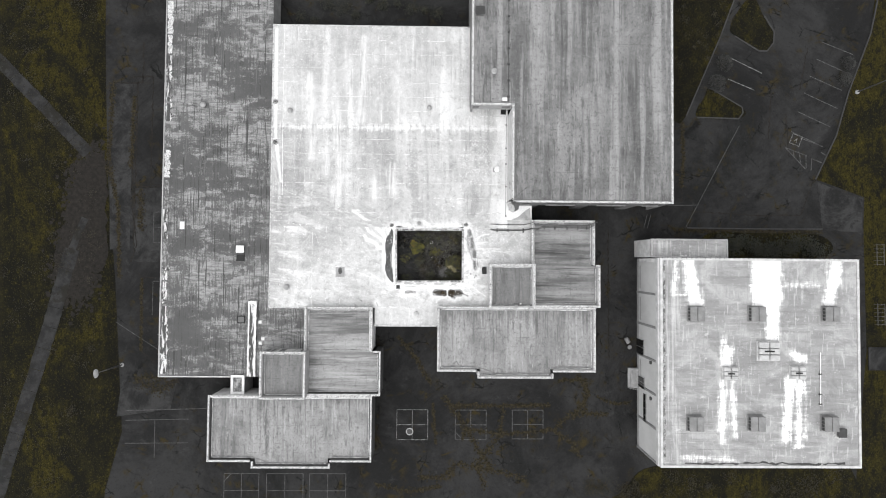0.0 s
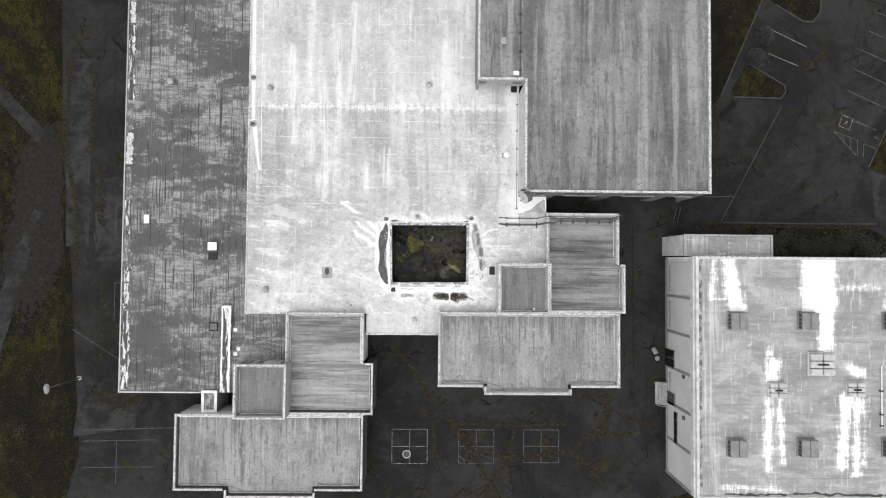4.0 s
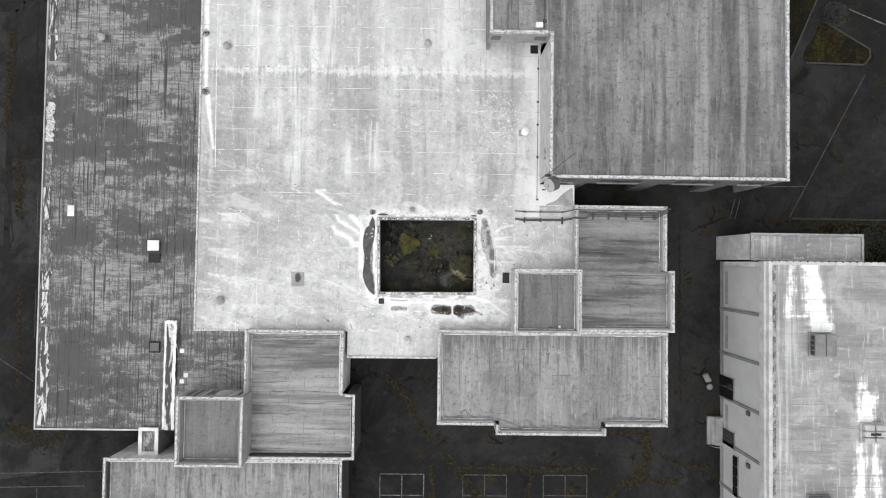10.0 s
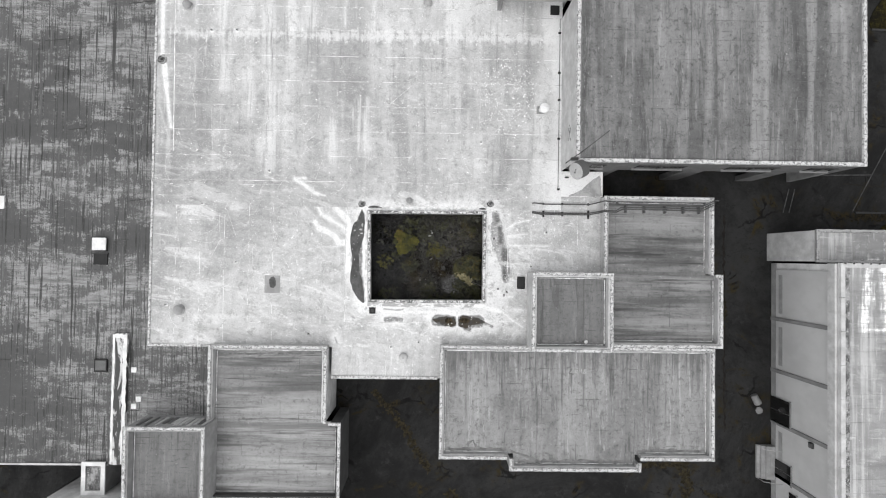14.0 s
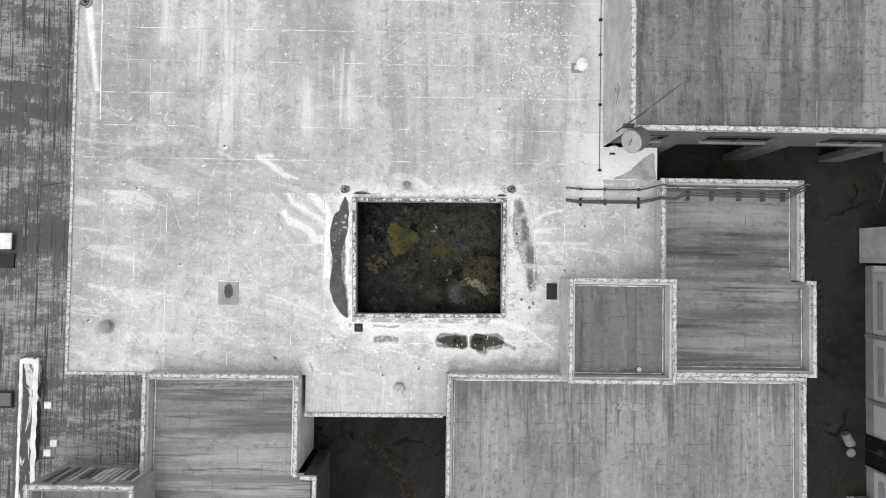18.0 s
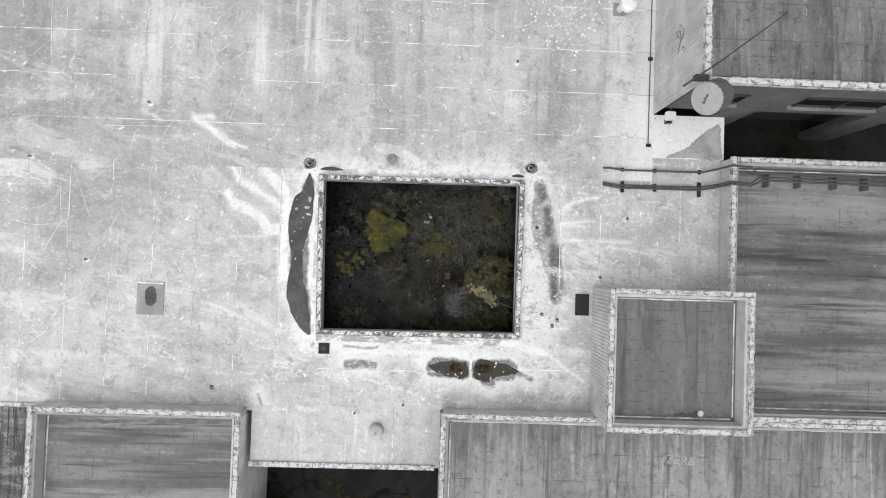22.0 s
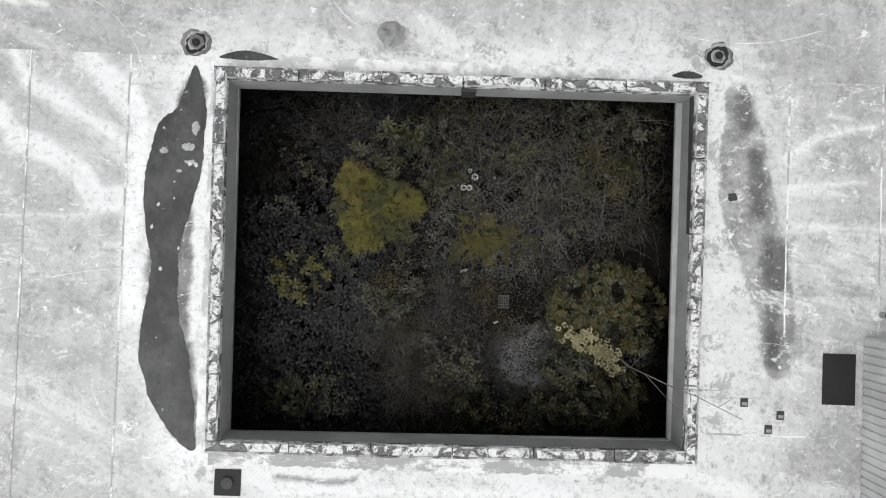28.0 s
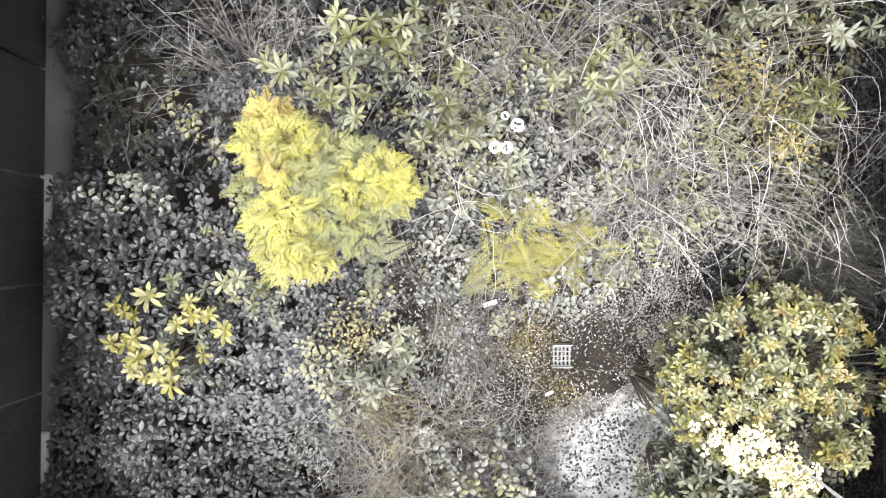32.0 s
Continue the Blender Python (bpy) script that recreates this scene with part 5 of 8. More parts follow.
# silt rings round the pools, and mould in the south ones
for i, (x, y, rx, ry) in enumerate(((-0.1, -4.66, 0.30, 0.2), (1.1, -4.64, 0.38, 0.22))):
    solid("moss_patch", blob([(x + rx * math.cos(a), y + ry * math.sin(a)) for a in (0, 0.8, 1.6, 2.4, 3.1, 4.0, 4.7, 5.5)], R + 0.008, 0.006, 0.035, 6, i), "pool_moss", "brown moss growing in a roof pool", "moss")
solid("weld_strip", ribbon([(0.53, -3.75), (0.54, -4.6), (0.57, -5.55)], 0.09, R + 0.009, 0.004, 0.12, 0.4, 5), "white_weld", "white welded seam between two roof pools", "roofing")
# clean white aprons and welded folds of the membrane, radiating from the well
t = thing("membrane_flashing", (-2, 4.2, R), "clean white membrane strips and folds round the courtyard well", "roofing")
for pts, w in (([(-6.4, 3.82), (2.6, 3.84)], 0.3), ([(-6.46, -3.3), (-6.45, 3.6)], 0.16), ([(2.68, -3.3), (2.66, 3.6)], 0.18), ([(-6.3, -3.5), (2.6, -3.5)], 0.28)):
    part("apron", ribbon(pts, w, R, 0.003, 0.12, 0.07, int(w * 100)), "dusty_weld" if pts[0][1] == -3.5 else "white_weld", t)
solid("roof_stain", blob([(9.0, 5.0), (10.2, 4.99), (11.45, 5.0), (11.46, 5.8), (11.42, 6.55), (11.0, 6.35), (10.6, 6.1), (10.25, 5.75), (9.85, 5.4)], R, 0.004, 0.04, 8, 12), "weathered_membrane", "grey weathered corner of the roof", "roofing")

solid("weld_strip", ribbon([(-21.3, 30.2), (-21.35, 17.0), (-21.25, 8.0)], 0.06, R, 0.004, 0.3, 0.3, 8), "white_weld", "white welded seam along the roof edge", "roofing")
# pale scratches and dropped flakes
bm = bmesh.new()
rs = random.Random(21)
for k in range(60):
    x, y = rs.uniform(-22, 7), rs.uniform(-6, 18)
    if HX0 - 1.2 < x < HX1 + 1.2 and HY0 - 1.2 < y < HY1 + 1.2:
        continue
    a, bend, pts = rs.uniform(0, 6.3), rs.uniform(-0.5, 0.5), []
    for s in range(9):
        pts.append((x, y))
        x, y, a = x + 0.35 * math.cos(a), y + 0.35 * math.sin(a), a + bend * 0.5
    if all(-22 < p[0] < 5 and -6 < p[1] < 18 and not (HX0 - 0.8 < p[0] < HX1 + 0.8 and HY0 - 0.8 < p[1] < HY1 + 0.8) for p in pts):
        ribbon(pts, rs.uniform(0.008, 0.02), R + 0.001, 0.002, 0.2, 0.3, k, bm)
for k in range(34):
    x, y, a, ln = rs.uniform(-21, -8.5), rs.uniform(-5.5, 12), rs.gauss(0.9, 0.7), rs.uniform(0.8, 3.6)
    pts = [(x, y), (x + ln * 0.5 * math.cos(a) + rs.gauss(0, 0.06), y + ln * 0.5 * math.sin(a)), (x + ln * math.cos(a), y + ln * math.sin(a))]
    if all(-22 < p[0] < -8.2 and -6 < p[1] < 16 for p in pts):
        ribbon(pts, rs.uniform(0.010, 0.02), R + 0.001, 0.002, 0.2, 0.3, k + 90, bm)
solid("scratches", bm, "white_weld", "pale curved scratches in the roof membrane", "scratch", kind="stuff")
bm = bmesh.new()
for k in range(1100):
    if k < 380:
        a, q = rs.uniform(0, 6.3), rs.gauss(1.6, 0.5)
        x, y = 4.2 + q * math.cos(a), 12.6 + q * 1.25 * math.sin(a)
    else:
        x, y = rs.uniform(-22.3, 8), rs.uniform(-6.2, 30)
    if (HX0 - 0.5 < x < HX1 + 0.5 and HY0 - 0.5 < y < HY1 + 0.5) or (x > 3 and y > 18.5) or (x > 5.7 and y < -0.8):
        continue
    w, a = rs.uniform(0.012, 0.055) * (1.6 if k < 380 else 1.0), rs.uniform(0, 3)
    ring = [bm.verts.new((x + w * rs.uniform(0.5, 1) * math.cos(a + b), y + w * rs.uniform(0.5, 1) * math.sin(a + b), R + 0.004)) for b in (0, 1.2, 2.5, 3.8, 5.1)]
    bm.faces.new(ring)
solid("paint_flakes", bm, "white_paint", "small white flakes and droppings on the roof", "flakes", kind="stuff")

# pipes on sleepers from the well to the classroom roof
t = thing("pipe_run", (9, 4, R), "dark pipes on rubber sleepers crossing the roof to the parapet", "pipes")
for pts in ([(6.15, 4.4, R + 0.12), (6.4, 4.42, R + 0.12), (7.05, 4.34, R + 0.12), (10.6, 4.36, R + 0.12), (11.2, 4.5, 3.6), (11.45, 4.55, 4.25), (12.3, 4.5, 4.25), (12.66, 4.3, 4.1), (18.9, 4.25, 4.1), (19.8, 4.7, 4.27), (20.1, 4.7, 4.2)],
            [(6.15, 3.75, R + 0.12), (6.9, 3.66, R + 0.12), (10.5, 3.68, R + 0.12), (11.2, 3.8, 3.6), (11.45, 3.86, 4.25), (12.3, 3.8, 4.25), (12.75, 4.1, 4.1), (18.9, 4.08, 4.1), (19.8, 4.55, 4.27)],
            [(6.15, 3.66, R + 0.12), (6.9, 3.55, R + 0.12), (10.5, 3.57, R + 0.12), (11.2, 3.7, 3.6), (11.45, 3.76, 4.25), (12.3, 3.7, 4.25), (12.9, 3.98, 4.1), (18.9, 3.92, 4.1), (19.8, 4.4, 4.27)]):
    part("pipe", tube(pts, 0.045, sides=8), "pipe_grey", t)
for x, w in ((7.05, 0.45), (8.5, 0.3), (10.5, 0.6)):
    part("sleeper", box(x - 0.07, 3.62 - w * 0.6, R, x + 0.07, 3.62 + w * 0.5, R + 0.1, 0.01), "black_rubber", t)
    part("sleeper", box(x - 0.06, 4.28, R, x + 0.06, 4.46, R + 0.1, 0.01), "black_rubber", t)
for x in (13.2, 14.6, 16.2, 17.6, 18.8):
    part("bracket", box(x - 0.025, 3.72, 3.62, x + 0.025, 4.3, 4.065), "unit_grey", t)
t = thing("conduit", (8.3, 12, R), "thin dark conduit on black blocks along the gymnasium wall", "conduit")
part("tube", tube([(8.15, 5.5, R + 0.08), (8.18, 12.4, R + 0.08), (8.2, 18.7, R + 0.08)], 0.022), "dark_metal", t)
for y in (5.5, 9.4, 12.4, 14.5, 17.6):
    part("block", box(8.08, y - 0.07, R, 8.28, y + 0.07, R + 0.1, 0.01), "black_rubber", t)
t = thing("conduit", (7.75, 28, ZG), "thin dark conduit on blocks along the gymnasium roof", "conduit")
part("tube", tube([(7.88, 19.3, ZG - 0.04), (7.88, 48.0, ZG - 0.04)], 0.03), "dark_metal", t)
for i in range(14):
    part("block", box(7.73, 19.9 + 2.03 * i, ZG - 0.115, 8.03, 20.15 + 2.03 * i, ZG - 0.02, 0.01), "dark_metal", t)
mushroom_vent(6.1, 23.2, ZG - 0.11, 0.3)
t = thing("roof_unit", (4.1, 30.2, ZG), "dark boxy exhaust unit on the gymnasium roof", "roof unit")
part("body", box(3.8, 30.15, ZG - 0.11, 4.7, 31.05, ZG + 0.5, 0.04), "unit_grey", t)
part("lid", box(3.72, 30.07, ZG + 0.5, 4.78, 31.13, ZG + 0.56, 0.02), "dark_metal", t)
t = thing("roof_unit", (7.3, 19.3, ZG), "small pale junction box on the gymnasium parapet", "roof unit")
part("body", box(7.1, 19.45, ZG - 0.11, 7.7, 19.85, ZG + 0.15, 0.02), "white_paint", t)
part("lid", box(6.7, 19.5, ZG - 0.1, 7.08, 19.8, ZG + 0.02, 0.02), "vent_grey", t)

# drum dish on a bracket at the gymnasium's corner, with a lamp and a leaning mast
t = thing("drum_antenna", (8.9, 6.3, 6.0), "white drum-shaped dish antenna bracketed to the gymnasium corner", "antenna")
def tilted(bm, m):
    bmesh.ops.transform(bm, matrix=m, verts=bm.verts)
    return bm
DM = Matrix.Translation((8.50, 6.22, 7.90)) @ Vector((-0.80, -0.40, 0.45)).to_track_quat("Z", "Y").to_matrix().to_4x4() @ Matrix.Scale(0.88, 4)
# shroud colour holds both weathering and the dark of its shaded side
part("shroud", tilted(turned([(0.60, -0.46), (0.66, -0.42), (0.66, -0.08), (0.68, -0.06), (0.68, 0.02), (0.66, 0.04), (0.66, 0.36)], (0, 0, 0), 36), DM), "drum_dark", t, "weathered metal shroud with its shaded side in the colour")
part("cover", tilted(turned([(0.67, 0.36), (0.64, 0.39), (0.3, 0.41), (0.05, 0.415)], (0, 0, 0), 36), DM), "drum_cover", t, "smudged pale round cover")
for k in range(24):
    a = k * math.pi / 12
    part("clip", tilted(box(-0.012, -0.012, 0.36, 0.012, 0.012, 0.40), DM @ Matrix.Translation((0.655 * math.cos(a), 0.655 * math.sin(a), 0))), "dark_metal", t)
for k, (x0, x1, y0, y1) in enumerate(((-0.2, -0.14, -0.02, 0.1), (-0.11, -0.05, -0.02, 0.07), (-0.02, 0.05, -0.02, 0.08), (0.08, 0.2, -0.03, 0.05))):
    part("logo_mark", tilted(box(x0, y0, 0.41, x1, y1, 0.419), DM @ Matrix.Rotation(2.3, 4, "Z")), "dark_metal", t)
part("back_plate", tilted(turned([(0.6, -0.46), (0.3, -0.54), (0.05, -0.55)], (0, 0, 0), 24), DM), "dark_metal", t)
part("mount", tube([(8.95, 6.75, 6.4), (8.95, 6.72, 7.95)], 0.06, sides=8), "dark_metal", t)
for z in (6.6, 7.3):
    part("bracket", tube([(8.95, 6.74, z), (8.97, 6.95, z)], 0.04, sides=6), "dark_metal", t)
part("bracket", tube([(8.95, 6.72, 7.8), (8.9, 6.45, 7.8)], 0.05, sides=8), "dark_metal", t)
# scrawl on the ribbed wall, and dirt on the east block's roof
t = thing("wall_scrawl", (8.37, 9.4, 5.7), "thin dark scrawl painted on the ribbed gymnasium wall", "graffiti")
for pts in (((9.88, 5.65), (9.55, 6.0), (9.19, 5.91), (9.45, 5.48), (9.71, 5.37), (9.61, 5.67), (9.25, 5.78), (8.75, 5.52)), ((8.88, 5.92), (8.74, 6.12), (8.64, 6.04), (8.78, 5.86), (8.88, 5.92))):
    part("stroke", tube([(8.375, y, z) for y, z in pts], 0.012, sides=5), "dark_metal", t)
for k, (pts, w) in enumerate((([(0.2, -14.25), (2.2, -14.1), (4.4, -14.2)], 0.16), ([(5.4, -15.05), (9.0, -15.0), (13.6, -15.05)], 0.2), ([(14.6, -14.2), (17.0, -14.1), (19.2, -14.2)], 0.13), ([(1.4, -13.95), (1.8, -13.6), (2.15, -13.95)], 0.18))):
    solid("grime_strip", ribbon(pts, w, 3.755, 0.004, 0.8, 0.3, 31 + k), "silt_dark", "ragged dark dirt washed against the roof parapet", "grime")
t = thing("wall_lamp", (8.55, 6.5, 4.6), "small white floodlight box on the gymnasium wall", "lamp")
part("housing", box(8.35, 6.3, 4.5, 8.75, 6.65, 4.75, 0.03), "white_paint", t)
part("lens", box(8.42, 6.2, 4.3, 8.7, 6.4, 4.5, 0.02), "glass", t)
part("arm", tube([(8.6, 6.6, 4.6), (8.6, 6.9, 4.6)], 0.03), "dark_metal", t)
t = thing("mast", (8.45, 7.05, 8.2), "thin dark leaning antenna mast at the parapet", "antenna")
part("pole", tube([(7.7, 6.75, 7.4), (8.5, 7.3, 8.5), (10.0, 8.5, 9.6)], (0.035, 0.02), sides=6), "dark_metal", t)
part("clamp", box(8.0, 6.9, ZG - 0.1, 8.5, 7.1, ZG + 0.12), "dark_metal", t)
# windows of the gymnasium's south wall
for x0, x1 in ((9.9, 10.8), (13.2, 16.6), (19.8, 23.2), (25.6, 27.4)):
    w = thing("window_1", ((x0 + x1) / 2, 6.85, 5.4), "dark strip window in the gymnasium wall", "window", "gymnasium windows", "structure")
    part("pane", box(x0, 6.83, 5.35, x1, 6.89, 6.35), "glass", w)
    part("window_sill", box(x0 - 0.15, 6.72, 5.24, x1 + 0.15, 6.9, 5.32), "wall_grey", w)
    part("window_frame", box((x0 + x1) / 2 - 0.04, 6.8, 5.35, (x0 + x1) / 2 + 0.04, 6.83, 6.35), "dark_metal", w)
    part("window_frame", box(x0 - 0.06, 6.8, 6.35, x1 + 0.06, 6.89, 6.43), "dark_metal", w)

# ---- things on the long wing's roof ----
t = thing("roof_hatch", (-26.66, 0.3, ZW), "open dark roof hatch with its white cover beside it", "hatch")
part("opening", box(-27.2, -0.75, ZW, -26.15, 0.05, ZW + 0.12, 0.01), "black_rubber", t)
part("frame", box(-27.26, 0.05, ZW, -26.1, 0.12, ZW + 0.16), "dark_metal", t)
part("cover", box(-27.2, 0.35, ZW + 0.25, -26.15, 1.3, ZW + 0.36, 0.03), "white_paint", t, "white hatch cover propped open")
part("cover_curb", box(-27.1, 0.3, ZW, -26.2, 1.2, ZW + 0.25), "dark_metal", t)
solid("white_panel", box(-34.7, 3.4, ZW, -34.1, 4.4, ZW + 0.05, 0.01), "white_paint", "white board lying on the dark roof", "board")
t = thing("roof_hatch", (-26.4, -8.4, ZW), "dark square roof hatch beside the divider", "hatch")
part("curb", box(-26.95, -8.9, ZW, -25.95, -7.9, ZW + 0.12, 0.02), "black_rubber", t)
part("lid", box(-26.8, -8.75, ZW + 0.12, -26.0, -8.0, ZW + 0.2, 0.02), "unit_grey", t)
for x, y in ((-23.55, -10.9), (-23.9, -11.45), (-23.95, -8.7)):
    solid("roof_block", box(x - 0.2, y - 0.2, ZW, x + 0.2, y + 0.2, ZW + 0.12, 0.02), "white_paint", "small white block on the dark roof", "block", "white roof blocks")
t = thing("turbine_vent", (-31.7, 19.8, ZW), "round metal turbine vent on the dark roof", "vent")
part("base", box(-32.0, 19.45, ZW, -31.2, 20.15, ZW + 0.08, 0.02), "unit_grey", t)
part("ball", turned([(0.2, 0.05), (0.2, 0.25), (0.34, 0.35), (0.36, 0.5), (0.25, 0.65), (0.08, 0.7)], (-31.8, 19.8, ZW), 18), "galvanised", t)
t = thing("shaft_curb", (-26.6, -16.8, 0), "small white-rimmed shaft with a dark dirty top", "shaft")
SB = [(-27.5, -18.0), (-25.8, -18.0), (-25.8, -15.6), (-27.5, -15.6)]
walls(t, SB, 0, 3.25, "wall_grey", 0.2)
part("top", slab([(-27.25, -17.75), (-26.05, -17.75), (-26.05, -15.85), (-27.25, -15.85)], 3.0, 3.2), "silt_film", t)
caps(t, SB, 3.35, 0.3, 0.1, "white_paint", 3, lips=False)
solid("rust_ring", turned([(0.75, 0.0), (0.75, 0.006), (0.68, 0.006)], (-32.0, -12.9, ZW + 0.005), 28), "worn_bitumen", "faint round mark on the dark roof", "roof mark")
t = thing("chalk_ring", (-32.0, -12.9, ZW), "broken pale ring drawn on the dark roof", "roof mark")
for a in range(0, 40):
    if a % 9 < 6:
        x, y = -32.0 + 0.8 * math.cos(a * 0.157), -12.9 + 0.8 * math.sin(a * 0.157)
        part("mark", box(x - 0.03, y - 0.03, ZW + 0.012, x + 0.03, y + 0.05, ZW + 0.016), "edge_grey", t)
# torn seam ridges across the dark roof
bm = bmesh.new()
for k in range(26):
    x, y = rs.uniform(-35.5, -24.5), rs.uniform(-14, 34)
    ribbon([(x, y), (x + rs.uniform(0.6, 2.2), y + rs.uniform(-0.25, 0.25))], rs.uniform(0.02, 0.06), ZW + 0.008, 0.02, 0.6, 0.2, k, bm)
solid("torn_laps", bm, "dark_metal", "torn dark laps across the bitumen roof", "roofing", kind="stuff")
# graffiti on the raised box: plain strokes
t = thing("graffiti", (-20, -12.04, 4), "sprayed dark and pale graffiti blocks on the tower wall", "graffiti")
for k in range(16):
    x = -22.7 + 0.33 * k
    part("stroke", box(x, -12.13, 3.5 + rs.uniform(0, 0.4), x + rs.uniform(0.12, 0.28), -12.075 + 0.002 * (k % 3), 5.0 + rs.uniform(-0.5, 0.6)), rs.choice(["unit_grey", "pale_siding", "vent_grey", "vent_grey"]), t)
# sprayed letters on the classroom roof
fc = bpy.data.curves.new("lettering", "FONT")
fc.body, fc.size, fc.extrude = "ZER&", 0.55, 0.003
tmp = new("lettering", fc)
me = bpy.data.meshes.new_from_object(tmp.evaluated_get(bpy.context.evaluated_depsgraph_get()))
bpy.data.objects.remove(tmp)
me.materials.append(MATS["silt_grey"])
ob = tagged(new("lettering", me), "pale chalk lettering on the grey roof", "graffiti")
ob.matrix_world = pose(9.1, -8.4, 3.762, 0, 0, -4)
t = thing("roof_debris", (9.9, -5.9, 4.86), "wet dirty debris and a pale bag in the roof corner", "litter")
part("dirt", blob([(8.9, -5.95), (9.6, -5.85), (10.1, -5.9), (9.7, -6.05), (9.1, -6.05)], 4.856, 0.02, 0.05), "dirt_film", t)
part("bag", turned([(0.1, 0), (0.14, 0.06), (0.08, 0.12)], (9.95, -5.9, 4.86), 10), "silt_pale", t)
# ponded grime along the inside of the front parapets
for i, (pts, z) in enumerate((([(0, -14.2), (4.5, -14.25), (6.8, -15.0)], 3.756), ([(5.2, -15.1), (13.8, -15.1)], 3.756), ([(14.3, -14.25), (19, -14.2)], 3.756), ([(-29.4, -25.8), (-24.6, -25.9), (-22.4, -26.6)], 3.756),
                              ([(-23.8, -26.7), (-15.2, -26.7)], 3.756), ([(-14.2, -25.8), (-9.8, -25.85)], 3.756), ([(12.3, -5.8), (19.6, -5.8)], 3.606), ([(19.9, -5.5), (19.9, -1.3)], 3.606), ([(-17.2, -7.3), (-10.2, -7.2)], 3.606), ([(6.6, -5.9), (11.0, -5.95)], 4.856))):
    solid("silt_strip", ribbon(pts, 0.15, z + 0.001, 0.004, 0.35, 0.3, i), "silt_dark", "ragged strip of silt along the parapet", "silt", "parapet silt")

# ---- the assembly hall's roof and walls ----
for i, (x, y) in enumerate(((31.25, -6.8), (38.86, -6.75), (48.1, -6.7), (31.1, -20.25), (38.68, -20.2), (47.82, -20.2))):
    t = thing("roof_unit", (x, y, ZH), "dark grey two-part louvred ventilator on the white roof", "roof unit", "hall ventilators")
    part("curb", box(x - 0.95, y - 1.0, ZH - 0.05, x + 0.95, y + 1.0, ZH + 0.15, 0.02), "louvre_grey", t)
    part("body", box(x - 0.85, y - 0.9, ZH + 0.15, x + 0.02, y + 0.9, ZH + 0.75, 0.05), "louvre_grey", t)
    part("body", box(x + 0.06, y - 0.9, ZH + 0.15, x + 0.9, y + 0.9, ZH + 0.8, 0.05), "louvre_grey", t)
    for k in range(4):
        part("louvre", box(x - 0.93, y - 0.8 + 0.42 * k, ZH + 0.3, x - 0.84, y - 0.5 + 0.42 * k, ZH + 0.6), "dark_metal", t)
for x, y, w in ((40.37, -11.34, 1.4), (35.57, -14.1, 0.95), (44.0, -14.0, 0.95)):
    t = thing("roof_unit", (x, y, ZH), "low pale ribbed air unit on the white roof", "roof unit", "hall air units")
    part("curb", box(x - w, y - w * 0.9, ZH - 0.05, x + w, y + w * 0.9, ZH + 0.15, 0.03), "hood_pale", t)
    for k in range(3):
        part("hood", box(x - w * 0.92, y - w * 0.82 + k * w * 0.56, ZH + 0.15, x - 0.06, y - w * 0.82 + k * w * 0.56 + w * 0.5, ZH + 0.55, 0.08), "hood_pale", t)
        part("hood", box(x + 0.06, y - w * 0.82 + k * w * 0.56, ZH + 0.15, x + w * 0.92, y - w * 0.82 + k * w * 0.56 + w * 0.5, ZH + 0.55, 0.08), "hood_pale", t)
    part("slot", box(x - w * 0.5, y - 0.1, ZH + 0.55, x + w * 0.4, y + 0.1, ZH + 0.57), "black_rubber", t)
t = thing("roof_unit", (49.5, -21.4, ZH), "small dark square roof hatch", "hatch")
part("curb", box(49.0, -21.9, ZH - 0.05, 50.0, -20.9, ZH + 0.25, 0.03), "unit_grey", t)
part("lid", box(48.95, -21.95, ZH + 0.25, 50.05, -20.85, ZH + 0.32, 0.02), "dark_metal", t)
t = thing("roof_pipe", (46.9, -15, ZH), "thin white pipe with dark joints on the roof", "pipe")
part("pipe", tube([(46.95, -11.5, ZH + 0.1), (46.9, -18.1, ZH + 0.1)], 0.06, sides=8), "white_paint", t)
for y in (-14.2, -16.7, -17.9):
    part("joint", box(46.75, y - 0.08, ZH - 0.05, 47.1, y + 0.08, ZH + 0.18, 0.02), "dark_metal", t)
solid("grime_strip", ribbon([(30.0, -25.25), (33, -25.3), (38, -25.2), (45, -25.3), (50, -25.25)], 0.22, ZH - 0.03, 0.004, 0.9, 0.4, 9), "dark_metal", "ragged dark grime along the roof edge", "grime")
part("edge_band", box(27.32, -25.4, ZH - 0.046, 27.62, -0.2, ZH - 0.036), "silt_film", hall)
# west wall: base course, panels between fins, doors, cornice
part("base_course", box(26.92, -25.7, 0.0, 26.99, 0.05, 0.55), "concrete", hall)
part("cornice", box(26.8, -25.75, 6.2, 27.02, 0.1, 6.9, 0.02), "pale_siding", hall, "pale projecting cornice band")
for k in range(6):
    y1 = -0.3 - 4.23 * k
    y0 = y1 - 4.23
    p = part("wall_panel", box(26.93, y0 + 0.16, 0.58, 26.985, y1 - 0.16, 6.15), "hall_panel", hall, "smooth pale wall panel")
    part("fin", box(26.86, y0 - 0.14, 0.0, 26.99, y0 + 0.14, 6.18), "wall_grey", hall, "dark grey upright fin")
    if k in (0, 1, 3):
        part("faded_lettering", box(26.92, y0 + 0.5, 0.9, 26.93, y1 - 0.6, 1.35), "vent_grey", p)
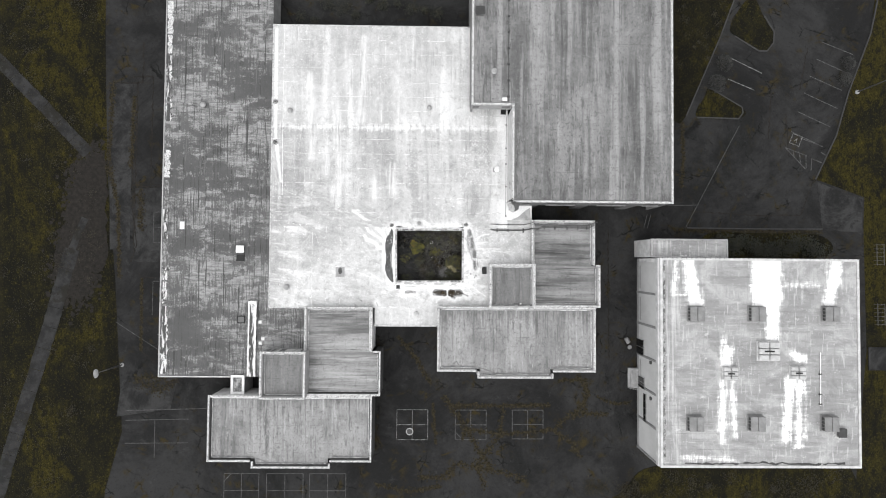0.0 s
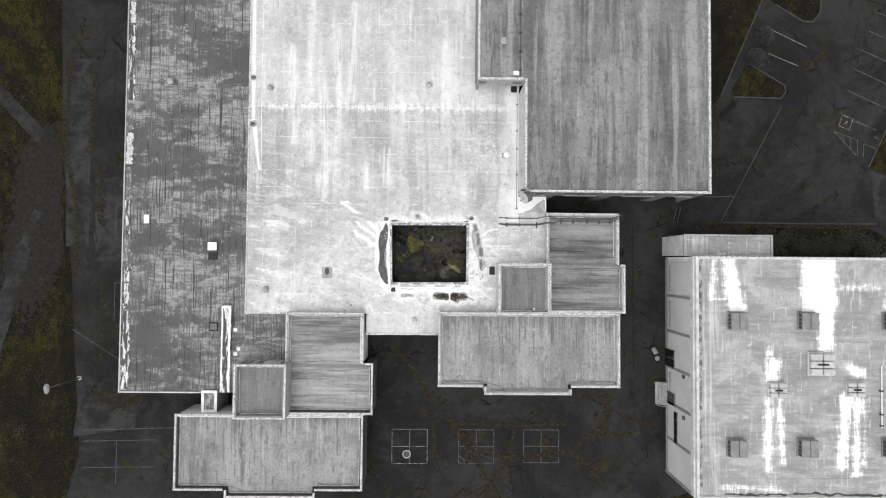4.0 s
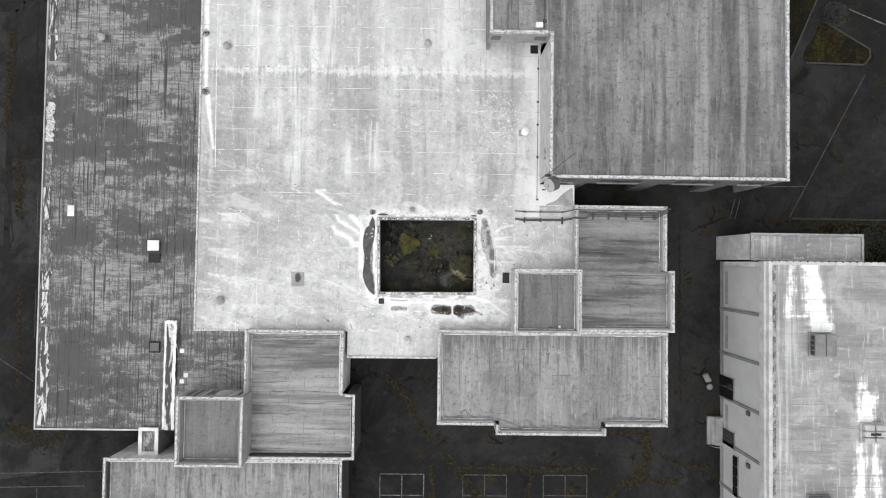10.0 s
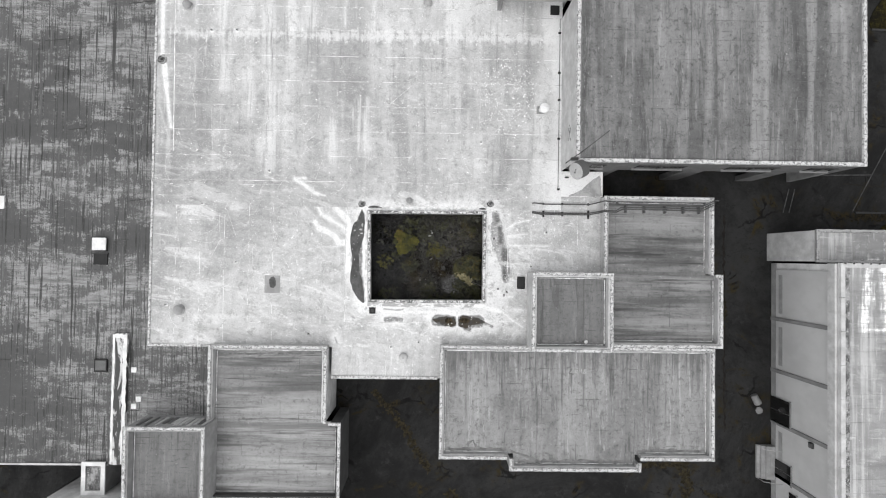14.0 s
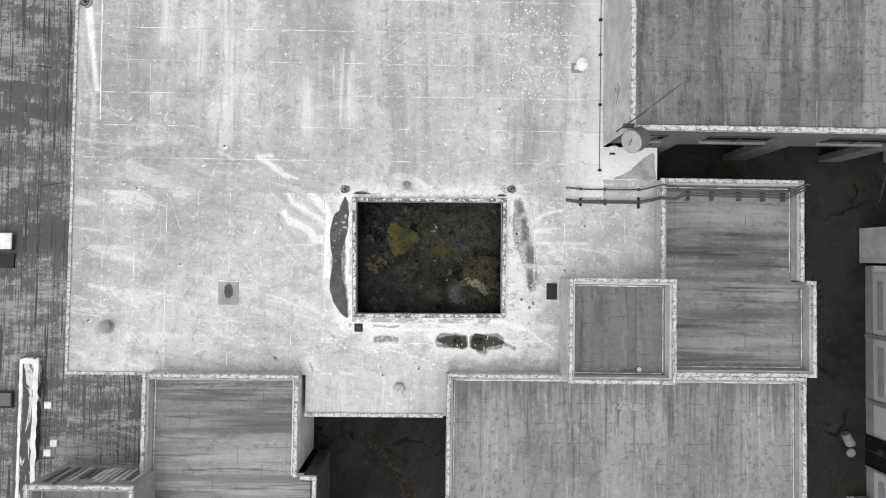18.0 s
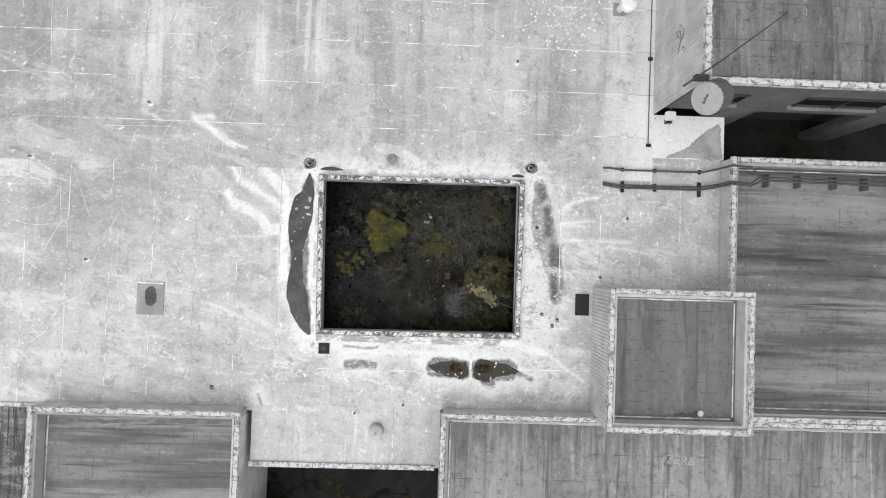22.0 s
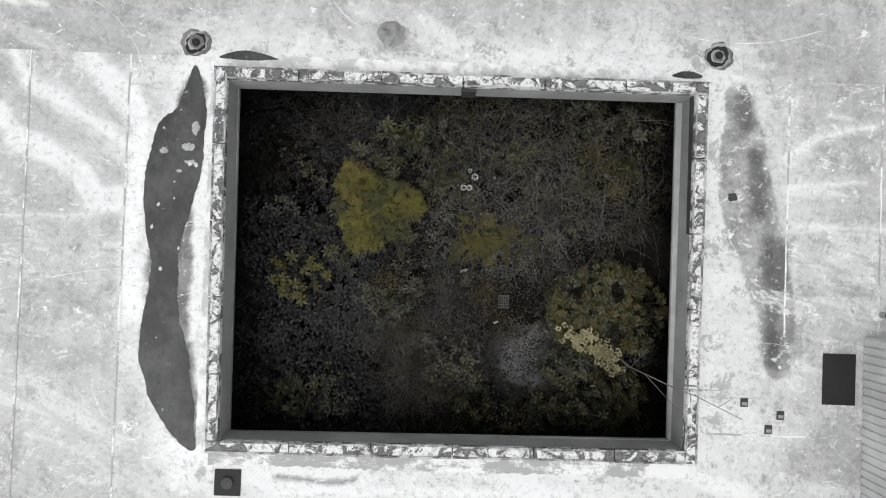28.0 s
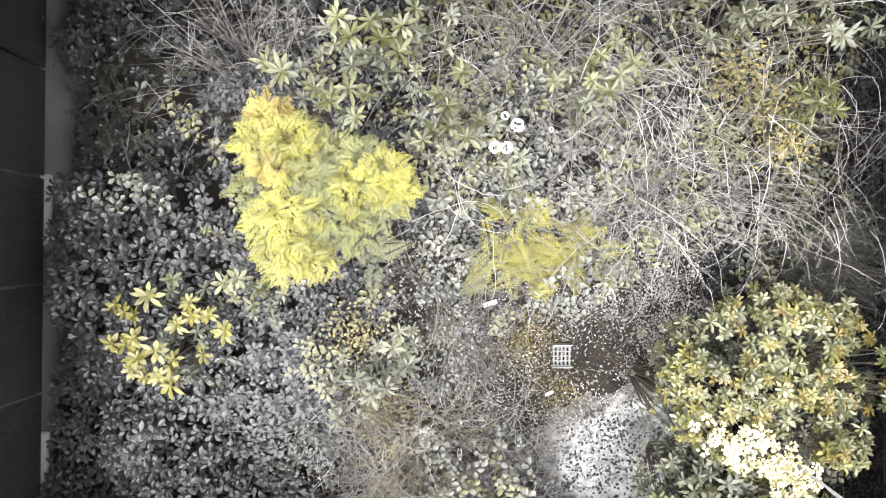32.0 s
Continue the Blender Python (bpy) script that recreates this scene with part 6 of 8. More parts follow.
for y0, y1, z0, z1 in ((-13.0, -10.9, 0.0, 2.3), (-17.4, -15.9, 0.3, 2.4), (-21.6, -17.9, 2.2, 3.0)):
    d = thing("door_1", (26.9, (y0 + y1) / 2, z0), "dark double door in the pale hall wall", "door", kind="structure") if z0 < 1 else thing("window_2", (26.9, (y0 + y1) / 2, z0), "dark strip window in the pale hall wall", "window", kind="structure")
    n2 = 2 if z0 < 1 else 4
    for k in range(n2):
        part("leaf" if z0 < 1 else "pane", box(26.86, y0 + (y1 - y0) * k / n2 + 0.03, z0, 26.92, y0 + (y1 - y0) * (k + 1) / n2 - 0.03, z1), "glass", d)
    part("frame", box(26.84, y0 - 0.08, z1, 26.93, y1 + 0.08, z1 + 0.1), "wall_grey", d)
    if z0 < 1:
        part("door_handle", tube([(26.83, (y0 + y1) / 2 + 0.12, z0 + 0.95), (26.83, (y0 + y1) / 2 + 0.12, z0 + 1.2)], 0.015), "galvanised", d)
for y in (-13.4, -18.0):
    t = thing("wall_box", (26.85, y, 4.6), "small dark box fixed high on the hall wall", "wall box")
    part("body", box(26.75, y - 0.2, 4.4, 26.93, y + 0.2, 4.8, 0.02), "dark_metal", t)
    part("lid", box(26.72, y - 0.16, 4.44, 26.75, y + 0.16, 4.76), "unit_grey", t)
t = thing("steps", (26.2, -16.5, 0), "short concrete steps with a rail at the hall door", "steps")
for k in range(3):
    part("step", box(25.6 + 0.3 * k, -17.7, 0.0, 25.9 + 0.3 * k, -15.0, 0.17 * (k + 1), 0.01), "concrete", t)
part("landing", box(26.5, -17.7, 0.0, 26.9, -15.0, 0.55, 0.01), "concrete", t)
for y in (-17.65, -15.05):
    part("rail", tube([(25.6, y, 0.2), (25.65, y, 1.0), (26.6, y, 1.5), (26.85, y, 1.5)], 0.025), "galvanised", t)
# studs along the hall's and annex's north edges
for k in range(42):
    part("edge_clip", box(27.2 + 0.6 * k, 0.06, ZH + 0.05, 27.28 + 0.6 * k, 0.16, ZH + 0.12), "dark_metal", hall)

# ---- yard: markings, kerbs, beds, lamps, fences ----
def line(parent, a, b, w=0.1, mat="line_paint", z=0.004):
    part("line", bar(a, b, w, z, z + 0.003), mat, parent)


for i, (x0, y0, x1, y1) in enumerate(((-6.15, -24.97, -1.91, -20.9), (1.87, -24.92, 6.1, -20.92), (9.68, -24.8, 13.92, -20.89), (-29.5, -34.2, -24.8, -29.6), (-23.75, -34.2, -18.8, -29.6), (-17.93, -34.2, -13.0, -29.6))):
    t = thing("game_court", ((x0 + x1) / 2, (y0 + y1) / 2, 0), "worn white four-square court painted on the asphalt", "court marking", "painted courts")
    xm, ym = (x0 + x1) / 2, (y0 + y1) / 2
    for a, b in (((x0, y0), (x1, y0)), ((x0, y1), (x1, y1)), ((x0, y0), (x0, y1)), ((x1, y0), (x1, y1)), ((xm, y0), (xm, y1)), ((x0, ym), (x1, ym))):
        line(t, a, b, 0.09, "line_paint" if i else "line_paint_bright")
    if i == 1:
        line(t, (x0, y0 + 1.0), (x0 + 1.0, y0))
    if i == 3:
        line(t, (x0, y1 - 1.0), (x0 + 1.0, y1))
t = thing("manhole_cover", (-4.39, -23.87, 0), "round pale-rimmed manhole cover in the asphalt", "manhole")
part("rim", turned([(0.50, 0.005), (0.49, 0.03), (0.40, 0.03)], (-4.39, -23.87, 0), 28), "vent_grey", t)
part("cover", turned([(0.39, 0.01), (0.38, 0.03), (0.1, 0.035)], (-4.39, -23.87, 0), 24), "dark_metal", t)
t = thing("parking_bay", (46, 22, 0), "faded white parking bay lines on the asphalt", "parking lines", "parking markings")
for a, b in (((53.28, 30.84), (57.69, 29.12)), ((52.45, 28.41), (56.85, 26.45)), ((51.45, 25.98), (56.0, 24.0)), ((50.62, 23.56), (55.4, 21.4)), ((49.7, 20.9), (54.3, 18.8)), ((48.72, 18.1), (52.7, 16.2)), ((52.9, 15.2), (53.6, 14.8))):
    line(t, a, b, 0.11)
for a, b in (((40.24, 28.4), (44.63, 26.29)), ((39.82, 25.42), (43.57, 23.87))):
    line(t, a, b, 0.12, "line_paint_bright")
for a, b in (((47.9, 15.8), (50.7, 12.8)), ((47.9, 15.8), (50.9, 14.7)), ((49.0, 15.4), (49.1, 14.5)), ((49.9, 15.0), (50.0, 13.6)), ((50.8, 14.8), (50.8, 12.9)), ((51.6, 14.3), (51.5, 12.6)), ((51.6, 14.3), (53.1, 13.7)), ((50.0, 17.2), (53.2, 16.0))):
    line(t, a, b, 0.1)
t = thing("disabled_bay_sign", (49.2, 16.9, 0), "square painted access sign on the asphalt", "road marking")
for a, b in (((48.5, 16.5), (49.0, 17.8)), ((49.0, 17.8), (50.3, 17.3)), ((50.3, 17.3), (49.8, 16.0)), ((49.8, 16.0), (48.5, 16.5)), ((49.1, 16.7), (49.6, 17.1)), ((49.6, 17.1), (49.4, 16.5))):
    line(t, a, b, 0.1, "line_paint_bright")
t = thing("yard_lines", (33, 10, 0), "long faded lines crossing the asphalt yard", "road marking")
for a, b in (((33.8, 4.5), (41.4, 18.8)), ((27.9, 4.3), (28.4, 6.3)), ((28.4, 4.3), (28.9, 6.3)), ((31.2, 7.5), (35.5, 7.6)), ((-44.6, -9.2), (-37.1, -14.0)), ((-39.8, 5.9), (-38.0, 5.9)), ((-39.8, 5.9), (-39.8, 1.7)), ((-39.8, 3.8), (-38.0, 3.8)), ((-39.8, 1.7), (-38.0, 1.7)),
             ((-39.7, -3.6), (-38.0, -3.6)), ((-39.7, -3.6), (-39.7, -8.2)), ((-43.0, -22.5), (-34.5, -22.3)), ((-43.0, -25.6), (-34.5, -25.5)), ((-39.0, -22.5), (-39.0, -27.5)), ((-43.0, -21.2), (-30.5, -20.8))):
    line(t, a, b, 0.08)
# worn lighter bays of asphalt, and dark joints
for i, pts in enumerate(([(-45.7, 0.7), (-43.0, 0.7), (-43.1, 23.6), (-46.3, 23.6)], [(-42.4, -1.0), (-37.3, -1), (-37.3, 9.2), (-42.4, 9.2)], [(-44.2, -22), (-37, -21), (-36, -16.6), (-43.6, -17)], [(52.4, 11), (58.8, 8.6), (58.6, 4), (53, 4.2)])):
    solid("asphalt_patch", slab(pts if sum(a[0] * b[1] - a[1] * b[0] for a, b in zip(pts, pts[1:] + pts[:1])) > 0 else pts[::-1], 0.0, 0.0025), "worn_asphalt", "lighter worn patch of asphalt", "asphalt", "asphalt patches")
bm = bmesh.new()
for i, pts in enumerate(([(-43.0, 24.6), (-40.3, 24.7)], [(-40.3, 24.6), (-40.3, 9.4)], [(-42.4, 24), (-42.4, 4), (-42.0, 1.5), (-42.8, -1.0)], [(-42.4, 9.4), (-37.2, 9.4)], [(-39.2, -3.1), (-41.3, -3.1), (-41.2, -8), (-41.0, -13.2), (-39.0, -14.8)], [(-41.7, 29.5), (-41.7, 23.8)], [(-46.4, 23.7), (-41.7, 23.8)], [(-43.0, 17.0), (-42.8, 9.9), (-42.4, 0.7)], [(-39.0, 9.7), (-42.7, 9.8)], [(33, 6.8), (44, 6.2), (50, 6.3)], [(50, 6.4), (51.8, 11.2)], [(33.4, 19.5), (33.2, 8)], [(46, 24), (45.5, 17)], [(48, 20.5), (48.4, 14.5)], [(51.2, 30), (50, 24)], [(22.9, 4), (23.0, -14)])):
    ribbon(pts, 0.16, 0.003, 0.003, 0.9, 0.3, i, bm)
solid("asphalt_joints", bm, "soil", "dark open joints and cracks in the asphalt", "crack", kind="stuff")
bm = bmesh.new()
core = bmesh.new()
for i, (pts, w) in enumerate((([(0.1, -18.8), (3.3, -23.4), (5.5, -27.0), (7.0, -29.1)], 0.8), ([(7.0, -29.1), (11.5, -30.1)], 0.7), ([(4.9, -28.6), (6.0, -31.4)], 0.7), ([(7.0, -29.1), (2.3, -28.1), (0.2, -30.1), (-3.0, -30.0)], 0.8), ([(2.8, -25.0), (3.3, -23.4), (8.0, -24.2), (15.4, -23.6)], 0.5), ([(8.0, -24.2), (5.5, -27.5), (4.9, -28.6)], 1.0), ([(15.4, -23.6), (17.5, -24.9), (19.1, -27.3)], 0.6), ([(15.4, -23.6), (17.5, -21.5), (19.6, -21.3), (22.8, -21.5)], 0.6), ([(19.6, -21.3), (19.9, -16.6)], 0.6), ([(1.2, -20.3), (8.0, -20.3), (14.9, -20.2)], 0.45), ([(15.9, -16.9), (19.9, -16.6)], 0.4), ([(8.5, -20.5), (8.0, -24.2)], 0.5), ([(-42.0, -16.8), (-37.6, -16.7)], 0.9), ([(-41.2, -3.3), (-41.1, -13.2)], 0.3), ([(-43.1, 12), (-42.8, 22)], 0.5), ([(-1.2, -20), (-0.8, -25.5)], 0.2),
                              ([(-6, -11), (-3.5, -14), (-1.5, -17.5)], 0.5), ([(18.6, -16), (20.3, -18.5), (18, -22)], 0.5), ([(33.3, 19.4), (33.5, 15), (33.2, 10)], 0.5), ([(34, 4.0), (44, 3.9), (53, 4.0)], 0.5), ([(-45.8, 24), (-46, 18), (-46.2, 11)], 0.6), ([(-44.3, -3), (-44.6, 6), (-45.9, 12)], 0.5), ([(-41.5, -17), (-38.5, -18.5), (-36, -17.0)], 1.6), ([(-41.5, 3.5), (-41.6, 9)], 0.8),
                              ([(21.3, -19), (24, -20), (26, -19.8)], 0.4), ([(-9, -31), (-4, -32), (0, -31.2)], 0.5), ([(22.8, -3.2), (22.9, -5.0)], 0.6))):
    ribbon(pts, w * 0.35, 0.003, 0.004, 0.8, 0.25, i + 30, core)
    for (ax, ay), (bx, by) in zip(pts, pts[1:]):
        for k in range(int(math.hypot(bx - ax, by - ay) * 34)):
            f, q = rs.random(), rs.gauss(0, w * 0.35)
            x, y, s = ax + (bx - ax) * f + q, ay + (by - ay) * f + rs.gauss(0, w * 0.35), rs.uniform(0.03, 0.18)
            bm.faces.new([bm.verts.new((x + s * rs.uniform(0.4, 1.2) * math.cos(b), y + s * rs.uniform(0.4, 1.2) * math.sin(b), 0.012 + 0.02 * rs.random())) for b in (0, 1, 2.1, 3.1, 4.2, 5.2)])
solid("crack_cores", core, "soil", "dark wet earth in wide asphalt cracks", "crack", kind="stuff")
solid("moss_growth", bm, "moss", "brown moss and weeds growing in asphalt cracks", "moss", kind="stuff")


def bed(name, pts, label, z=0.06):
    solid(name, blob(pts, 0.0, z, 0.05, 6, len(pts)), "grass", label, "grass bed", kind="structure")


bed("grass_bed_1", [(29.0, 60), (29.2, 21), (31.9, 19.7), (33.8, 20.0), (38.6, 31), (42.6, 42), (45, 58)], "yellowed grass strip beside the gymnasium")
bed("grass_bed_2", [(35.4, 20.0), (41.4, 19.9), (41.9, 21.3), (37.4, 23.9), (36.6, 23.0)], "small triangular grass bed inside a kerb")
bed("grass_bed_3", [(40.3, 33.2), (40.9, 31.6), (44.3, 29.6), (45.9, 30.0), (46.4, 31.8), (45.0, 34.2), (43.2, 37.2)], "rounded grass island inside a kerb")
bed("grass_bed_4", [(36.8, 0.4), (52.9, 0.5), (53.0, 3.4), (45, 3.7), (36.9, 3.6)], "planted strip with dark shrubs beside the hall")
bed("grass_bed_5", [(-60, -60), (56, -60), (57, -29.5), (48, -28.4), (37, -28.0), (28, -28.8), (23, -33.0), (8, -36.5), (-6, -36), (-20, -36.5), (-40, -36)], "rough grass at the end of the yard")
for i, pts in enumerate(([(52.1, 11.4), (55.1, 17.6), (56.9, 23.7), (60.2, 32.2), (63, 45)], [(35.4, 19.9), (41.3, 19.8), (41.9, 20.6), (41.8, 21.4), (37.4, 24.0)], [(40.8, 31.5), (44.2, 29.45), (45.4, 29.45), (46.3, 30.6), (46.4, 32.2), (45.0, 34.5)], [(34.0, 4.4), (44, 4.35), (53, 4.4)], [(33.9, 20.1), (38.7, 31.2), (42.8, 42)])):
    t = thing("kerb", (*pts[0], 0), "pale worn concrete kerb along the asphalt", "kerb", "kerbs", "structure")
    for a, b in zip(pts, pts[1:]):
        a, b = Vector(a), Vector(b)
        k = max(1, round((b - a).length / 2.4))
        for j in range(k):
            part("kerb_stone", bar(a + (b - a) * (j / k), a + (b - a) * ((j + 0.985) / k), 0.16, -0.1, 0.11), "kerb_grey", t)
# footpaths across the grass, and trampled dark mud beside them
hp_mud = bmesh.new()
for k in range(5200):
    f = rs.random()
    x, y = -47.8 - 2.6 * f + rs.gauss(0, 1.5), 13.0 - 18 * f + rs.gauss(0, 1.6)
    if x < -46.7:
        s = rs.uniform(0.1, 0.4)
        hp_mud.faces.new([hp_mud.verts.new((x + s * rs.uniform(0.4, 1.2) * math.cos(b), y + s * rs.uniform(0.4, 1.2) * math.sin(b), -0.09 + 0.02 * rs.random())) for b in (0, 1, 2.1, 3.1, 4.2, 5.2)])
solid("mud_bank", blob([(-53.5, -3.0), (-49.5, -1.0), (-46.5, -1.5), (-46.3, 6.0), (-46.7, 12.5), (-48.2, 14.0), (-50.6, 11.0), (-51.5, 6.0), (-52.6, 1.5)], -0.1, 0.03, 0.35, 8, 4), "soil", "dark wet mud between the grass and the asphalt", "mud", kind="structure")
solid("mud", hp_mud, "soil", "dark trampled mud beside the footpaths", "mud", kind="stuff")
for pts, w in (([(-66.0, 31.2), (-61.4, 26.5), (-55.2, 20.3), (-49.0, 13.9)], 1.7), ([(-50.9, 0.7), (-53.6, -10.0), (-58.5, -27.3), (-61.0, -36.0)], 2.0), ([(-49.2, 5.0), (-49.8, 3.5), (-50.9, 0.7)], 1.0)):
    t = thing("footpath", (*pts[0], -0.1), "cracked grey footpath of long slabs across the grass", "footpath", "footpaths", "structure")
    for a, b in zip(pts, pts[1:]):
        a, b = Vector(a), Vector(b)
        k = max(1, round((b - a).length / 3.0))
        for j in range(k):
            p, q = a + (b - a) * (j / k), a + (b - a) * ((j + 0.985) / k)
            part("paving_slab", ribbon([p, q], w * rs.uniform(0.96, 1.04), -0.1, 0.035 + rs.uniform(0, 0.012), 0.05, 0.6, int(100 * p.x + j)), "path_gravel", t)


def street_lamp(base, head, label, tall, mat="wall_grey"):
    t = thing("street_lamp", (*base, 0), label, "street lamp")
    part("pole", tube([(*base, -0.1), (*base, tall * 0.9), (base[0] + (head[0] - base[0]) * 0.3, base[1] + (head[1] - base[1]) * 0.3, tall)], (0.1, 0.06), sides=8), "dark_metal", t)
    part("arm", tube([(base[0] + (head[0] - base[0]) * 0.3, base[1] + (head[1] - base[1]) * 0.3, tall), (*head, tall)], 0.05, sides=6), "dark_metal", t)
    bm = turned([(0.18, -0.14), (0.42, -0.08), (0.45, 0.0), (0.3, 0.1), (0.08, 0.14)], (0, 0, 0), 16)
    bmesh.ops.scale(bm, vec=(0.75, 1.3, 1), verts=bm.verts)
    bmesh.ops.translate(bm, vec=(*head, tall), verts=bm.verts)
    part("lamp_head", bm, mat, t, "oval lamp head")
    part("foot", turned([(0.28, -0.1), (0.26, 0.1), (0.12, 0.15)], (*base, 0), 12), "concrete", t)


street_lamp((-43.6, -15.0), (-44.7, -15.4), "leaning street lamp with a pale oval head in the grass", 3.7)
street_lamp((58.2, 23.8), (62.5, 25.6), "tall dark street lamp beside the car park", 7.5, "dark_metal")
# racks and fence east of the hall
for y0 in (-0.6, -8.9):
    t = thing("bike_rack", (60.6, y0 + 1, 0), "pale tubular rack standing beside the fence", "rack", "bike racks")
    for x in (60.2, 61.2):
        part("rail", tube([(x, y0, 0.55), (x, y0 + 3.0, 0.55)], 0.04), "rail_grey", t)
    for k in range(6):
        part("bar", tube([(60.2, y0 + 0.1 + 0.55 * k, 0.0), (60.2, y0 + 0.1 + 0.55 * k, 0.55), (61.2, y0 + 0.1 + 0.55 * k, 0.55), (61.2, y0 + 0.1 + 0.55 * k, 0.0)], 0.025), "rail_grey", t)
solid("concrete_pad", box(59.3, -15.2, -0.1, 64, -12.0, 0.02, 0.01), "worn_asphalt", "grey concrete pad in the grass", "concrete pad")
t = thing("litter_bin", (25.6, -11.3, 0), "battered pale litter bin on its side", "litter bin")
part("body", tilted(turned([(0.26, -0.4), (0.3, 0.4), (0.26, 0.41)], (0, 0, 0), 14), Matrix.Translation((25.45, -11.2, 0.3)) @ Euler((radians(90), 0, 0.5)).to_matrix().to_4x4()), "wall_grey", t)
part("lid", turned([(0.3, 0), (0.28, 0.06), (0.1, 0.1)], (25.9, -12.2, 0.0), 14), "wall_grey", t)
# yard behind the main building
solid("concrete_yard", box(-22.8, 31.0, -0.1, 3.2, 50, 0.02), "asphalt", "dark cracked paving of the rear court", "paving", kind="structure")


# ---- plants ----
class Heap:
    """Leaves gathered into one mesh."""

    def __init__(self):
        self.v, self.f = [], []

    def leaf(self, base, way, up, length, width, fold=0.25, droop=0.2, full=False):
        way = way.normalized()
        side = way.cross(up)
        if side.length < 1e-4:
            side = way.orthogonal()
        side.normalize()
        up = side.cross(way).normalized()
        i = len(self.v)
        if not full:
            c = base + way * length * 0.5 - up * width * fold
            l = base + way * length * 0.5 + side * width * 0.5
            r = base + way * length * 0.5 - side * width * 0.5
            tip = base + way * length - up * length * droop
            self.v += [base, c, l, r, tip]
            self.f += [(i, i + 1, i + 2), (i + 1, i + 4, i + 2), (i, i + 3, i + 1), (i + 3, i + 4, i + 1)]
        else:
            self.v.append(base)
            for s, w in ((0.3, 0.62), (0.62, 1.0), (0.86, 0.55)):
                m = base + way * length * s - up * length * droop * s * s
                self.v += [m + side * width * 0.5 * w, m - up * width * fold * w, m - side * width * 0.5 * w]
            self.v.append(base + way * length - up * length * droop)
            self.f += [(i, i + 2, i + 1), (i, i + 3, i + 2)]
            for k in (1, 4):
                self.f += [(i + k, i + k + 1, i + k + 4, i + k + 3), (i + k + 1, i + k + 2, i + k + 5, i + k + 4)]
            self.f += [(i + 7, i + 8, i + 10), (i + 8, i + 9, i + 10)]

    def mesh(self, name, mat):
        me = bpy.data.meshes.new(name)
        me.from_pydata([tuple(v) for v in self.v], [], self.f)
        me.materials.append(MATS[mat])
        return me


def leaf_material(name, dark, mid, light, rough=0.45, grain=1.0, drift=1.6):
    """Leaves whose colour drifts from clump to clump and varies a little from leaf to leaf."""
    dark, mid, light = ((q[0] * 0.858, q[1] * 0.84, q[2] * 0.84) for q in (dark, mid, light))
    n = Nodes(name, rough, spec=0.35)
    one = n.random(True)
    clump = n.noise((drift, drift, drift), 3, 0.55, shift=(3, 8, 1))
    mixed = n.math("ADD", n.math("MULTIPLY", one, 0.45 * grain), n.math("MULTIPLY", n.ramp(clump, 0.30, 0.70), 1.0 - 0.45 * grain))
    c = n.mix(n.ramp(mixed, 0.08, 0.60), dark, mid)
    c = n.mix(n.ramp(mixed, 0.58, 1.0), c, light)
    vein = n.noise((30, 30, 30), 3, 0.6)
    c = n.mix(n.math("MULTIPLY", n.ramp(vein, 0.5, 0.8), 0.3), c, dark)
    n.color(c)
    return n.mat


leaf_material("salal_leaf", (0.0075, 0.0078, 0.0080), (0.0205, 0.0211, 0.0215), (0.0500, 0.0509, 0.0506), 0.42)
leaf_material("bramble_leaf", (0.0310, 0.0315, 0.0135), (0.0640, 0.0640, 0.0270), (0.1180, 0.1120, 0.0480), 0.4)
leaf_material("bramble_grey", (0.0260, 0.0265, 0.0215), (0.0560, 0.0570, 0.0450), (0.1000, 0.1010, 0.0780), 0.4)
leaf_material("rosette_leaf", (0.0220, 0.0232, 0.0078), (0.0430, 0.0448, 0.0152), (0.0760, 0.0778, 0.0300))
leaf_material("rosette_grey", (0.0260, 0.0275, 0.0185), (0.0500, 0.0525, 0.0340), (0.0880, 0.0915, 0.0570))
leaf_material("rosette_broad", (0.0260, 0.0270, 0.0105), (0.0540, 0.0560, 0.0215), (0.1020, 0.1040, 0.0480), 0.4)
leaf_material("rosette_yellow", (0.0480, 0.0440, 0.0095), (0.0900, 0.0830, 0.0190), (0.1400, 0.1300, 0.0400))
leaf_material("rosette_ochre", (0.0420, 0.0330, 0.0085), (0.0860, 0.0680, 0.0170), (0.1420, 0.1120, 0.0330))
leaf_material("blossom", (0.2600, 0.2350, 0.1250), (0.4500, 0.4150, 0.2500), (0.6600, 0.6250, 0.4500))
leaf_material("golden_spray", (0.0650, 0.0620, 0.0036), (0.1060, 0.1000, 0.0056), (0.1500, 0.1400, 0.0095), 0.43, 0.6, 3.0)
# greener, duller copy of the sprays for the bush's shaded lobes
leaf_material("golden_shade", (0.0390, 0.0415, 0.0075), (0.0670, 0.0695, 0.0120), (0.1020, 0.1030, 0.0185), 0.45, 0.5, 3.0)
leaf_material("golden_tip", (0.0950, 0.0720, 0.0090), (0.1450, 0.1130, 0.0140), (0.1950, 0.1600, 0.0260), 0.45, 0.6, 4.0)
leaf_material("fern_leaf", (0.0620, 0.0580, 0.0055), (0.1010, 0.0930, 0.0080), (0.1440, 0.1310, 0.0140), 0.45, 0.5, 2.5)
leaf_material("fern_green", (0.0340, 0.0370, 0.0120), (0.0560, 0.0600, 0.0190), (0.0840, 0.0870, 0.0300), 0.45, 0.5, 2.5)
leaf_material("fern_brown", (0.0110, 0.0105, 0.0045), (0.0240, 0.0225, 0.0090), (0.0430, 0.0395, 0.0165), 0.54)
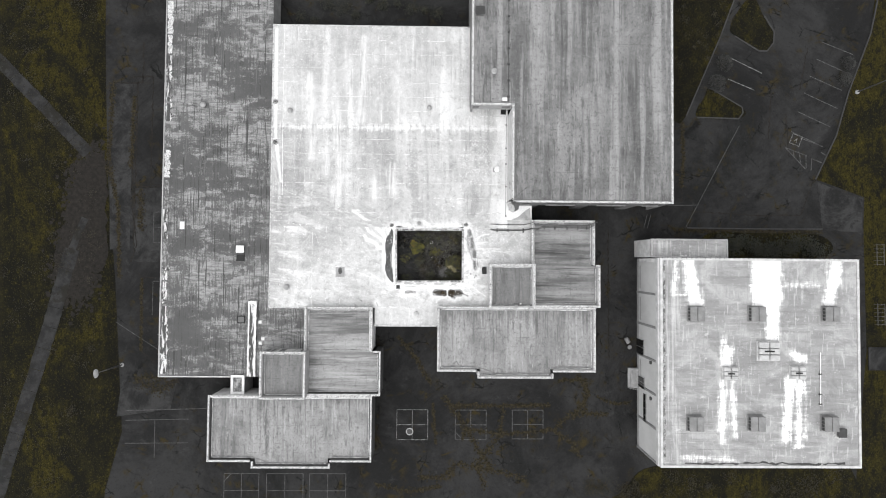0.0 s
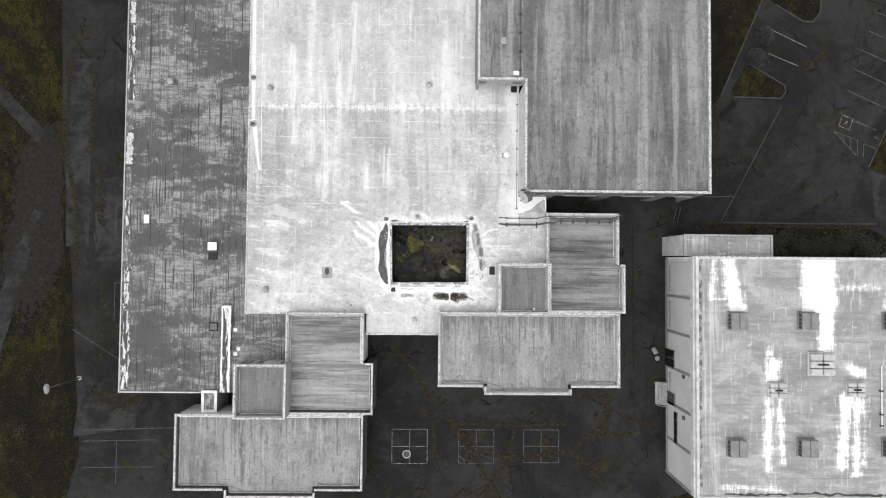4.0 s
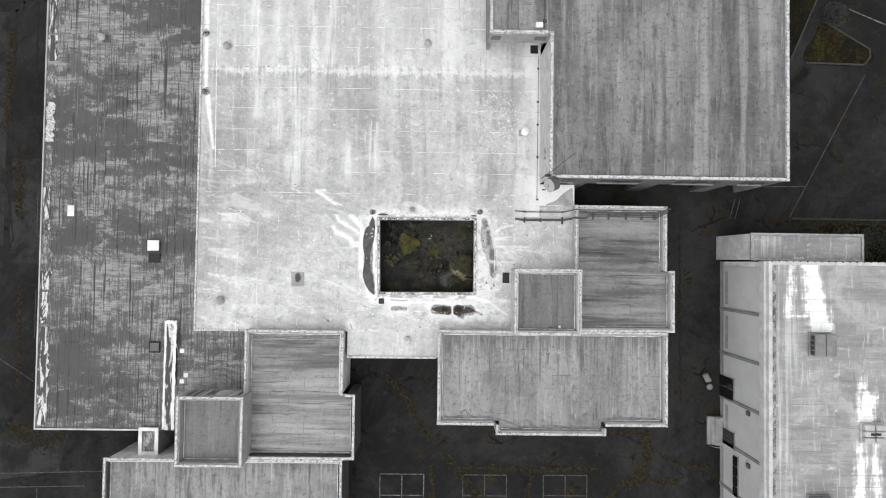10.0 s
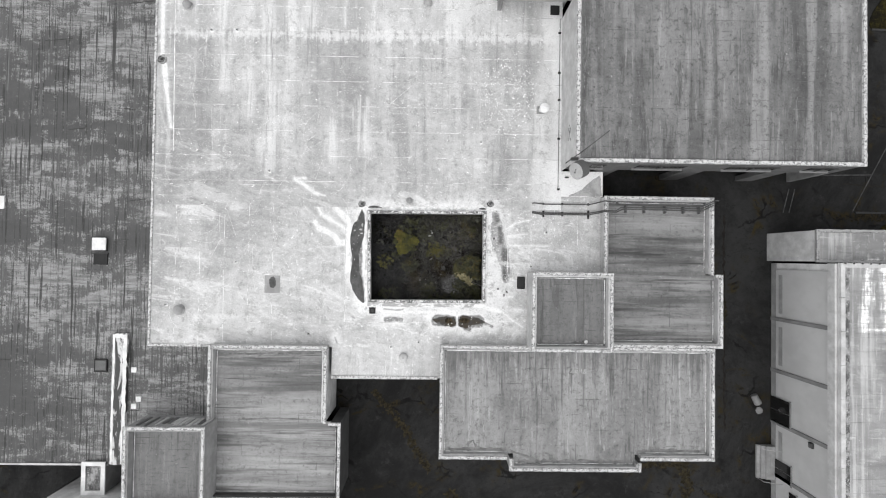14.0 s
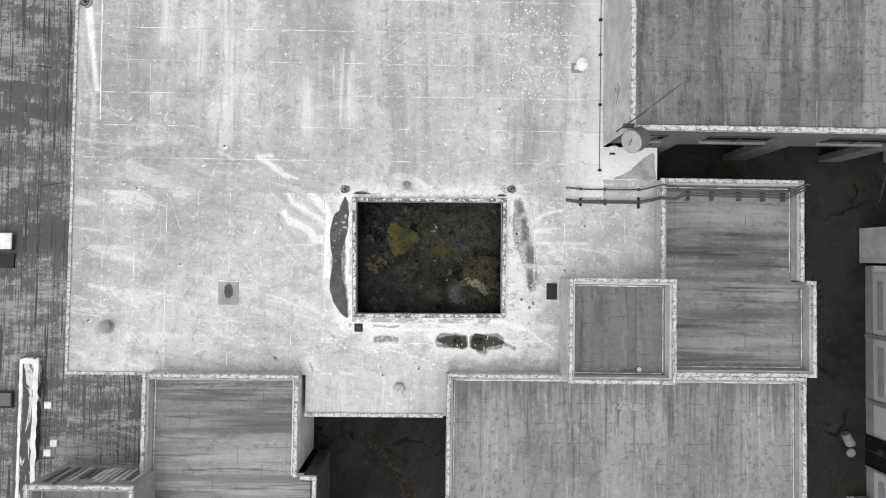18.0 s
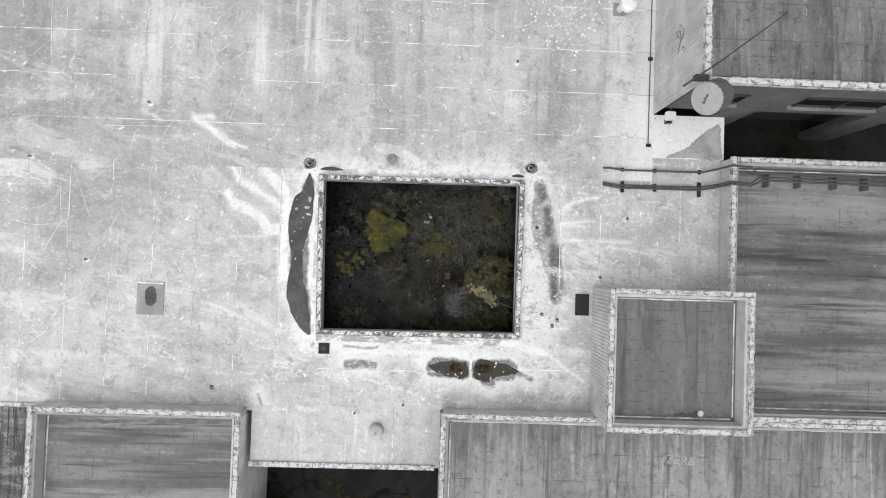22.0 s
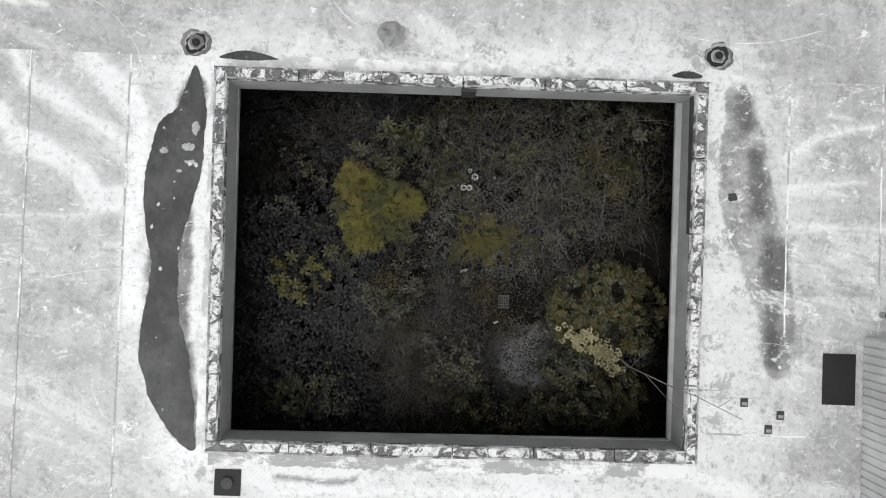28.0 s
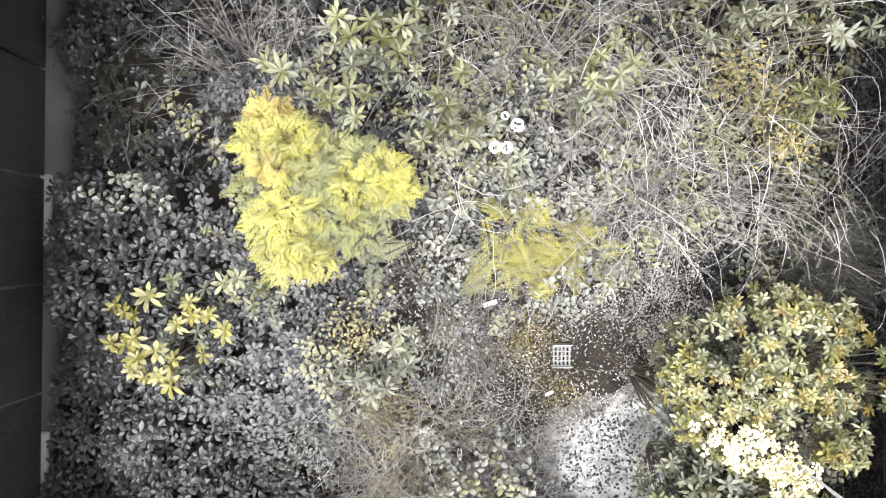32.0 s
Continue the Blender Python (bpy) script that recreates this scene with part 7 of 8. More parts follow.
leaf_material("broom_green", (0.0150, 0.0165, 0.0120), (0.0320, 0.0340, 0.0245), (0.0560, 0.0590, 0.0440), 0.6)
leaf_material("ochre_leaf", (0.0400, 0.0330, 0.0100), (0.0800, 0.0660, 0.0190), (0.1350, 0.1080, 0.0340), 0.48)
leaf_material("moss_leaf", (0.0340, 0.0250, 0.0085), (0.0700, 0.0540, 0.0150), (0.1150, 0.0930, 0.0250), 0.6)
leaf_material("dead_twig", (0.0420, 0.0390, 0.0360), (0.0950, 0.0900, 0.0850), (0.1900, 0.1840, 0.1750), 0.6)
leaf_material("bleached_twig", (0.0900, 0.0865, 0.0830), (0.1750, 0.1690, 0.1630), (0.2950, 0.2880, 0.2770), 0.6)
leaf_material("straw", (0.0560, 0.0470, 0.0250), (0.1150, 0.0980, 0.0560), (0.2050, 0.1800, 0.1150), 0.65)
leaf_material("stem_bark", (0.0272, 0.0231, 0.0184), (0.0578, 0.0476, 0.0374), (0.1020, 0.0884, 0.0748), 0.64)
leaf_material("dark_twig", (0.0120, 0.0110, 0.0100), (0.0280, 0.0255, 0.0235), (0.0520, 0.0480, 0.0440), 0.8)
leaf_material("litter_flake", (0.0850, 0.0850, 0.0790), (0.2100, 0.2050, 0.1970), (0.4600, 0.4550, 0.4400), 0.7)
leaf_material("dark_flake", (0.0080, 0.0080, 0.0070), (0.0200, 0.0180, 0.0160), (0.0500, 0.0450, 0.0400), 0.7)
n = Nodes("wet_earth", 0.6, spec=0.06)
a = n.noise((3, 3, 1), 8, 0.75)
b = n.noise((14, 14, 1), 5, 0.8)
c = n.mix(n.ramp(a, 0.35, 0.65), (0.0065, 0.0055, 0.0046), (0.017, 0.0135, 0.0108))
n.color(n.layer(c, b, 0.56, 0.68, 0.6, (0.065, 0.053, 0.044)))
n.bump(b, 0.4, 0.01)
n = Nodes("pale_silt", 0.8)
a = n.noise((2.2, 2.2, 1), 9, 0.78)
b = n.noise((11, 11, 1), 5, 0.75)
c = n.mix(n.ramp(a, 0.36, 0.58), g(0.14), g(0.40))
c = n.layer(c, b, 0.55, 0.62, 0.75, g(0.025))
# worn through to dark earth towards its ragged border
d = n.reach(n.wobbled(1.0, 1.9), ((-0.1, -2.15, 0.9, -1.85, 0.52), (0.0, -2.4, 0.9, -2.35, 0.42)))
n.color(n.layer(c, d, -0.08, 0.16, 0.95, n.mix(n.ramp(b, 0.4, 0.6), g(0.016, 0.12), g(0.07, 0.1))))
n.bump(b, 0.4, 0.01)

# earth of the courtyard
bm = bmesh.new()
bmesh.ops.create_grid(bm, x_segments=40, y_segments=34, size=0.5)
for v in bm.verts:
    v.co.x, v.co.y = (HX0 + HX1) / 2 + v.co.x * 12.2, (HY0 + HY1) / 2 + v.co.y * 10.2
    v.co.z = 0.06 + 0.10 * noise.fractal(Vector((v.co.x * 0.8, v.co.y * 0.8, 0)), 0.8, 2.0, 4)
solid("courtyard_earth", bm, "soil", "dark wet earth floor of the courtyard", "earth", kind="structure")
rp = random.Random(5)
UP = Vector((0, 0, 1))


def across(x, y, cx, cy, rx, ry, turn=0.0):
    """Distance from an ellipse's middle, 1 on its rim."""
    dx, dy = x - cx, y - cy
    c, s = math.cos(turn), math.sin(turn)
    return math.hypot((dx * c + dy * s) / rx, (dy * c - dx * s) / ry)


def wet(x, y):
    return across(x, y, 0.15, -0.62, 1.55, 0.72, 0.72)


def bare(x, y):
    """How open the ground is: 0 covered, 1 bare."""
    e = across(x, y, 0.3, -2.1, 1.05, 0.85)
    m = across(x, y, -0.9, -0.9, 0.9, 0.9)
    return max(0.0, min(1.0, 2.6 - 2 * wet(x, y)), min(1.0, 2.4 - 2 * e), min(1.0, 2.2 - 2 * m))


def height(x, y):
    h = 0.95 + 0.8 * noise.fractal(Vector((x * 0.45 + 3, y * 0.45, 0)), 0.9, 2.0, 3)
    edge = min(x - HX0 + 1.2, HX1 + 2.2 - x, y - HY0 + 2.2, HY1 + 2.2 - y)
    return max(0.15, h + (0.35 if x < -3.5 and y < 1.5 else -0.3 if x < -4.9 else 0.0)) * max(0.55, min(1, edge / 0.6)) * (1 - 0.93 * bare(x, y))


# evergreen ground shrubs: shoots that end in a ring of oval leaves
for gx in range(4):
    hp = Heap()
    x_lo = HX0 - 0.95 + gx * 2.8
    for k in range(5600):
        x, y = rp.uniform(x_lo, x_lo + 2.8), rp.uniform(HY0 - 1.5, HY1 + 1.5)
        west = x < -3.3
        thin = 0.30 if -2.8 < x < 1.4 and y < 1.0 else (0.75 if x > -0.8 else 1.0)
        if x < -4.5 and y > 1.2:
            thin = 0.35 if x > -6.25 else 0.8
        thin *= 0.35 + 1.3 * max(0.0, min(1.0, 0.55 + noise.noise(Vector((x * 1.3, y * 1.3, 2.0)))))
        if rp.random() < bare(x, y) * 0.985 or rp.random() > thin:
            continue
        z = height(x, y) * (1 - 0.5 * rp.random() ** 2) + rp.uniform(-0.04, 0.04)
        a0 = rp.uniform(0, 6.283)
        size = rp.uniform(0.085, 0.135) if west else rp.uniform(0.06, 0.10)
        base = Vector((x, y, z))
        lean = Vector((rp.uniform(-0.3, 0.3), rp.uniform(-0.3, 0.3), 0))
        shown = HX0 - 0.4 < x < HX1 + 0.5 and HY0 - 0.5 < y < HY1 + 0.5
        count = rp.choice((4, 5, 6, 7)) if west else rp.choice((3, 4, 5))
        for j in range(count):
            a = a0 + j * 2.4
            s = 1.0 - 0.09 * j
            way = Vector((math.cos(a), math.sin(a), 0.10 + 0.09 * j)) - lean * 0.4
            hp.leaf(base + UP * 0.012 * j + Vector((math.cos(a), math.sin(a), 0)) * 0.012, way, UP + lean, size * s * rp.uniform(0.85, 1.1), size * s * rp.uniform(0.48, 0.58), 0.06, rp.uniform(0.05, 0.25), shown and k % 4 != 0)
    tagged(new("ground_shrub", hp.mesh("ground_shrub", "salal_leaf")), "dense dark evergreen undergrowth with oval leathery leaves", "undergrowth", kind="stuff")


# bramble leaves in threes, yellow-green and greyer ones
for mat, seed, count, lab in (("bramble_leaf", 4.0, 3600, "small yellow-green bramble leaves among dark undergrowth"), ("bramble_grey", 9.0, 5200, "grey-green bramble leaves in threes among twigs")):
    hp = Heap()
    for k in range(count):
        x, y = rp.uniform(HX0 - 0.3, HX1 + 0.6), rp.uniform(HY0 - 0.5, HY1 + 0.8)
        dense = noise.noise(Vector((x * 0.8, y * 0.8, seed))) + (0.28 if y > 1.2 and x > -3.0 else 0.0) + (0.1 if x > -2.5 else -0.22) + max(0.0, 0.6 - 0.9 * math.hypot(x + 3.1, y + 0.3)) + max(0.0, 0.4 - 0.7 * math.hypot(x + 4.9, y - 2.2))
        if dense < 0.12 or bare(x, y) > 0.4:
            continue
        z = max(0.4, height(x, y)) * rp.uniform(0.9, 1.25) + 0.08
        a, size = rp.uniform(0, 6.28), rp.uniform(0.055, 0.105)
        for j in (-1.25, 0.0, 1.25):
            hp.leaf(Vector((x + 0.02 * math.cos(a + j), y + 0.02 * math.sin(a + j), z)), Vector((math.cos(a + j), math.sin(a + j), rp.uniform(-0.2, 0.3))), UP + Vector((rp.uniform(-0.2, 0.2), rp.uniform(-0.2, 0.2), 0)), size * (1.1 if j == 0 else 0.9), size * 0.68, 0.1, 0.15, k % 2 == 0)
    tagged(new("bramble_leaves", hp.mesh("bramble_leaves", mat)), lab, "undergrowth", kind="stuff")


def rosette(hp, at, r, count, lift=0.35, wide=1.0):
    a0 = rp.uniform(0, 6.28)
    for i in range(count):
        a = a0 + i * 6.283 / count + rp.uniform(-0.25, 0.25)
        up = lift * rp.uniform(-0.3, 1.5)
        hp.leaf(at, Vector((math.cos(a), math.sin(a), up)), UP, r * rp.uniform(0.72, 1.12), r * rp.uniform(0.23, 0.30) * wide, 0.055, rp.uniform(0.1, 0.35), True)
    for i in range(count // 2):
        a = a0 + 0.3 + i * 12.566 / count + rp.uniform(-0.3, 0.3)
        hp.leaf(at + UP * 0.01, Vector((math.cos(a), math.sin(a), lift * 2.2)), UP, r * rp.uniform(0.45, 0.7), r * 0.2 * wide, 0.15, 0.2, True)


WHORLS = {}


def whorl_mesh(mat, k, wide=False):
    if (mat, k, wide) not in WHORLS:
        hp = Heap()
        rosette(hp, Vector((0, 0, 0)), 1.0, (6 if wide else 7) + k % 3, wide=1.3 if wide else 1.0)
        WHORLS[mat, k, wide] = hp.mesh("leaf_whorl", mat)
    return WHORLS[mat, k, wide]


def shrub(base, spots, mat, label, r=0.17, name="rhododendron", extra=1.0, wide=False, low_mat="rosette_grey", spread=0.22):
    """A shrub of stems that each carry a whorl of leaves, and lesser foliage below."""
    t = thing(name, base, label, "shrub", "courtyard shrubs")
    b = Vector(base)
    low = Heap()
    more = [(p[0] + rp.gauss(0, spread), p[1] + rp.gauss(0, spread), p[2] - rp.uniform(0.08, 0.3)) for p in spots for _ in range(2) if rp.random() < extra * 0.5]
    for i, p in enumerate([*spots, *more]):
        p = Vector(p)
        mid = b.lerp(p, 0.5) + Vector((rp.uniform(-0.15, 0.15), rp.uniform(-0.15, 0.15), 0.15))
        stem = part("stem", tube([b, mid, p], (0.014, 0.006) if len(spots) < 40 else (0.009, 0.004), None, 4), "stem_bark", t)
        w = part("leaf_whorl", whorl_mesh(mat if i < len(spots) or rp.random() < 0.5 else low_mat, rp.randrange(9), wide), mat, stem)
        s = r * rp.uniform(0.78, 1.15) * (1.0 if i < len(spots) else 0.8)
        w.matrix_basis = Matrix.Translation(p) @ Euler((rp.uniform(-0.4, 0.4), rp.uniform(-0.4, 0.4), rp.uniform(0, 6.28))).to_matrix().to_4x4() @ Matrix.Scale(s, 4)
        for j in range(2):
            q = mid.lerp(p, rp.uniform(0.2, 0.85)) + Vector((rp.uniform(-0.22, 0.22), rp.uniform(-0.22, 0.22), -0.05))
            rosette(low, q, r * rp.uniform(0.55, 0.9), 6, wide=1.2)
    tagged(part("lower_foliage", low.mesh("lower_foliage", low_mat), low_mat, t), kind="stuff")
    return t


shrub((-3.6, 2.4, 0.1), [(-4.02, 2.58, 2.2), (-3.86, 2.48, 2.25), (-3.54, 2.34, 2.2), (-3.42, 2.25, 2.1), (-3.2, 2.34, 2.2), (-3.02, 2.28, 2.2), (-3.15, 2.07, 2.1)], "rosette_leaf", "rhododendron with pale whorls of long leaves", 0.18, extra=0.5)
shrub((-2.9, 2.9, 0.1), [(-2.88, 2.84, 2.2), (-3.0, 3.02, 2.2), (-3.21, 2.91, 2.1), (-2.68, 2.98, 2.2), (-2.72, 2.75, 2.1), (-3.35, 3.1, 2.1), (-2.55, 3.2, 2.1)], "rosette_leaf", "rhododendron with long leaves close to the roof edge", 0.19, extra=0.6)
shrub((-2.3, 2.0, 0.1), [(-2.33, 2.28, 2.25), (-2.22, 2.18, 2.2), (-2.08, 2.52, 2.2), (-2.47, 1.83, 2.2), (-2.36, 1.95, 2.1), (-2.19, 1.98, 2.2), (-1.9, 2.04, 2.2), (-2.02, 1.88, 2.15), (-2.24, 1.75, 2.15)], "rosette_leaf", "rhododendron with yellow-green whorls of long leaves", 0.155, extra=0.5)
shrub((-0.6, 2.6, 0.1), [(-0.64, 2.76, 2.1), (-0.43, 2.56, 2.1), (-0.73, 2.5, 2.1), (-1.08, 2.52, 2.0), (-0.29, 2.69, 2.1), (-0.52, 2.42, 2.0)], "rosette_leaf", "rhododendron with grey-green whorls of long leaves", 0.155, extra=1.0)
shrub((-1.5, 1.65, 0.1), [(-1.42, 1.73, 1.9), (-1.57, 1.61, 1.9)], "rosette_grey", "small rhododendron below white flower heads", 0.16)
shrub((1.3, 3.4, 0.1), [(0.62, 3.6, 2.0), (1.08, 3.5, 2.05), (1.69, 3.6, 2.0), (1.84, 3.45, 2.0), (2.2, 3.5, 2.0), (2.4, 3.2, 1.9), (0.93, 3.26, 2.0), (1.39, 3.27, 2.0), (0.63, 3.03, 1.9), (2.1, 3.1, 1.9)], "rosette_grey", "rhododendron with grey-green leaves in the courtyard corner", 0.17, extra=0.8)
shrub((1.75, 2.4, 0.1), [(1.74, 2.35, 2.0), (1.93, 2.26, 2.0), (1.6, 2.46, 1.95), (1.85, 2.5, 2.0)], "rosette_leaf", "small rhododendron with yellowing whorls", 0.165, low_mat="rosette_leaf")
W_SPOTS = [(-5.70, 0.13), (-5.62, 0.05), (-5.50, 0.02), (-5.33, 0.23), (-4.92, 0.17), (-4.74, 0.02), (-5.03, -0.07), (-4.56, -0.15), (-5.73, -0.28), (-5.60, -0.30), (-5.50, -0.22), (-5.52, -0.55), (-5.37, -0.62), (-5.23, -0.34), (-5.05, -0.42), (-4.79, -0.39), (-5.08, -0.69), (-4.90, 0.02), (-5.46, -0.42), (-5.20, -0.60)]
shrub((-5.0, -0.15, 0.1), [(x, y, 1.85 + 0.05 * math.sin(7 * x)) for x, y in W_SPOTS], "rosette_yellow", "small rhododendron with bright yellow-green leaves", 0.145, extra=0.15, wide=True, spread=0.1)
shrub((-4.4, 0.4, 0.1), [(-4.42, 0.41, 1.8), (-4.21, 0.3, 1.75), (-4.6, 0.36, 1.75), (-5.12, 0.41, 1.8), (-4.3, 0.12, 1.7), (-4.48, 0.2, 1.75), (-4.1, 0.42, 1.7)], "rosette_leaf", "low rhododendron with pale grey-green whorls", 0.13, wide=True, extra=1.0)


def dome(count, cx, cy, rx, ry, top, hollow=-0.28):
    """Places of leaf whorls over an uneven rounded crown."""
    out = []
    while len(out) < count:
        a, q = rp.uniform(0, 6.283), rp.random() ** 0.5
        x, y = cx + rx * math.cos(a) * q, cy + ry * math.sin(a) * q
        if noise.noise(Vector((x * 2.2, y * 2.2, 1.0))) > hollow:
            out.append((x, y, top - 0.4 * q * q + 0.25 * noise.noise(Vector((x * 1.7, y * 1.7, 7.0))) + rp.uniform(-0.14, 0.1)))
    return out


shrub((1.55, -0.8, 0.1), dome(240, 1.55, -0.72, 1.22, 1.08, 2.12), "rosette_broad", "broad rhododendron with many pale green leaf whorls", 0.112, extra=0.0, wide=True)
shrub((1.5, -0.9, 0.1), dome(95, 1.5, -0.75, 1.2, 1.0, 2.1, -0.1), "rosette_yellow", "rhododendron shoots with yellowing young leaves", 0.1, extra=0.0, wide=True)
shrub((1.4, -2.5, 0.1), dome(100, 1.35, -2.6, 1.3, 0.8, 1.75), "rosette_broad", "low rhododendron with pale green leaf whorls under the roof edge", 0.14, extra=0.0, wide=True)
shrub((1.7, -0.7, 0.1), dome(110, 1.6, -0.7, 1.2, 1.05, 2.13, -0.1), "rosette_ochre", "rhododendron shoots with ochre old leaves", 0.085, extra=0.0, wide=True)
shrub((1.0, -0.8, 0.1), dome(90, 1.3, -0.72, 1.1, 1.0, 2.0, -0.1), "rosette_broad", "rhododendron shoots filling the crown with green leaves", 0.11, extra=0.0, wide=True)
shrub((0.75, -2.0, 0.1), dome(46, 0.85, -2.0, 0.6, 0.45, 1.65), "rosette_grey", "grey-green rhododendron shoots below cream flowers", 0.13, extra=0.0, wide=True)
shrub((0.45, -0.95, 0.1), dome(34, 0.5, -0.95, 0.3, 0.5, 1.8, -1.0), "rosette_yellow", "small-leaved yellow-green shoots at the rhododendron's foot", 0.065, extra=0.0, wide=True)
shrub((-3.1, -0.75, 0.1), [(-3.2, -0.73, 1.5), (-3.46, -0.8, 1.45), (-2.88, -0.83, 1.5), (-2.73, -0.22, 1.4), (-2.63, -0.6, 1.4), (-3.05, -0.95, 1.4), (-2.8, -0.4, 1.4)], "rosette_grey", "low rhododendron with grey-green whorls", 0.17, extra=1.0)
shrub((-5.1, -2.8, 0.1), [(-5.2, -2.95, 2.0), (-5.5, -2.8, 2.0), (-4.8, -2.85, 2.0), (-5.0, -2.55, 1.9), (-5.3, -2.5, 1.9), (-4.72, -2.6, 1.9), (-5.05, -3.05, 2.0)], "rosette_leaf", "rhododendron with pale whorls in the shaded corner", 0.19, extra=0.6)
shrub((-1.5, -2.7, 0.1), [(-1.81, -2.67, 1.5), (-1.2, -2.55, 1.4), (-1.5, -2.85, 1.5), (-1.0, -2.9, 1.4), (-1.65, -3.05, 1.4), (-1.3, -3.1, 1.4)], "rosette_broad", "low rhododendron beside bare twigs", 0.15, extra=1.0, wide=True)
# flower trusses on the broad rhododendron
t = thing("flower_trusses", (1.2, -1.5, 1.9), "cream flower trusses on a broad rhododendron", "flowers", "courtyard shrubs")
for k in range(110):
    f = rp.random()
    x, y = 0.60 + 1.15 * f + rp.gauss(0, 0.08), -1.15 - 0.66 * f + rp.gauss(0, 0.09 + 0.07 * f)
    hp = Heap()
    c = Vector((x, y, 2.06 + rp.uniform(-0.14, 0.06)))
    for j in range(20):
        d = Vector((rp.gauss(0, 1), rp.gauss(0, 1), abs(rp.gauss(0, 0.9)) + 0.15)).normalized()
        hp.leaf(c + d * 0.03, d + Vector((rp.uniform(-0.5, 0.5), rp.uniform(-0.5, 0.5), 0)), UP if abs(d.z) < 0.9 else Vector((1, 0, 0)), rp.uniform(0.028, 0.05), rp.uniform(0.024, 0.036), 0.15, 0.3, True)
    part("truss", hp.mesh("truss", "blossom"), "blossom", t)


def plume(hp, base, way, length, pairs=9, reach=0.40, leaflets=2, width=0.006, droop=0.35):
    """A drooping plume: an axis with side sprigs of tiny leaves."""
    way = way.normalized()
    side = way.cross(UP).normalized()
    for i in range(pairs):
        s = (i + 0.6) / pairs
        p = base + way * length * s - UP * length * droop * s * s
        for sg in (-1, 1):
            d = (way * 0.75 + side * sg * 0.8 + UP * rp.uniform(-0.2, 0.15)).normalized()
            ln = length * reach * (1.05 - 0.8 * s) * rp.uniform(0.8, 1.2)
            hp.leaf(p, d, UP, ln, width, 0.1, 0.12)
            for j in range(leaflets):
                u = (j + 0.8) / (leaflets + 0.6)
                for sh in (-1, 1):
                    hp.leaf(p + d * ln * u, d * 0.8 + d.cross(UP) * sh * 0.7, UP, ln * 0.34 * (1.1 - 0.5 * u), width * 0.8, 0.1, 0.1)


t = thing("golden_conifer", (-3.5, 1.3, 0.05), "feathery golden-yellow conifer bush with paler inner sprays", "conifer", "courtyard shrubs")
part("trunk", tube([(-3.55, 1.3, 0), (-3.57, 1.32, 1.2), (-3.55, 1.35, 2.2)], (0.05, 0.015), sides=6), "stem_bark", t)
# x, y, z, radius, sort of foliage (1: greener, shade in its colour)
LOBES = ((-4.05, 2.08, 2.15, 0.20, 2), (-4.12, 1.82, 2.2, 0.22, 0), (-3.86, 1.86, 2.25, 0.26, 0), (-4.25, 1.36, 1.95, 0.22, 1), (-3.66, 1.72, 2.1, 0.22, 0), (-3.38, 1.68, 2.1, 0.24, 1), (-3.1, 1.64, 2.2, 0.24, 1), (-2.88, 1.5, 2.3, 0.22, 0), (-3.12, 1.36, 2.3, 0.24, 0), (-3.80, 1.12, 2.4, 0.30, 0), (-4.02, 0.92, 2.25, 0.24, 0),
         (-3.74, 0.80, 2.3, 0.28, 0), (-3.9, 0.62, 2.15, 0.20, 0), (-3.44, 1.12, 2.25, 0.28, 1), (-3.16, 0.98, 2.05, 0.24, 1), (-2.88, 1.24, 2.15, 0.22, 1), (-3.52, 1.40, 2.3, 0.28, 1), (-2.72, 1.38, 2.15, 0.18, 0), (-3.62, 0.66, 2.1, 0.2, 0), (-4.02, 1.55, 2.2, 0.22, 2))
for x, y, z, r, sort in LOBES:
    hp = Heap()
    for k in range(66):
        a, q = rp.uniform(0, 6.283), rp.random() ** 0.5
        c = Vector((x + r * q * math.cos(a), y + r * q * math.sin(a), z - 0.25 * q * q + rp.uniform(-0.16, 0.06)))
        b = rp.uniform(0, 6.283) if k % 2 else a + rp.gauss(0, 0.7)
        plume(hp, c, Vector((math.cos(b), math.sin(b), rp.uniform(-0.2, 0.7))), rp.uniform(0.10, 0.21), 8, 0.46, 2, 0.0085)
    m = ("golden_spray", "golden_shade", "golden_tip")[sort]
    part("foliage", hp.mesh("foliage", m), m, t, ("", "green inner sprays with shade in their colour", "orange-yellow sprays")[sort])


def fern(x, y, z, r, count, mat, label, rise=0.5):
    t = thing("fern", (x, y, 0.05), label, "fern", "courtyard ferns")
    for k in range(count):
        hp = Heap()
        a = k * 6.283 / count + rp.uniform(-0.25, 0.25)
        way = Vector((math.cos(a), math.sin(a), rp.uniform(0.05, rise)))
        plume(hp, Vector((x + rp.uniform(-0.24, 0.24), y + rp.uniform(-0.2, 0.2), z * rp.uniform(0.8, 1.0))), way, r * rp.uniform(0.65, 1.2), 15, 0.36, 3, 0.0075, 0.45)
        part("frond", hp.mesh("frond", mat), mat, t)


fern(-1.4, 0.66, 1.25, 0.44, 24, "fern_leaf", "yellow-green fern with arching fronds")
fern(-0.6, 0.74, 1.3, 0.42, 24, "fern_leaf", "yellow fern with arching fronds")
fern(-1.3, 1.22, 1.3, 0.30, 16, "fern_leaf", "small yellowing fern among shrubs")
fern(-1.0, 0.5, 1.2, 0.36, 20, "fern_leaf", "low yellow fern over the open earth")
fern(-1.7, 0.45, 1.1, 0.32, 9, "fern_green", "small green fern among twigs")
fern(-3.05, 0.72, 1.7, 0.36, 11, "fern_green", "pale green fern under the golden conifer")


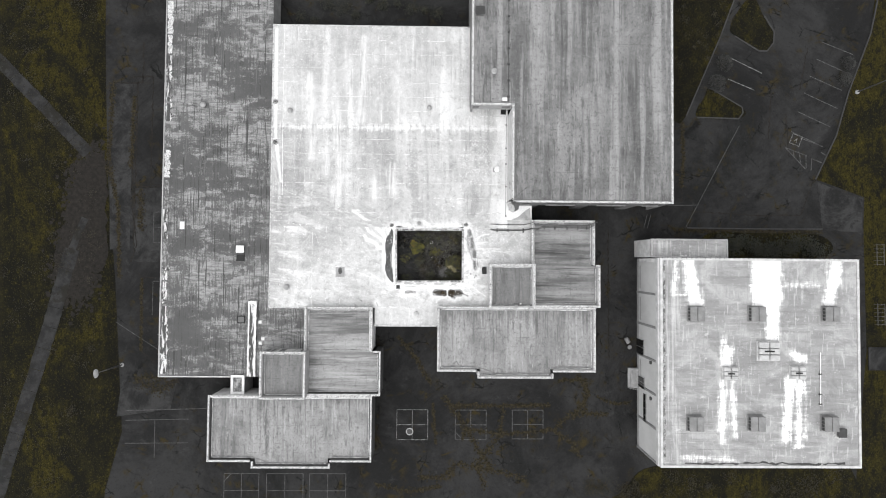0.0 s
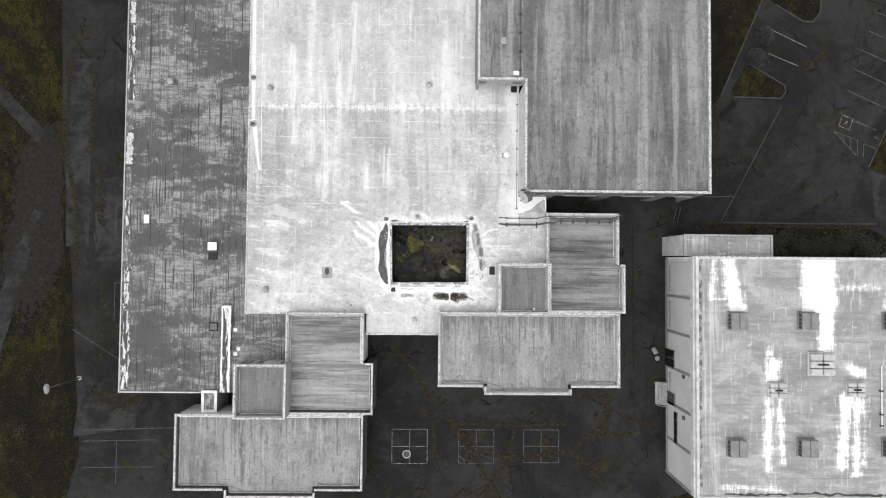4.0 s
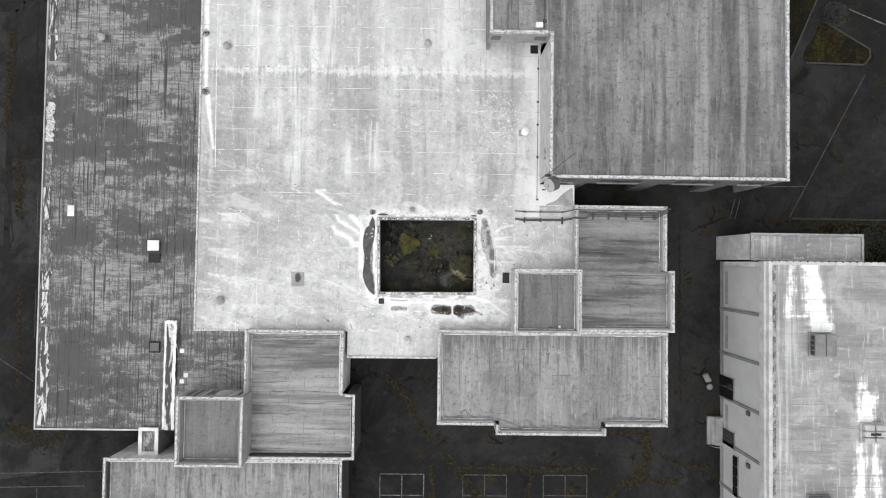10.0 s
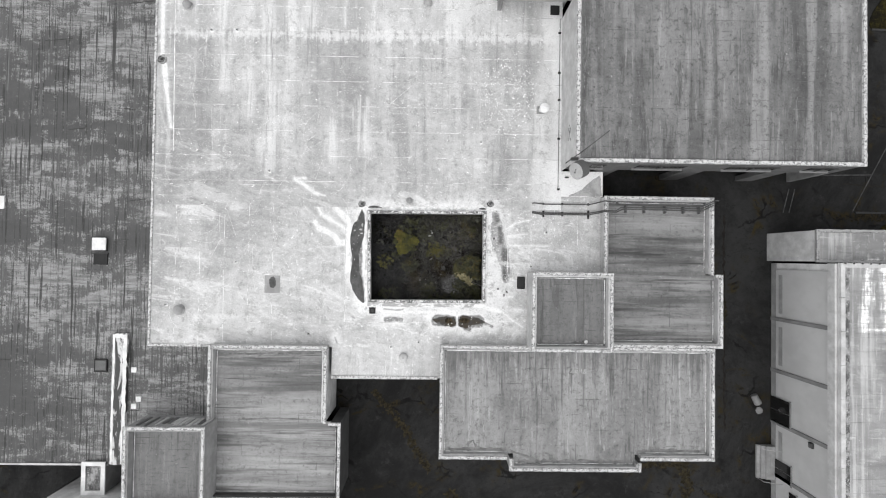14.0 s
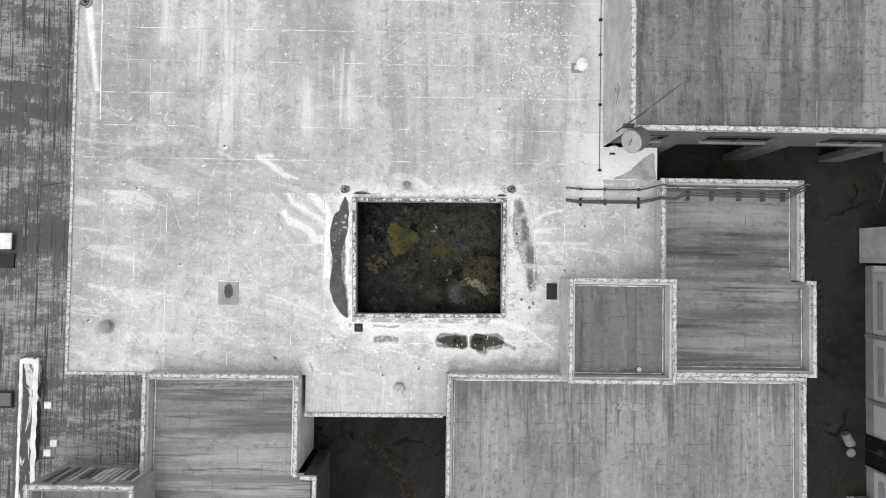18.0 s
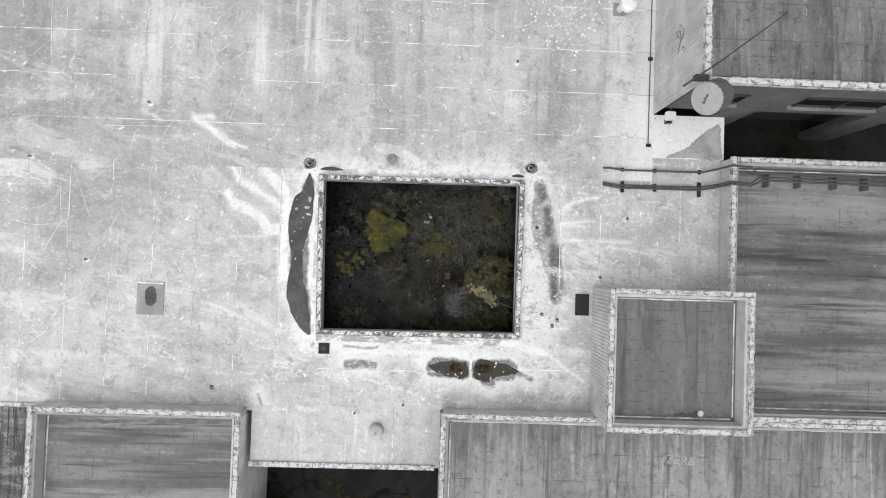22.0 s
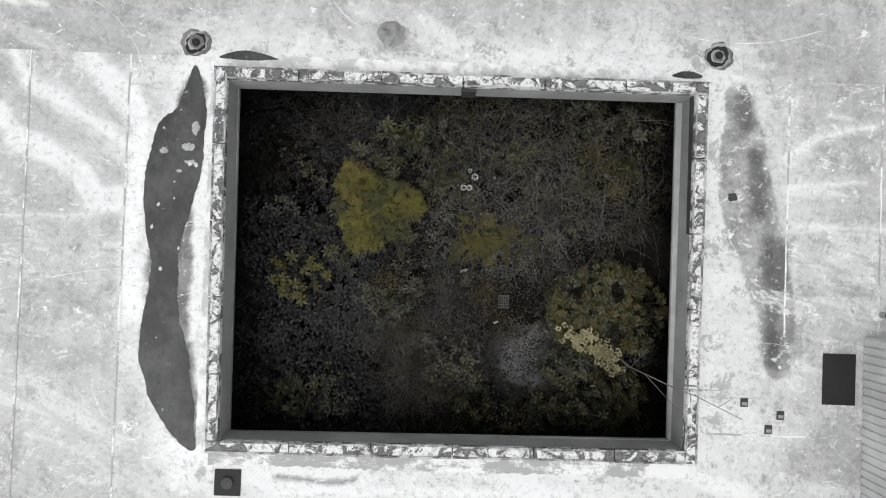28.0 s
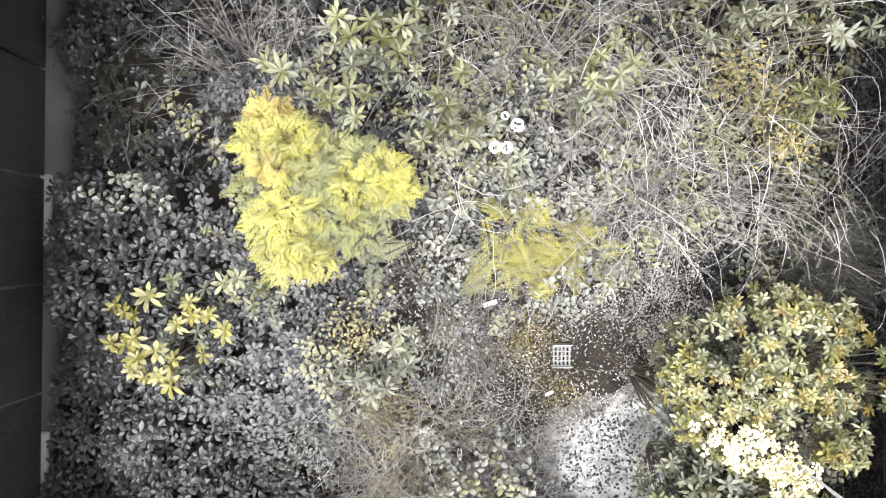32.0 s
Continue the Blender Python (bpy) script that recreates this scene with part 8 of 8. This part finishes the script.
def sword_fern(x, y, z, r, count, mat, label):
    """Arching fronds, each with a single row of narrow leaflets on both sides."""
    t = thing("sword_fern", (x, y, 0.05), label, "fern", "courtyard ferns")
    for k in range(count):
        hp = Heap()
        a = k * 6.283 / count + rp.uniform(-0.3, 0.3)
        way = Vector((math.cos(a), math.sin(a), 0))
        side = Vector((-way.y, way.x, 0))
        bend, ln, top = side * rp.uniform(-0.3, 0.3), r * rp.uniform(0.75, 1.2), z * rp.uniform(0.85, 1.1)
        for i in range(26):
            f = (i + 2) / 28
            p = Vector((x, y, 0.15)) + way * ln * f + bend * ln * f * f + UP * top * math.sin(0.45 + 1.75 * f)
            size = 0.085 * r / 0.6 * min(1.0, 4 * f) * (1.08 - f)
            for sg in (-1, 1):
                hp.leaf(p, side * sg + way * 0.35 - UP * 0.15, UP, size * rp.uniform(0.85, 1.1), 0.011, 0.1, 0.1)
        tagged(part("frond", hp.mesh("frond", mat), mat, t), kind="stuff")


sword_fern(-6.15, 2.2, 1.0, 0.75, 11, "fern_brown", "brown-green sword fern arching in the shade")
sword_fern(-5.75, 2.75, 0.95, 0.65, 9, "fern_brown", "dark sword fern beside the wall")
sword_fern(-6.4, 3.1, 0.95, 0.7, 9, "fern_brown", "dark sword fern under the roof edge")
fern(-4.9, -0.75, 1.2, 0.34, 8, "fern_brown", "dark fern below yellow leaves")


def bare_shrub(x, y, z, r, count, label, mat="dead_twig", thick=0.005):
    t = thing("bare_shrub", (x, y, 0.05), label, "bare shrub", "tangled bare shrubs")
    for half in range(2):
        bm = bmesh.new()
        for k in range(count // 2):
            a, reach = rp.uniform(0, 6.283), r * rp.uniform(0.4, 1.15)
            d = Vector((math.cos(a), math.sin(a), 0))
            bend = Vector((-d.y, d.x, 0)) * rp.uniform(-0.5, 0.5)
            p0 = Vector((x + rp.uniform(-0.25, 0.25), y + rp.uniform(-0.25, 0.25), 0.1))
            top = z * rp.uniform(0.7, 1.15)
            pts = [p0 + d * reach * s + bend * reach * s * s + UP * top * math.sin(min(1.0, s * 1.15) * 1.75) + Vector((rp.uniform(-0.03, 0.03), rp.uniform(-0.03, 0.03), rp.uniform(-0.03, 0.03))) for s in (0, 0.2, 0.4, 0.6, 0.8, 1.0)]
            tube(pts, (thick, thick * 0.45), bm, 3)
            for j in range(4):
                i = rp.choice((2, 3, 4))
                q = pts[i]
                e = Vector((rp.uniform(-1, 1), rp.uniform(-1, 1), rp.uniform(-0.2, 0.5))).normalized() * rp.uniform(0.12, 0.4)
                tube([q, q + e * 0.5 + UP * 0.03, q + e], (thick * 0.55, thick * 0.3), bm, 3)
        tagged(part("twig_tangle", bm, mat, t), kind="stuff")


bare_shrub(-2.45, -1.75, 1.1, 1.25, 120, "dead bush of straw-coloured radiating stems", "straw", 0.0045)
bare_shrub(-2.9, -2.4, 1.0, 1.1, 110, "tangle of pale dead stems", "bleached_twig", 0.004)
bare_shrub(-3.5, -1.5, 1.1, 0.7, 60, "burst of pale bare stems over leaves", "bleached_twig", 0.0035)
bare_shrub(-1.3, -2.3, 0.8, 1.0, 70, "spread of bleached dead stems")
bare_shrub(-1.9, -0.5, 0.9, 0.8, 60, "thin dead stems over the earth")
bare_shrub(0.4, 1.5, 1.7, 1.3, 50, "dense thicket of bare grey twigs")
bare_shrub(1.3, 1.6, 1.7, 1.2, 36, "thicket of bare twigs beside the wall")
bare_shrub(-1.2, 2.9, 1.9, 1.4, 80, "bare brambles under the roof edge")
bare_shrub(-2.2, 0.2, 1.1, 1.0, 60, "thin bare brambles among ferns", "stem_bark")
bare_shrub(-4.6, 2.9, 1.6, 1.2, 60, "bare brambles by the wall")
# dry petals and flecks caught on the leaves
hp = Heap()
for k in range(5200):
    x, y = rp.uniform(-2.8, 2.7), rp.uniform(-3.2, 3.3)
    if rp.random() > 0.25 + 1.1 * noise.noise(Vector((x * 1.1, y * 1.1, 8.0))) or (x > 0.4 and y < 0.2):
        continue
    b = rp.uniform(0, 6.283)
    hp.leaf(Vector((x, y, height(x, y) + rp.uniform(0.02, 0.14))), Vector((math.cos(b), math.sin(b), rp.uniform(-0.4, 0.4))), UP + Vector((rp.uniform(-0.5, 0.5), rp.uniform(-0.5, 0.5), 0)), rp.uniform(0.015, 0.035), rp.uniform(0.008, 0.016), 0.1, 0.2)
tagged(new("dry_petals", hp.mesh("dry_petals", "litter_flake")), "pale dry petals and flecks caught on leaves and twigs", "litter", kind="stuff")
bare_shrub(2.45, 0.45, 1.2, 0.7, 260, "dark wiry tuft of dead broom", "dark_twig", 0.005)
bare_shrub(2.75, 0.75, 1.15, 0.75, 190, "dim green wiry tuft of broom against the wall", "broom_green", 0.005)


def canes(x0, y0, x1, y1, z, count, label, mat="dead_twig"):
    """Long arching canes thrown across one another."""
    t = thing("bramble", ((x0 + x1) / 2, (y0 + y1) / 2, 0.05), label, "bramble", "brambles")
    bm = bmesh.new()
    for k in range(count):
        p = Vector((rp.uniform(x0, x1), rp.uniform(y0, y1), z * rp.uniform(0.55, 0.95)))
        a, turn = rp.uniform(0, 6.283), rp.uniform(-0.5, 0.5)
        pts, th, rise = [], rp.uniform(0.0017, 0.0038) if k % 9 else rp.uniform(0.0035, 0.0055), rp.uniform(-0.02, 0.08)
        for s in range(rp.choice((4, 5, 8, 10))):
            pts.append(p.copy())
            p += Vector((math.cos(a), math.sin(a), 0)) * rp.uniform(0.09, 0.16) + UP * rise
            a, rise = a + turn * 0.4 + rp.uniform(-0.3, 0.3), rise - 0.016
        pts = [q for q in pts if HX0 - 0.8 < q.x < HX1 + 1.7 and HY0 - 1.7 < q.y < HY1 + 1.7 and (q.z < 2.65 or (HX0 < q.x < HX1 and HY0 < q.y < HY1))]
        if len(pts) > 2 and k < 40:
            part("cane", tube(pts, (th * 1.2, th * 0.7), None, 4), mat, t)
        elif len(pts) > 2:
            tube(pts, (th, th * 0.6), bm, 3)
        if len(pts) > 3:
            for q in pts[1:-1:2]:
                v = Vector((rp.uniform(-1, 1), rp.uniform(-1, 1), rp.uniform(-0.3, 0.5))).normalized() * rp.uniform(0.05, 0.2)
                tube([q, q + v], (th * 0.6, th * 0.3), bm, 3)
    tagged(part("cane_tangle", bm, mat, t), kind="stuff")


canes(-0.9, 0.8, 3.2, 4.2, 2.0, 300, "grey bare canes tangled over shrubs")
canes(-0.5, 0.9, 2.3, 3.0, 2.1, 150, "bleached bare canes tangled over shrubs", "bleached_twig")
canes(-5.0, 2.4, 0.0, 4.6, 2.0, 260, "bare canes below the roof edge")
canes(-2.6, 0.9, 2.8, 4.0, 2.15, 170, "thin bleached canes lying over the leaves", "bleached_twig")
canes(-3.6, -3.4, -0.9, -0.8, 1.2, 230, "grey canes and dead stems over the earth")
canes(-3.4, -3.2, -1.2, -1.2, 1.2, 260, "bleached canes and dead stems over the earth", "bleached_twig")
canes(-2.6, 0.0, 0.6, 2.0, 1.5, 190, "thin grey canes among ferns")
canes(-6.4, -3.5, -3.2, 3.5, 1.6, 60, "dark thin canes in the shade", "stem_bark")
canes(0.0, -3.6, 2.8, 0.4, 1.5, 90, "thin canes among rhododendron leaves", "stem_bark")
t = thing("dead_branch", (1.5, -1.5, 0.1), "long bare branch reaching over the roof edge", "branch")
part("limb", tube([(1.3, -1.3, 1.5), (1.75, -1.75, 2.6), (2.25, -1.93, 3.55), (2.5, -2.0, 3.68), (3.33, -2.38, 3.75)], (0.017, 0.006), sides=5), "bleached_twig", t)
for a, b in (((2.25, -1.93, 3.55), (2.92, -1.88, 3.72)), ((1.75, -1.75, 2.6), (2.05, -1.3, 2.75)), ((1.9, -1.8, 2.9), (2.45, -2.45, 3.3)), ((1.5, -1.5, 2.1), (1.95, -1.95, 2.5)), ((2.9, -2.18, 3.72), (3.1, -2.02, 3.78))):
    part("twig", tube([a, b], (0.008, 0.003), sides=4), "bleached_twig", t)
# small-leaved seedlings, moss and ochre shoots
for x, y, r, low, high, mat, lab in ((-3.37, -0.29, 0.34, 0.7, 1.3, "ochre_leaf", "ochre withered seedlings"), (1.07, 2.8, 0.3, 1.3, 1.9, "ochre_leaf", "ochre-leaved small shrub"), (1.4, 2.44, 0.24, 1.3, 1.8, "ochre_leaf", "ochre-leaved small shrub"), (1.68, 1.98, 0.26, 1.2, 1.8, "ochre_leaf", "ochre-leaved small shrub"), (1.01, 2.04, 0.3, 1.2, 1.8, "bramble_leaf", "yellow-green small-leaved shrub"),
                                     (-0.95, -0.3, 0.42, 0.2, 0.5, "moss_leaf", "olive moss and seedlings on wet earth"), (-1.2, -0.6, 0.4, 0.2, 0.35, "moss_leaf", "brown moss on wet earth"), (-0.6, -1.2, 0.4, 0.2, 0.3, "moss_leaf", "rust-brown moss on wet earth"), (-3.9, -1.7, 0.35, 0.6, 1.3, "rosette_grey", "small-leaved grey shrub"), (-0.3, -3.0, 0.4, 0.4, 1.0, "rosette_grey", "small-leaved grey shrub"),
                                     (-2.1, -0.2, 0.5, 0.4, 1.1, "rosette_grey", "small-leaved grey shrub"), (-3.0, -1.25, 0.4, 0.6, 1.2, "moss_leaf", "olive seedlings among dead stems"), (2.1, 1.0, 0.4, 0.9, 1.5, "rosette_grey", "small-leaved shrub by the wall"), (-2.3, 0.6, 0.45, 0.6, 1.3, "bramble_grey", "small-leaved shrub among ferns")):
    hp = Heap()
    for k in range(300 if high > 0.6 else 700):
        p = Vector((x + rp.gauss(0, r * 0.55), y + rp.gauss(0, r * 0.55), rp.uniform(low, high)))
        b = rp.uniform(0, 6.28)
        size = rp.uniform(0.03, 0.065) if high > 0.6 else rp.uniform(0.015, 0.04)
        hp.leaf(p, Vector((math.cos(b), math.sin(b), rp.uniform(-0.1, 0.5))), UP, size, size * 0.6, 0.1, 0.15)
    tagged(new("seedlings", hp.mesh("seedlings", mat)), lab, "undergrowth", kind="stuff")
solid("wet_hollow", blob([(-1.3, -1.55), (-1.2, -0.9), (-0.35, 0.0), (0.4, 0.45), (1.35, 0.5), (1.4, -0.1), (1.1, -0.75), (0.7, -1.3), (0.1, -1.45), (-0.6, -1.5)], 0.19, 0.012, 0.09, 8, 2), "wet_earth", "wet dark brown hollow in the courtyard earth", "mud", kind="structure")
solid("silt_bed", blob([(-0.85, -1.95), (-0.62, -1.5), (0.1, -1.25), (0.9, -1.12), (1.4, -1.35), (1.5, -2.2), (1.3, -2.95), (0.2, -3.05), (-0.6, -2.85)], 0.192, 0.014, 0.07, 10, 3), "pale_silt", "pale dried silt bed with dark leaf spots", "silt", kind="structure")
hp = Heap()
for k in range(760):
    x, y, a, ln = rp.gauss(0.3, 0.6), rp.gauss(-2.05, 0.45), rp.uniform(0, 6.28), rp.uniform(0.025, 0.06)
    hp.leaf(Vector((x, y, 0.215 + rp.uniform(0, 0.02))), Vector((math.cos(a), math.sin(a), 0.05)), UP, ln, ln * 0.75, 0.1, 0.05, True)
tagged(new("leaf_litter", hp.mesh("leaf_litter", "dark_flake")), "dark rotten leaves on pale silt", "leaf litter", kind="stuff")
# fallen leaves and pale litter on the open earth
hp = Heap()
for k in range(26000):
    x, y = (rp.gauss(-0.5, 1.4), rp.gauss(-1.2, 1.0)) if k % 3 == 0 else (rp.gauss(0.75, 0.5), rp.gauss(-0.4, 0.7)) if k % 4 else (rp.gauss(0.3, 0.75), rp.gauss(-1.9, 0.5))
    if not (HX0 - 0.7 < x < HX1 + 0.7 and HY0 - 0.7 < y < HY1 + 0.7):
        continue
    core = across(x, y, 0.05, -0.72, 1.15, 0.46, 0.72)
    clump = 0.5 + noise.noise(Vector((x * 3.1, y * 3.1, 5.0)))
    if rp.random() > min(0.16 + 0.85 * max(0.0, core - 0.45), 1.0) * (0.25 + 1.1 * clump):
        continue
    a = rp.uniform(0, 6.28)
    ln = rp.uniform(0.012, 0.05)
    hp.leaf(Vector((x, y, 0.2 + rp.uniform(0, 0.05))), Vector((math.cos(a), math.sin(a), rp.uniform(-0.1, 0.2))), UP, ln, ln * rp.uniform(0.25, 0.6), 0.1, 0.1)
tagged(new("leaf_litter", hp.mesh("leaf_litter", "litter_flake")), "pale fallen leaves and chips on wet earth", "leaf litter", kind="stuff")
for x, y, z, r in ((-1.46, 2.07, 1.9, 0.068), (-1.70, 1.83, 1.9, 0.06), (-1.575, 1.83, 1.9, 0.062), (-1.55, 2.25, 1.6, 0.045), (-1.0, 2.13, 1.5, 0.03)):
    t = thing("dried_flower", (x, y, z), "round white dried flower head", "flower", "white flower heads")
    hp = Heap()
    for k in range(70):
        d = Vector((rp.gauss(0, 1), rp.gauss(0, 1), abs(rp.gauss(0, 0.8)))).normalized()
        hp.leaf(Vector((x, y, z)) + Vector((d.x, d.y, d.z * 0.45)) * r * 0.75, d + Vector((rp.uniform(-0.6, 0.6), rp.uniform(-0.6, 0.6), 0.1)), UP if abs(d.z) < 0.9 else Vector((1, 0, 0)), r * 0.42, r * 0.4, 0.1, 0.2)
    part("flower_head", hp.mesh("flower_head", "dry_floret"), "dry_floret", t)
    part("stalk", tube([(x, y, 0.1), (x + 0.04, y - 0.03, z * 0.6), (x, y, z)], (0.008, 0.005), sides=4), "stem_bark", t)
t = thing("plastic_crate", (-0.53, -0.72, 0.2), "small broken pale plastic crate on the earth", "crate")
for k in range(5):
    part("slat", box(-0.65 + 0.055 * k, -0.86, 0.24, -0.63 + 0.055 * k, -0.57, 0.26), "crate_grey", t)
    part("slat", box(-0.66, -0.86 + 0.065 * k, 0.255, -0.40, -0.845 + 0.065 * k, 0.27), "crate_grey", t)
for y in (-0.875, -0.57):
    part("side", box(-0.67, y, 0.2, -0.39, y + 0.015, 0.33), "crate_grey", t)
for x, y, a, w, ln in ((-1.95, -2.07, 1.5, 0.03, 0.075), (-1.12, -1.89, 1.5, 0.03, 0.075), (1.17, -0.48, 0.9, 0.025, 0.1), (-1.54, 0.01, 0.3, 0.03, 0.1), (-0.71, -1.23, 0.4, 0.02, 0.06), (-1.95, -1.66, 1.0, 0.02, 0.05)):
    bm = box(-ln, -w, 0, ln, w, 0.02, 0.005)
    bmesh.ops.transform(bm, matrix=pose(x, y, 0.28, 8, 5, math.degrees(a)), verts=bm.verts)
    solid("wood_chip", bm, "white_paint", "pale splinter of painted wood on the earth", "wood scrap", "wood scraps")
solid("paper_scrap", tilted(slab([(-0.09, -0.08), (0.1, -0.06), (0.08, 0.1), (-0.07, 0.07)], 0, 0.004), pose(-2.42, -1.7, 0.5, 12, -9, 20)), "silt_pale", "crumpled pale paper scrap among dead stems", "litter")

# ---- planting round the yard ----
def leafy_mass(name, spots, mat, label, leaf=0.14, count=260):
    hp = Heap()
    for x, y, r, h in spots:
        for k in range(count):
            a, q = rp.uniform(0, 6.283), rp.random() ** 0.5
            z = h * (1 - 0.7 * q * q) * rp.uniform(0.55, 1.05)
            b = rp.uniform(0, 6.28)
            hp.leaf(Vector((x + rp.gauss(0, r * 0.6), y + rp.gauss(0, r * 0.6), z)), Vector((math.cos(b), math.sin(b), rp.uniform(-0.2, 0.6))), UP, leaf * rp.uniform(0.7, 1.4), leaf * 0.6)
    tagged(new(name, hp.mesh(name, mat)), label, "shrubs", kind="stuff")


leaf_material("hedge_leaf", (0.0085, 0.0102, 0.0068), (0.0204, 0.0221, 0.0127), (0.0425, 0.0425, 0.0213), 0.6)
leaf_material("brush_leaf", (0.0085, 0.0076, 0.0034), (0.0221, 0.0179, 0.0068), (0.0425, 0.0340, 0.0119), 0.7)
leafy_mass("hedge", [(37.5 + 1.05 * k + rp.uniform(-0.3, 0.3), 1.9 + rp.uniform(-0.9, 0.7), rp.uniform(0.7, 1.2), rp.uniform(0.8, 1.6)) for k in range(15)], "hedge_leaf", "dark overgrown shrubs beside the hall", 0.2, 300)
leafy_mass("hedge", [(-20 + 1.9 * k, 33 + rp.uniform(-1.5, 3), rp.uniform(0.4, 1.1), rp.uniform(0.5, 1.6)) for k in range(11)], "hedge_leaf", "dark weeds in the rear court", 0.2, 150)
leafy_mass("brush", [(rp.uniform(20, 56), rp.uniform(-36, -29.5), rp.uniform(0.5, 1.4), rp.uniform(0.3, 0.9)) for k in range(46)], "brush_leaf", "dry brushwood along the grass", 0.16, 110)
leafy_mass("weeds", [(rp.uniform(-62, -47.5), rp.uniform(-34, 36), rp.uniform(0.5, 2.2), rp.uniform(0.1, 0.3)) for k in range(90)], "brush_leaf", "yellowed weed clumps in the rough grass", 0.14, 45)
leafy_mass("weeds", [(rp.choice((rp.uniform(29.5, 36), rp.uniform(36.5, 40))), rp.uniform(21, 37), rp.uniform(0.2, 0.7), rp.uniform(0.1, 0.4)) for k in range(40)], "brush_leaf", "dry weeds in the grass strip", 0.12, 40)


def round_shrub(x, y, r, h):
    t = thing("round_shrub", (x, y, 0.0), "dark round clipped shrub beside the parking bays", "shrub", "car park shrubs")
    hp = Heap()
    for k in range(420):
        a, q = rp.uniform(0, 6.283), rp.random() ** 0.5
        z = h * (0.25 + 0.75 * (1 - q * q) ** 0.5) * rp.uniform(0.75, 1.05)
        b = rp.uniform(0, 6.283)
        hp.leaf(Vector((x + r * q * math.cos(a) * rp.uniform(0.9, 1.1), y + r * q * math.sin(a), z)), Vector((math.cos(b), math.sin(b), rp.uniform(-0.2, 0.6))), UP, rp.uniform(0.12, 0.24), 0.11)
    part("crown", hp.mesh("crown", "shrub_leaf"), "shrub_leaf", t)
    part("stem", tube([(x, y, 0), (x, y, h * 0.6)], (0.06, 0.03), sides=6), "stem_bark", t)


leaf_material("shrub_leaf", (0.0130, 0.0135, 0.0125), (0.0270, 0.0280, 0.0255), (0.0460, 0.0470, 0.0420), 0.6)
for x, y, r, h in ((39.1, 27.5, 1.15, 1.1), (38.0, 24.6, 1.25, 1.2), (56.6, 27.7, 1.0, 1.0), (56.1, 25.5, 1.0, 1.0)):
    round_shrub(x, y, r, h)
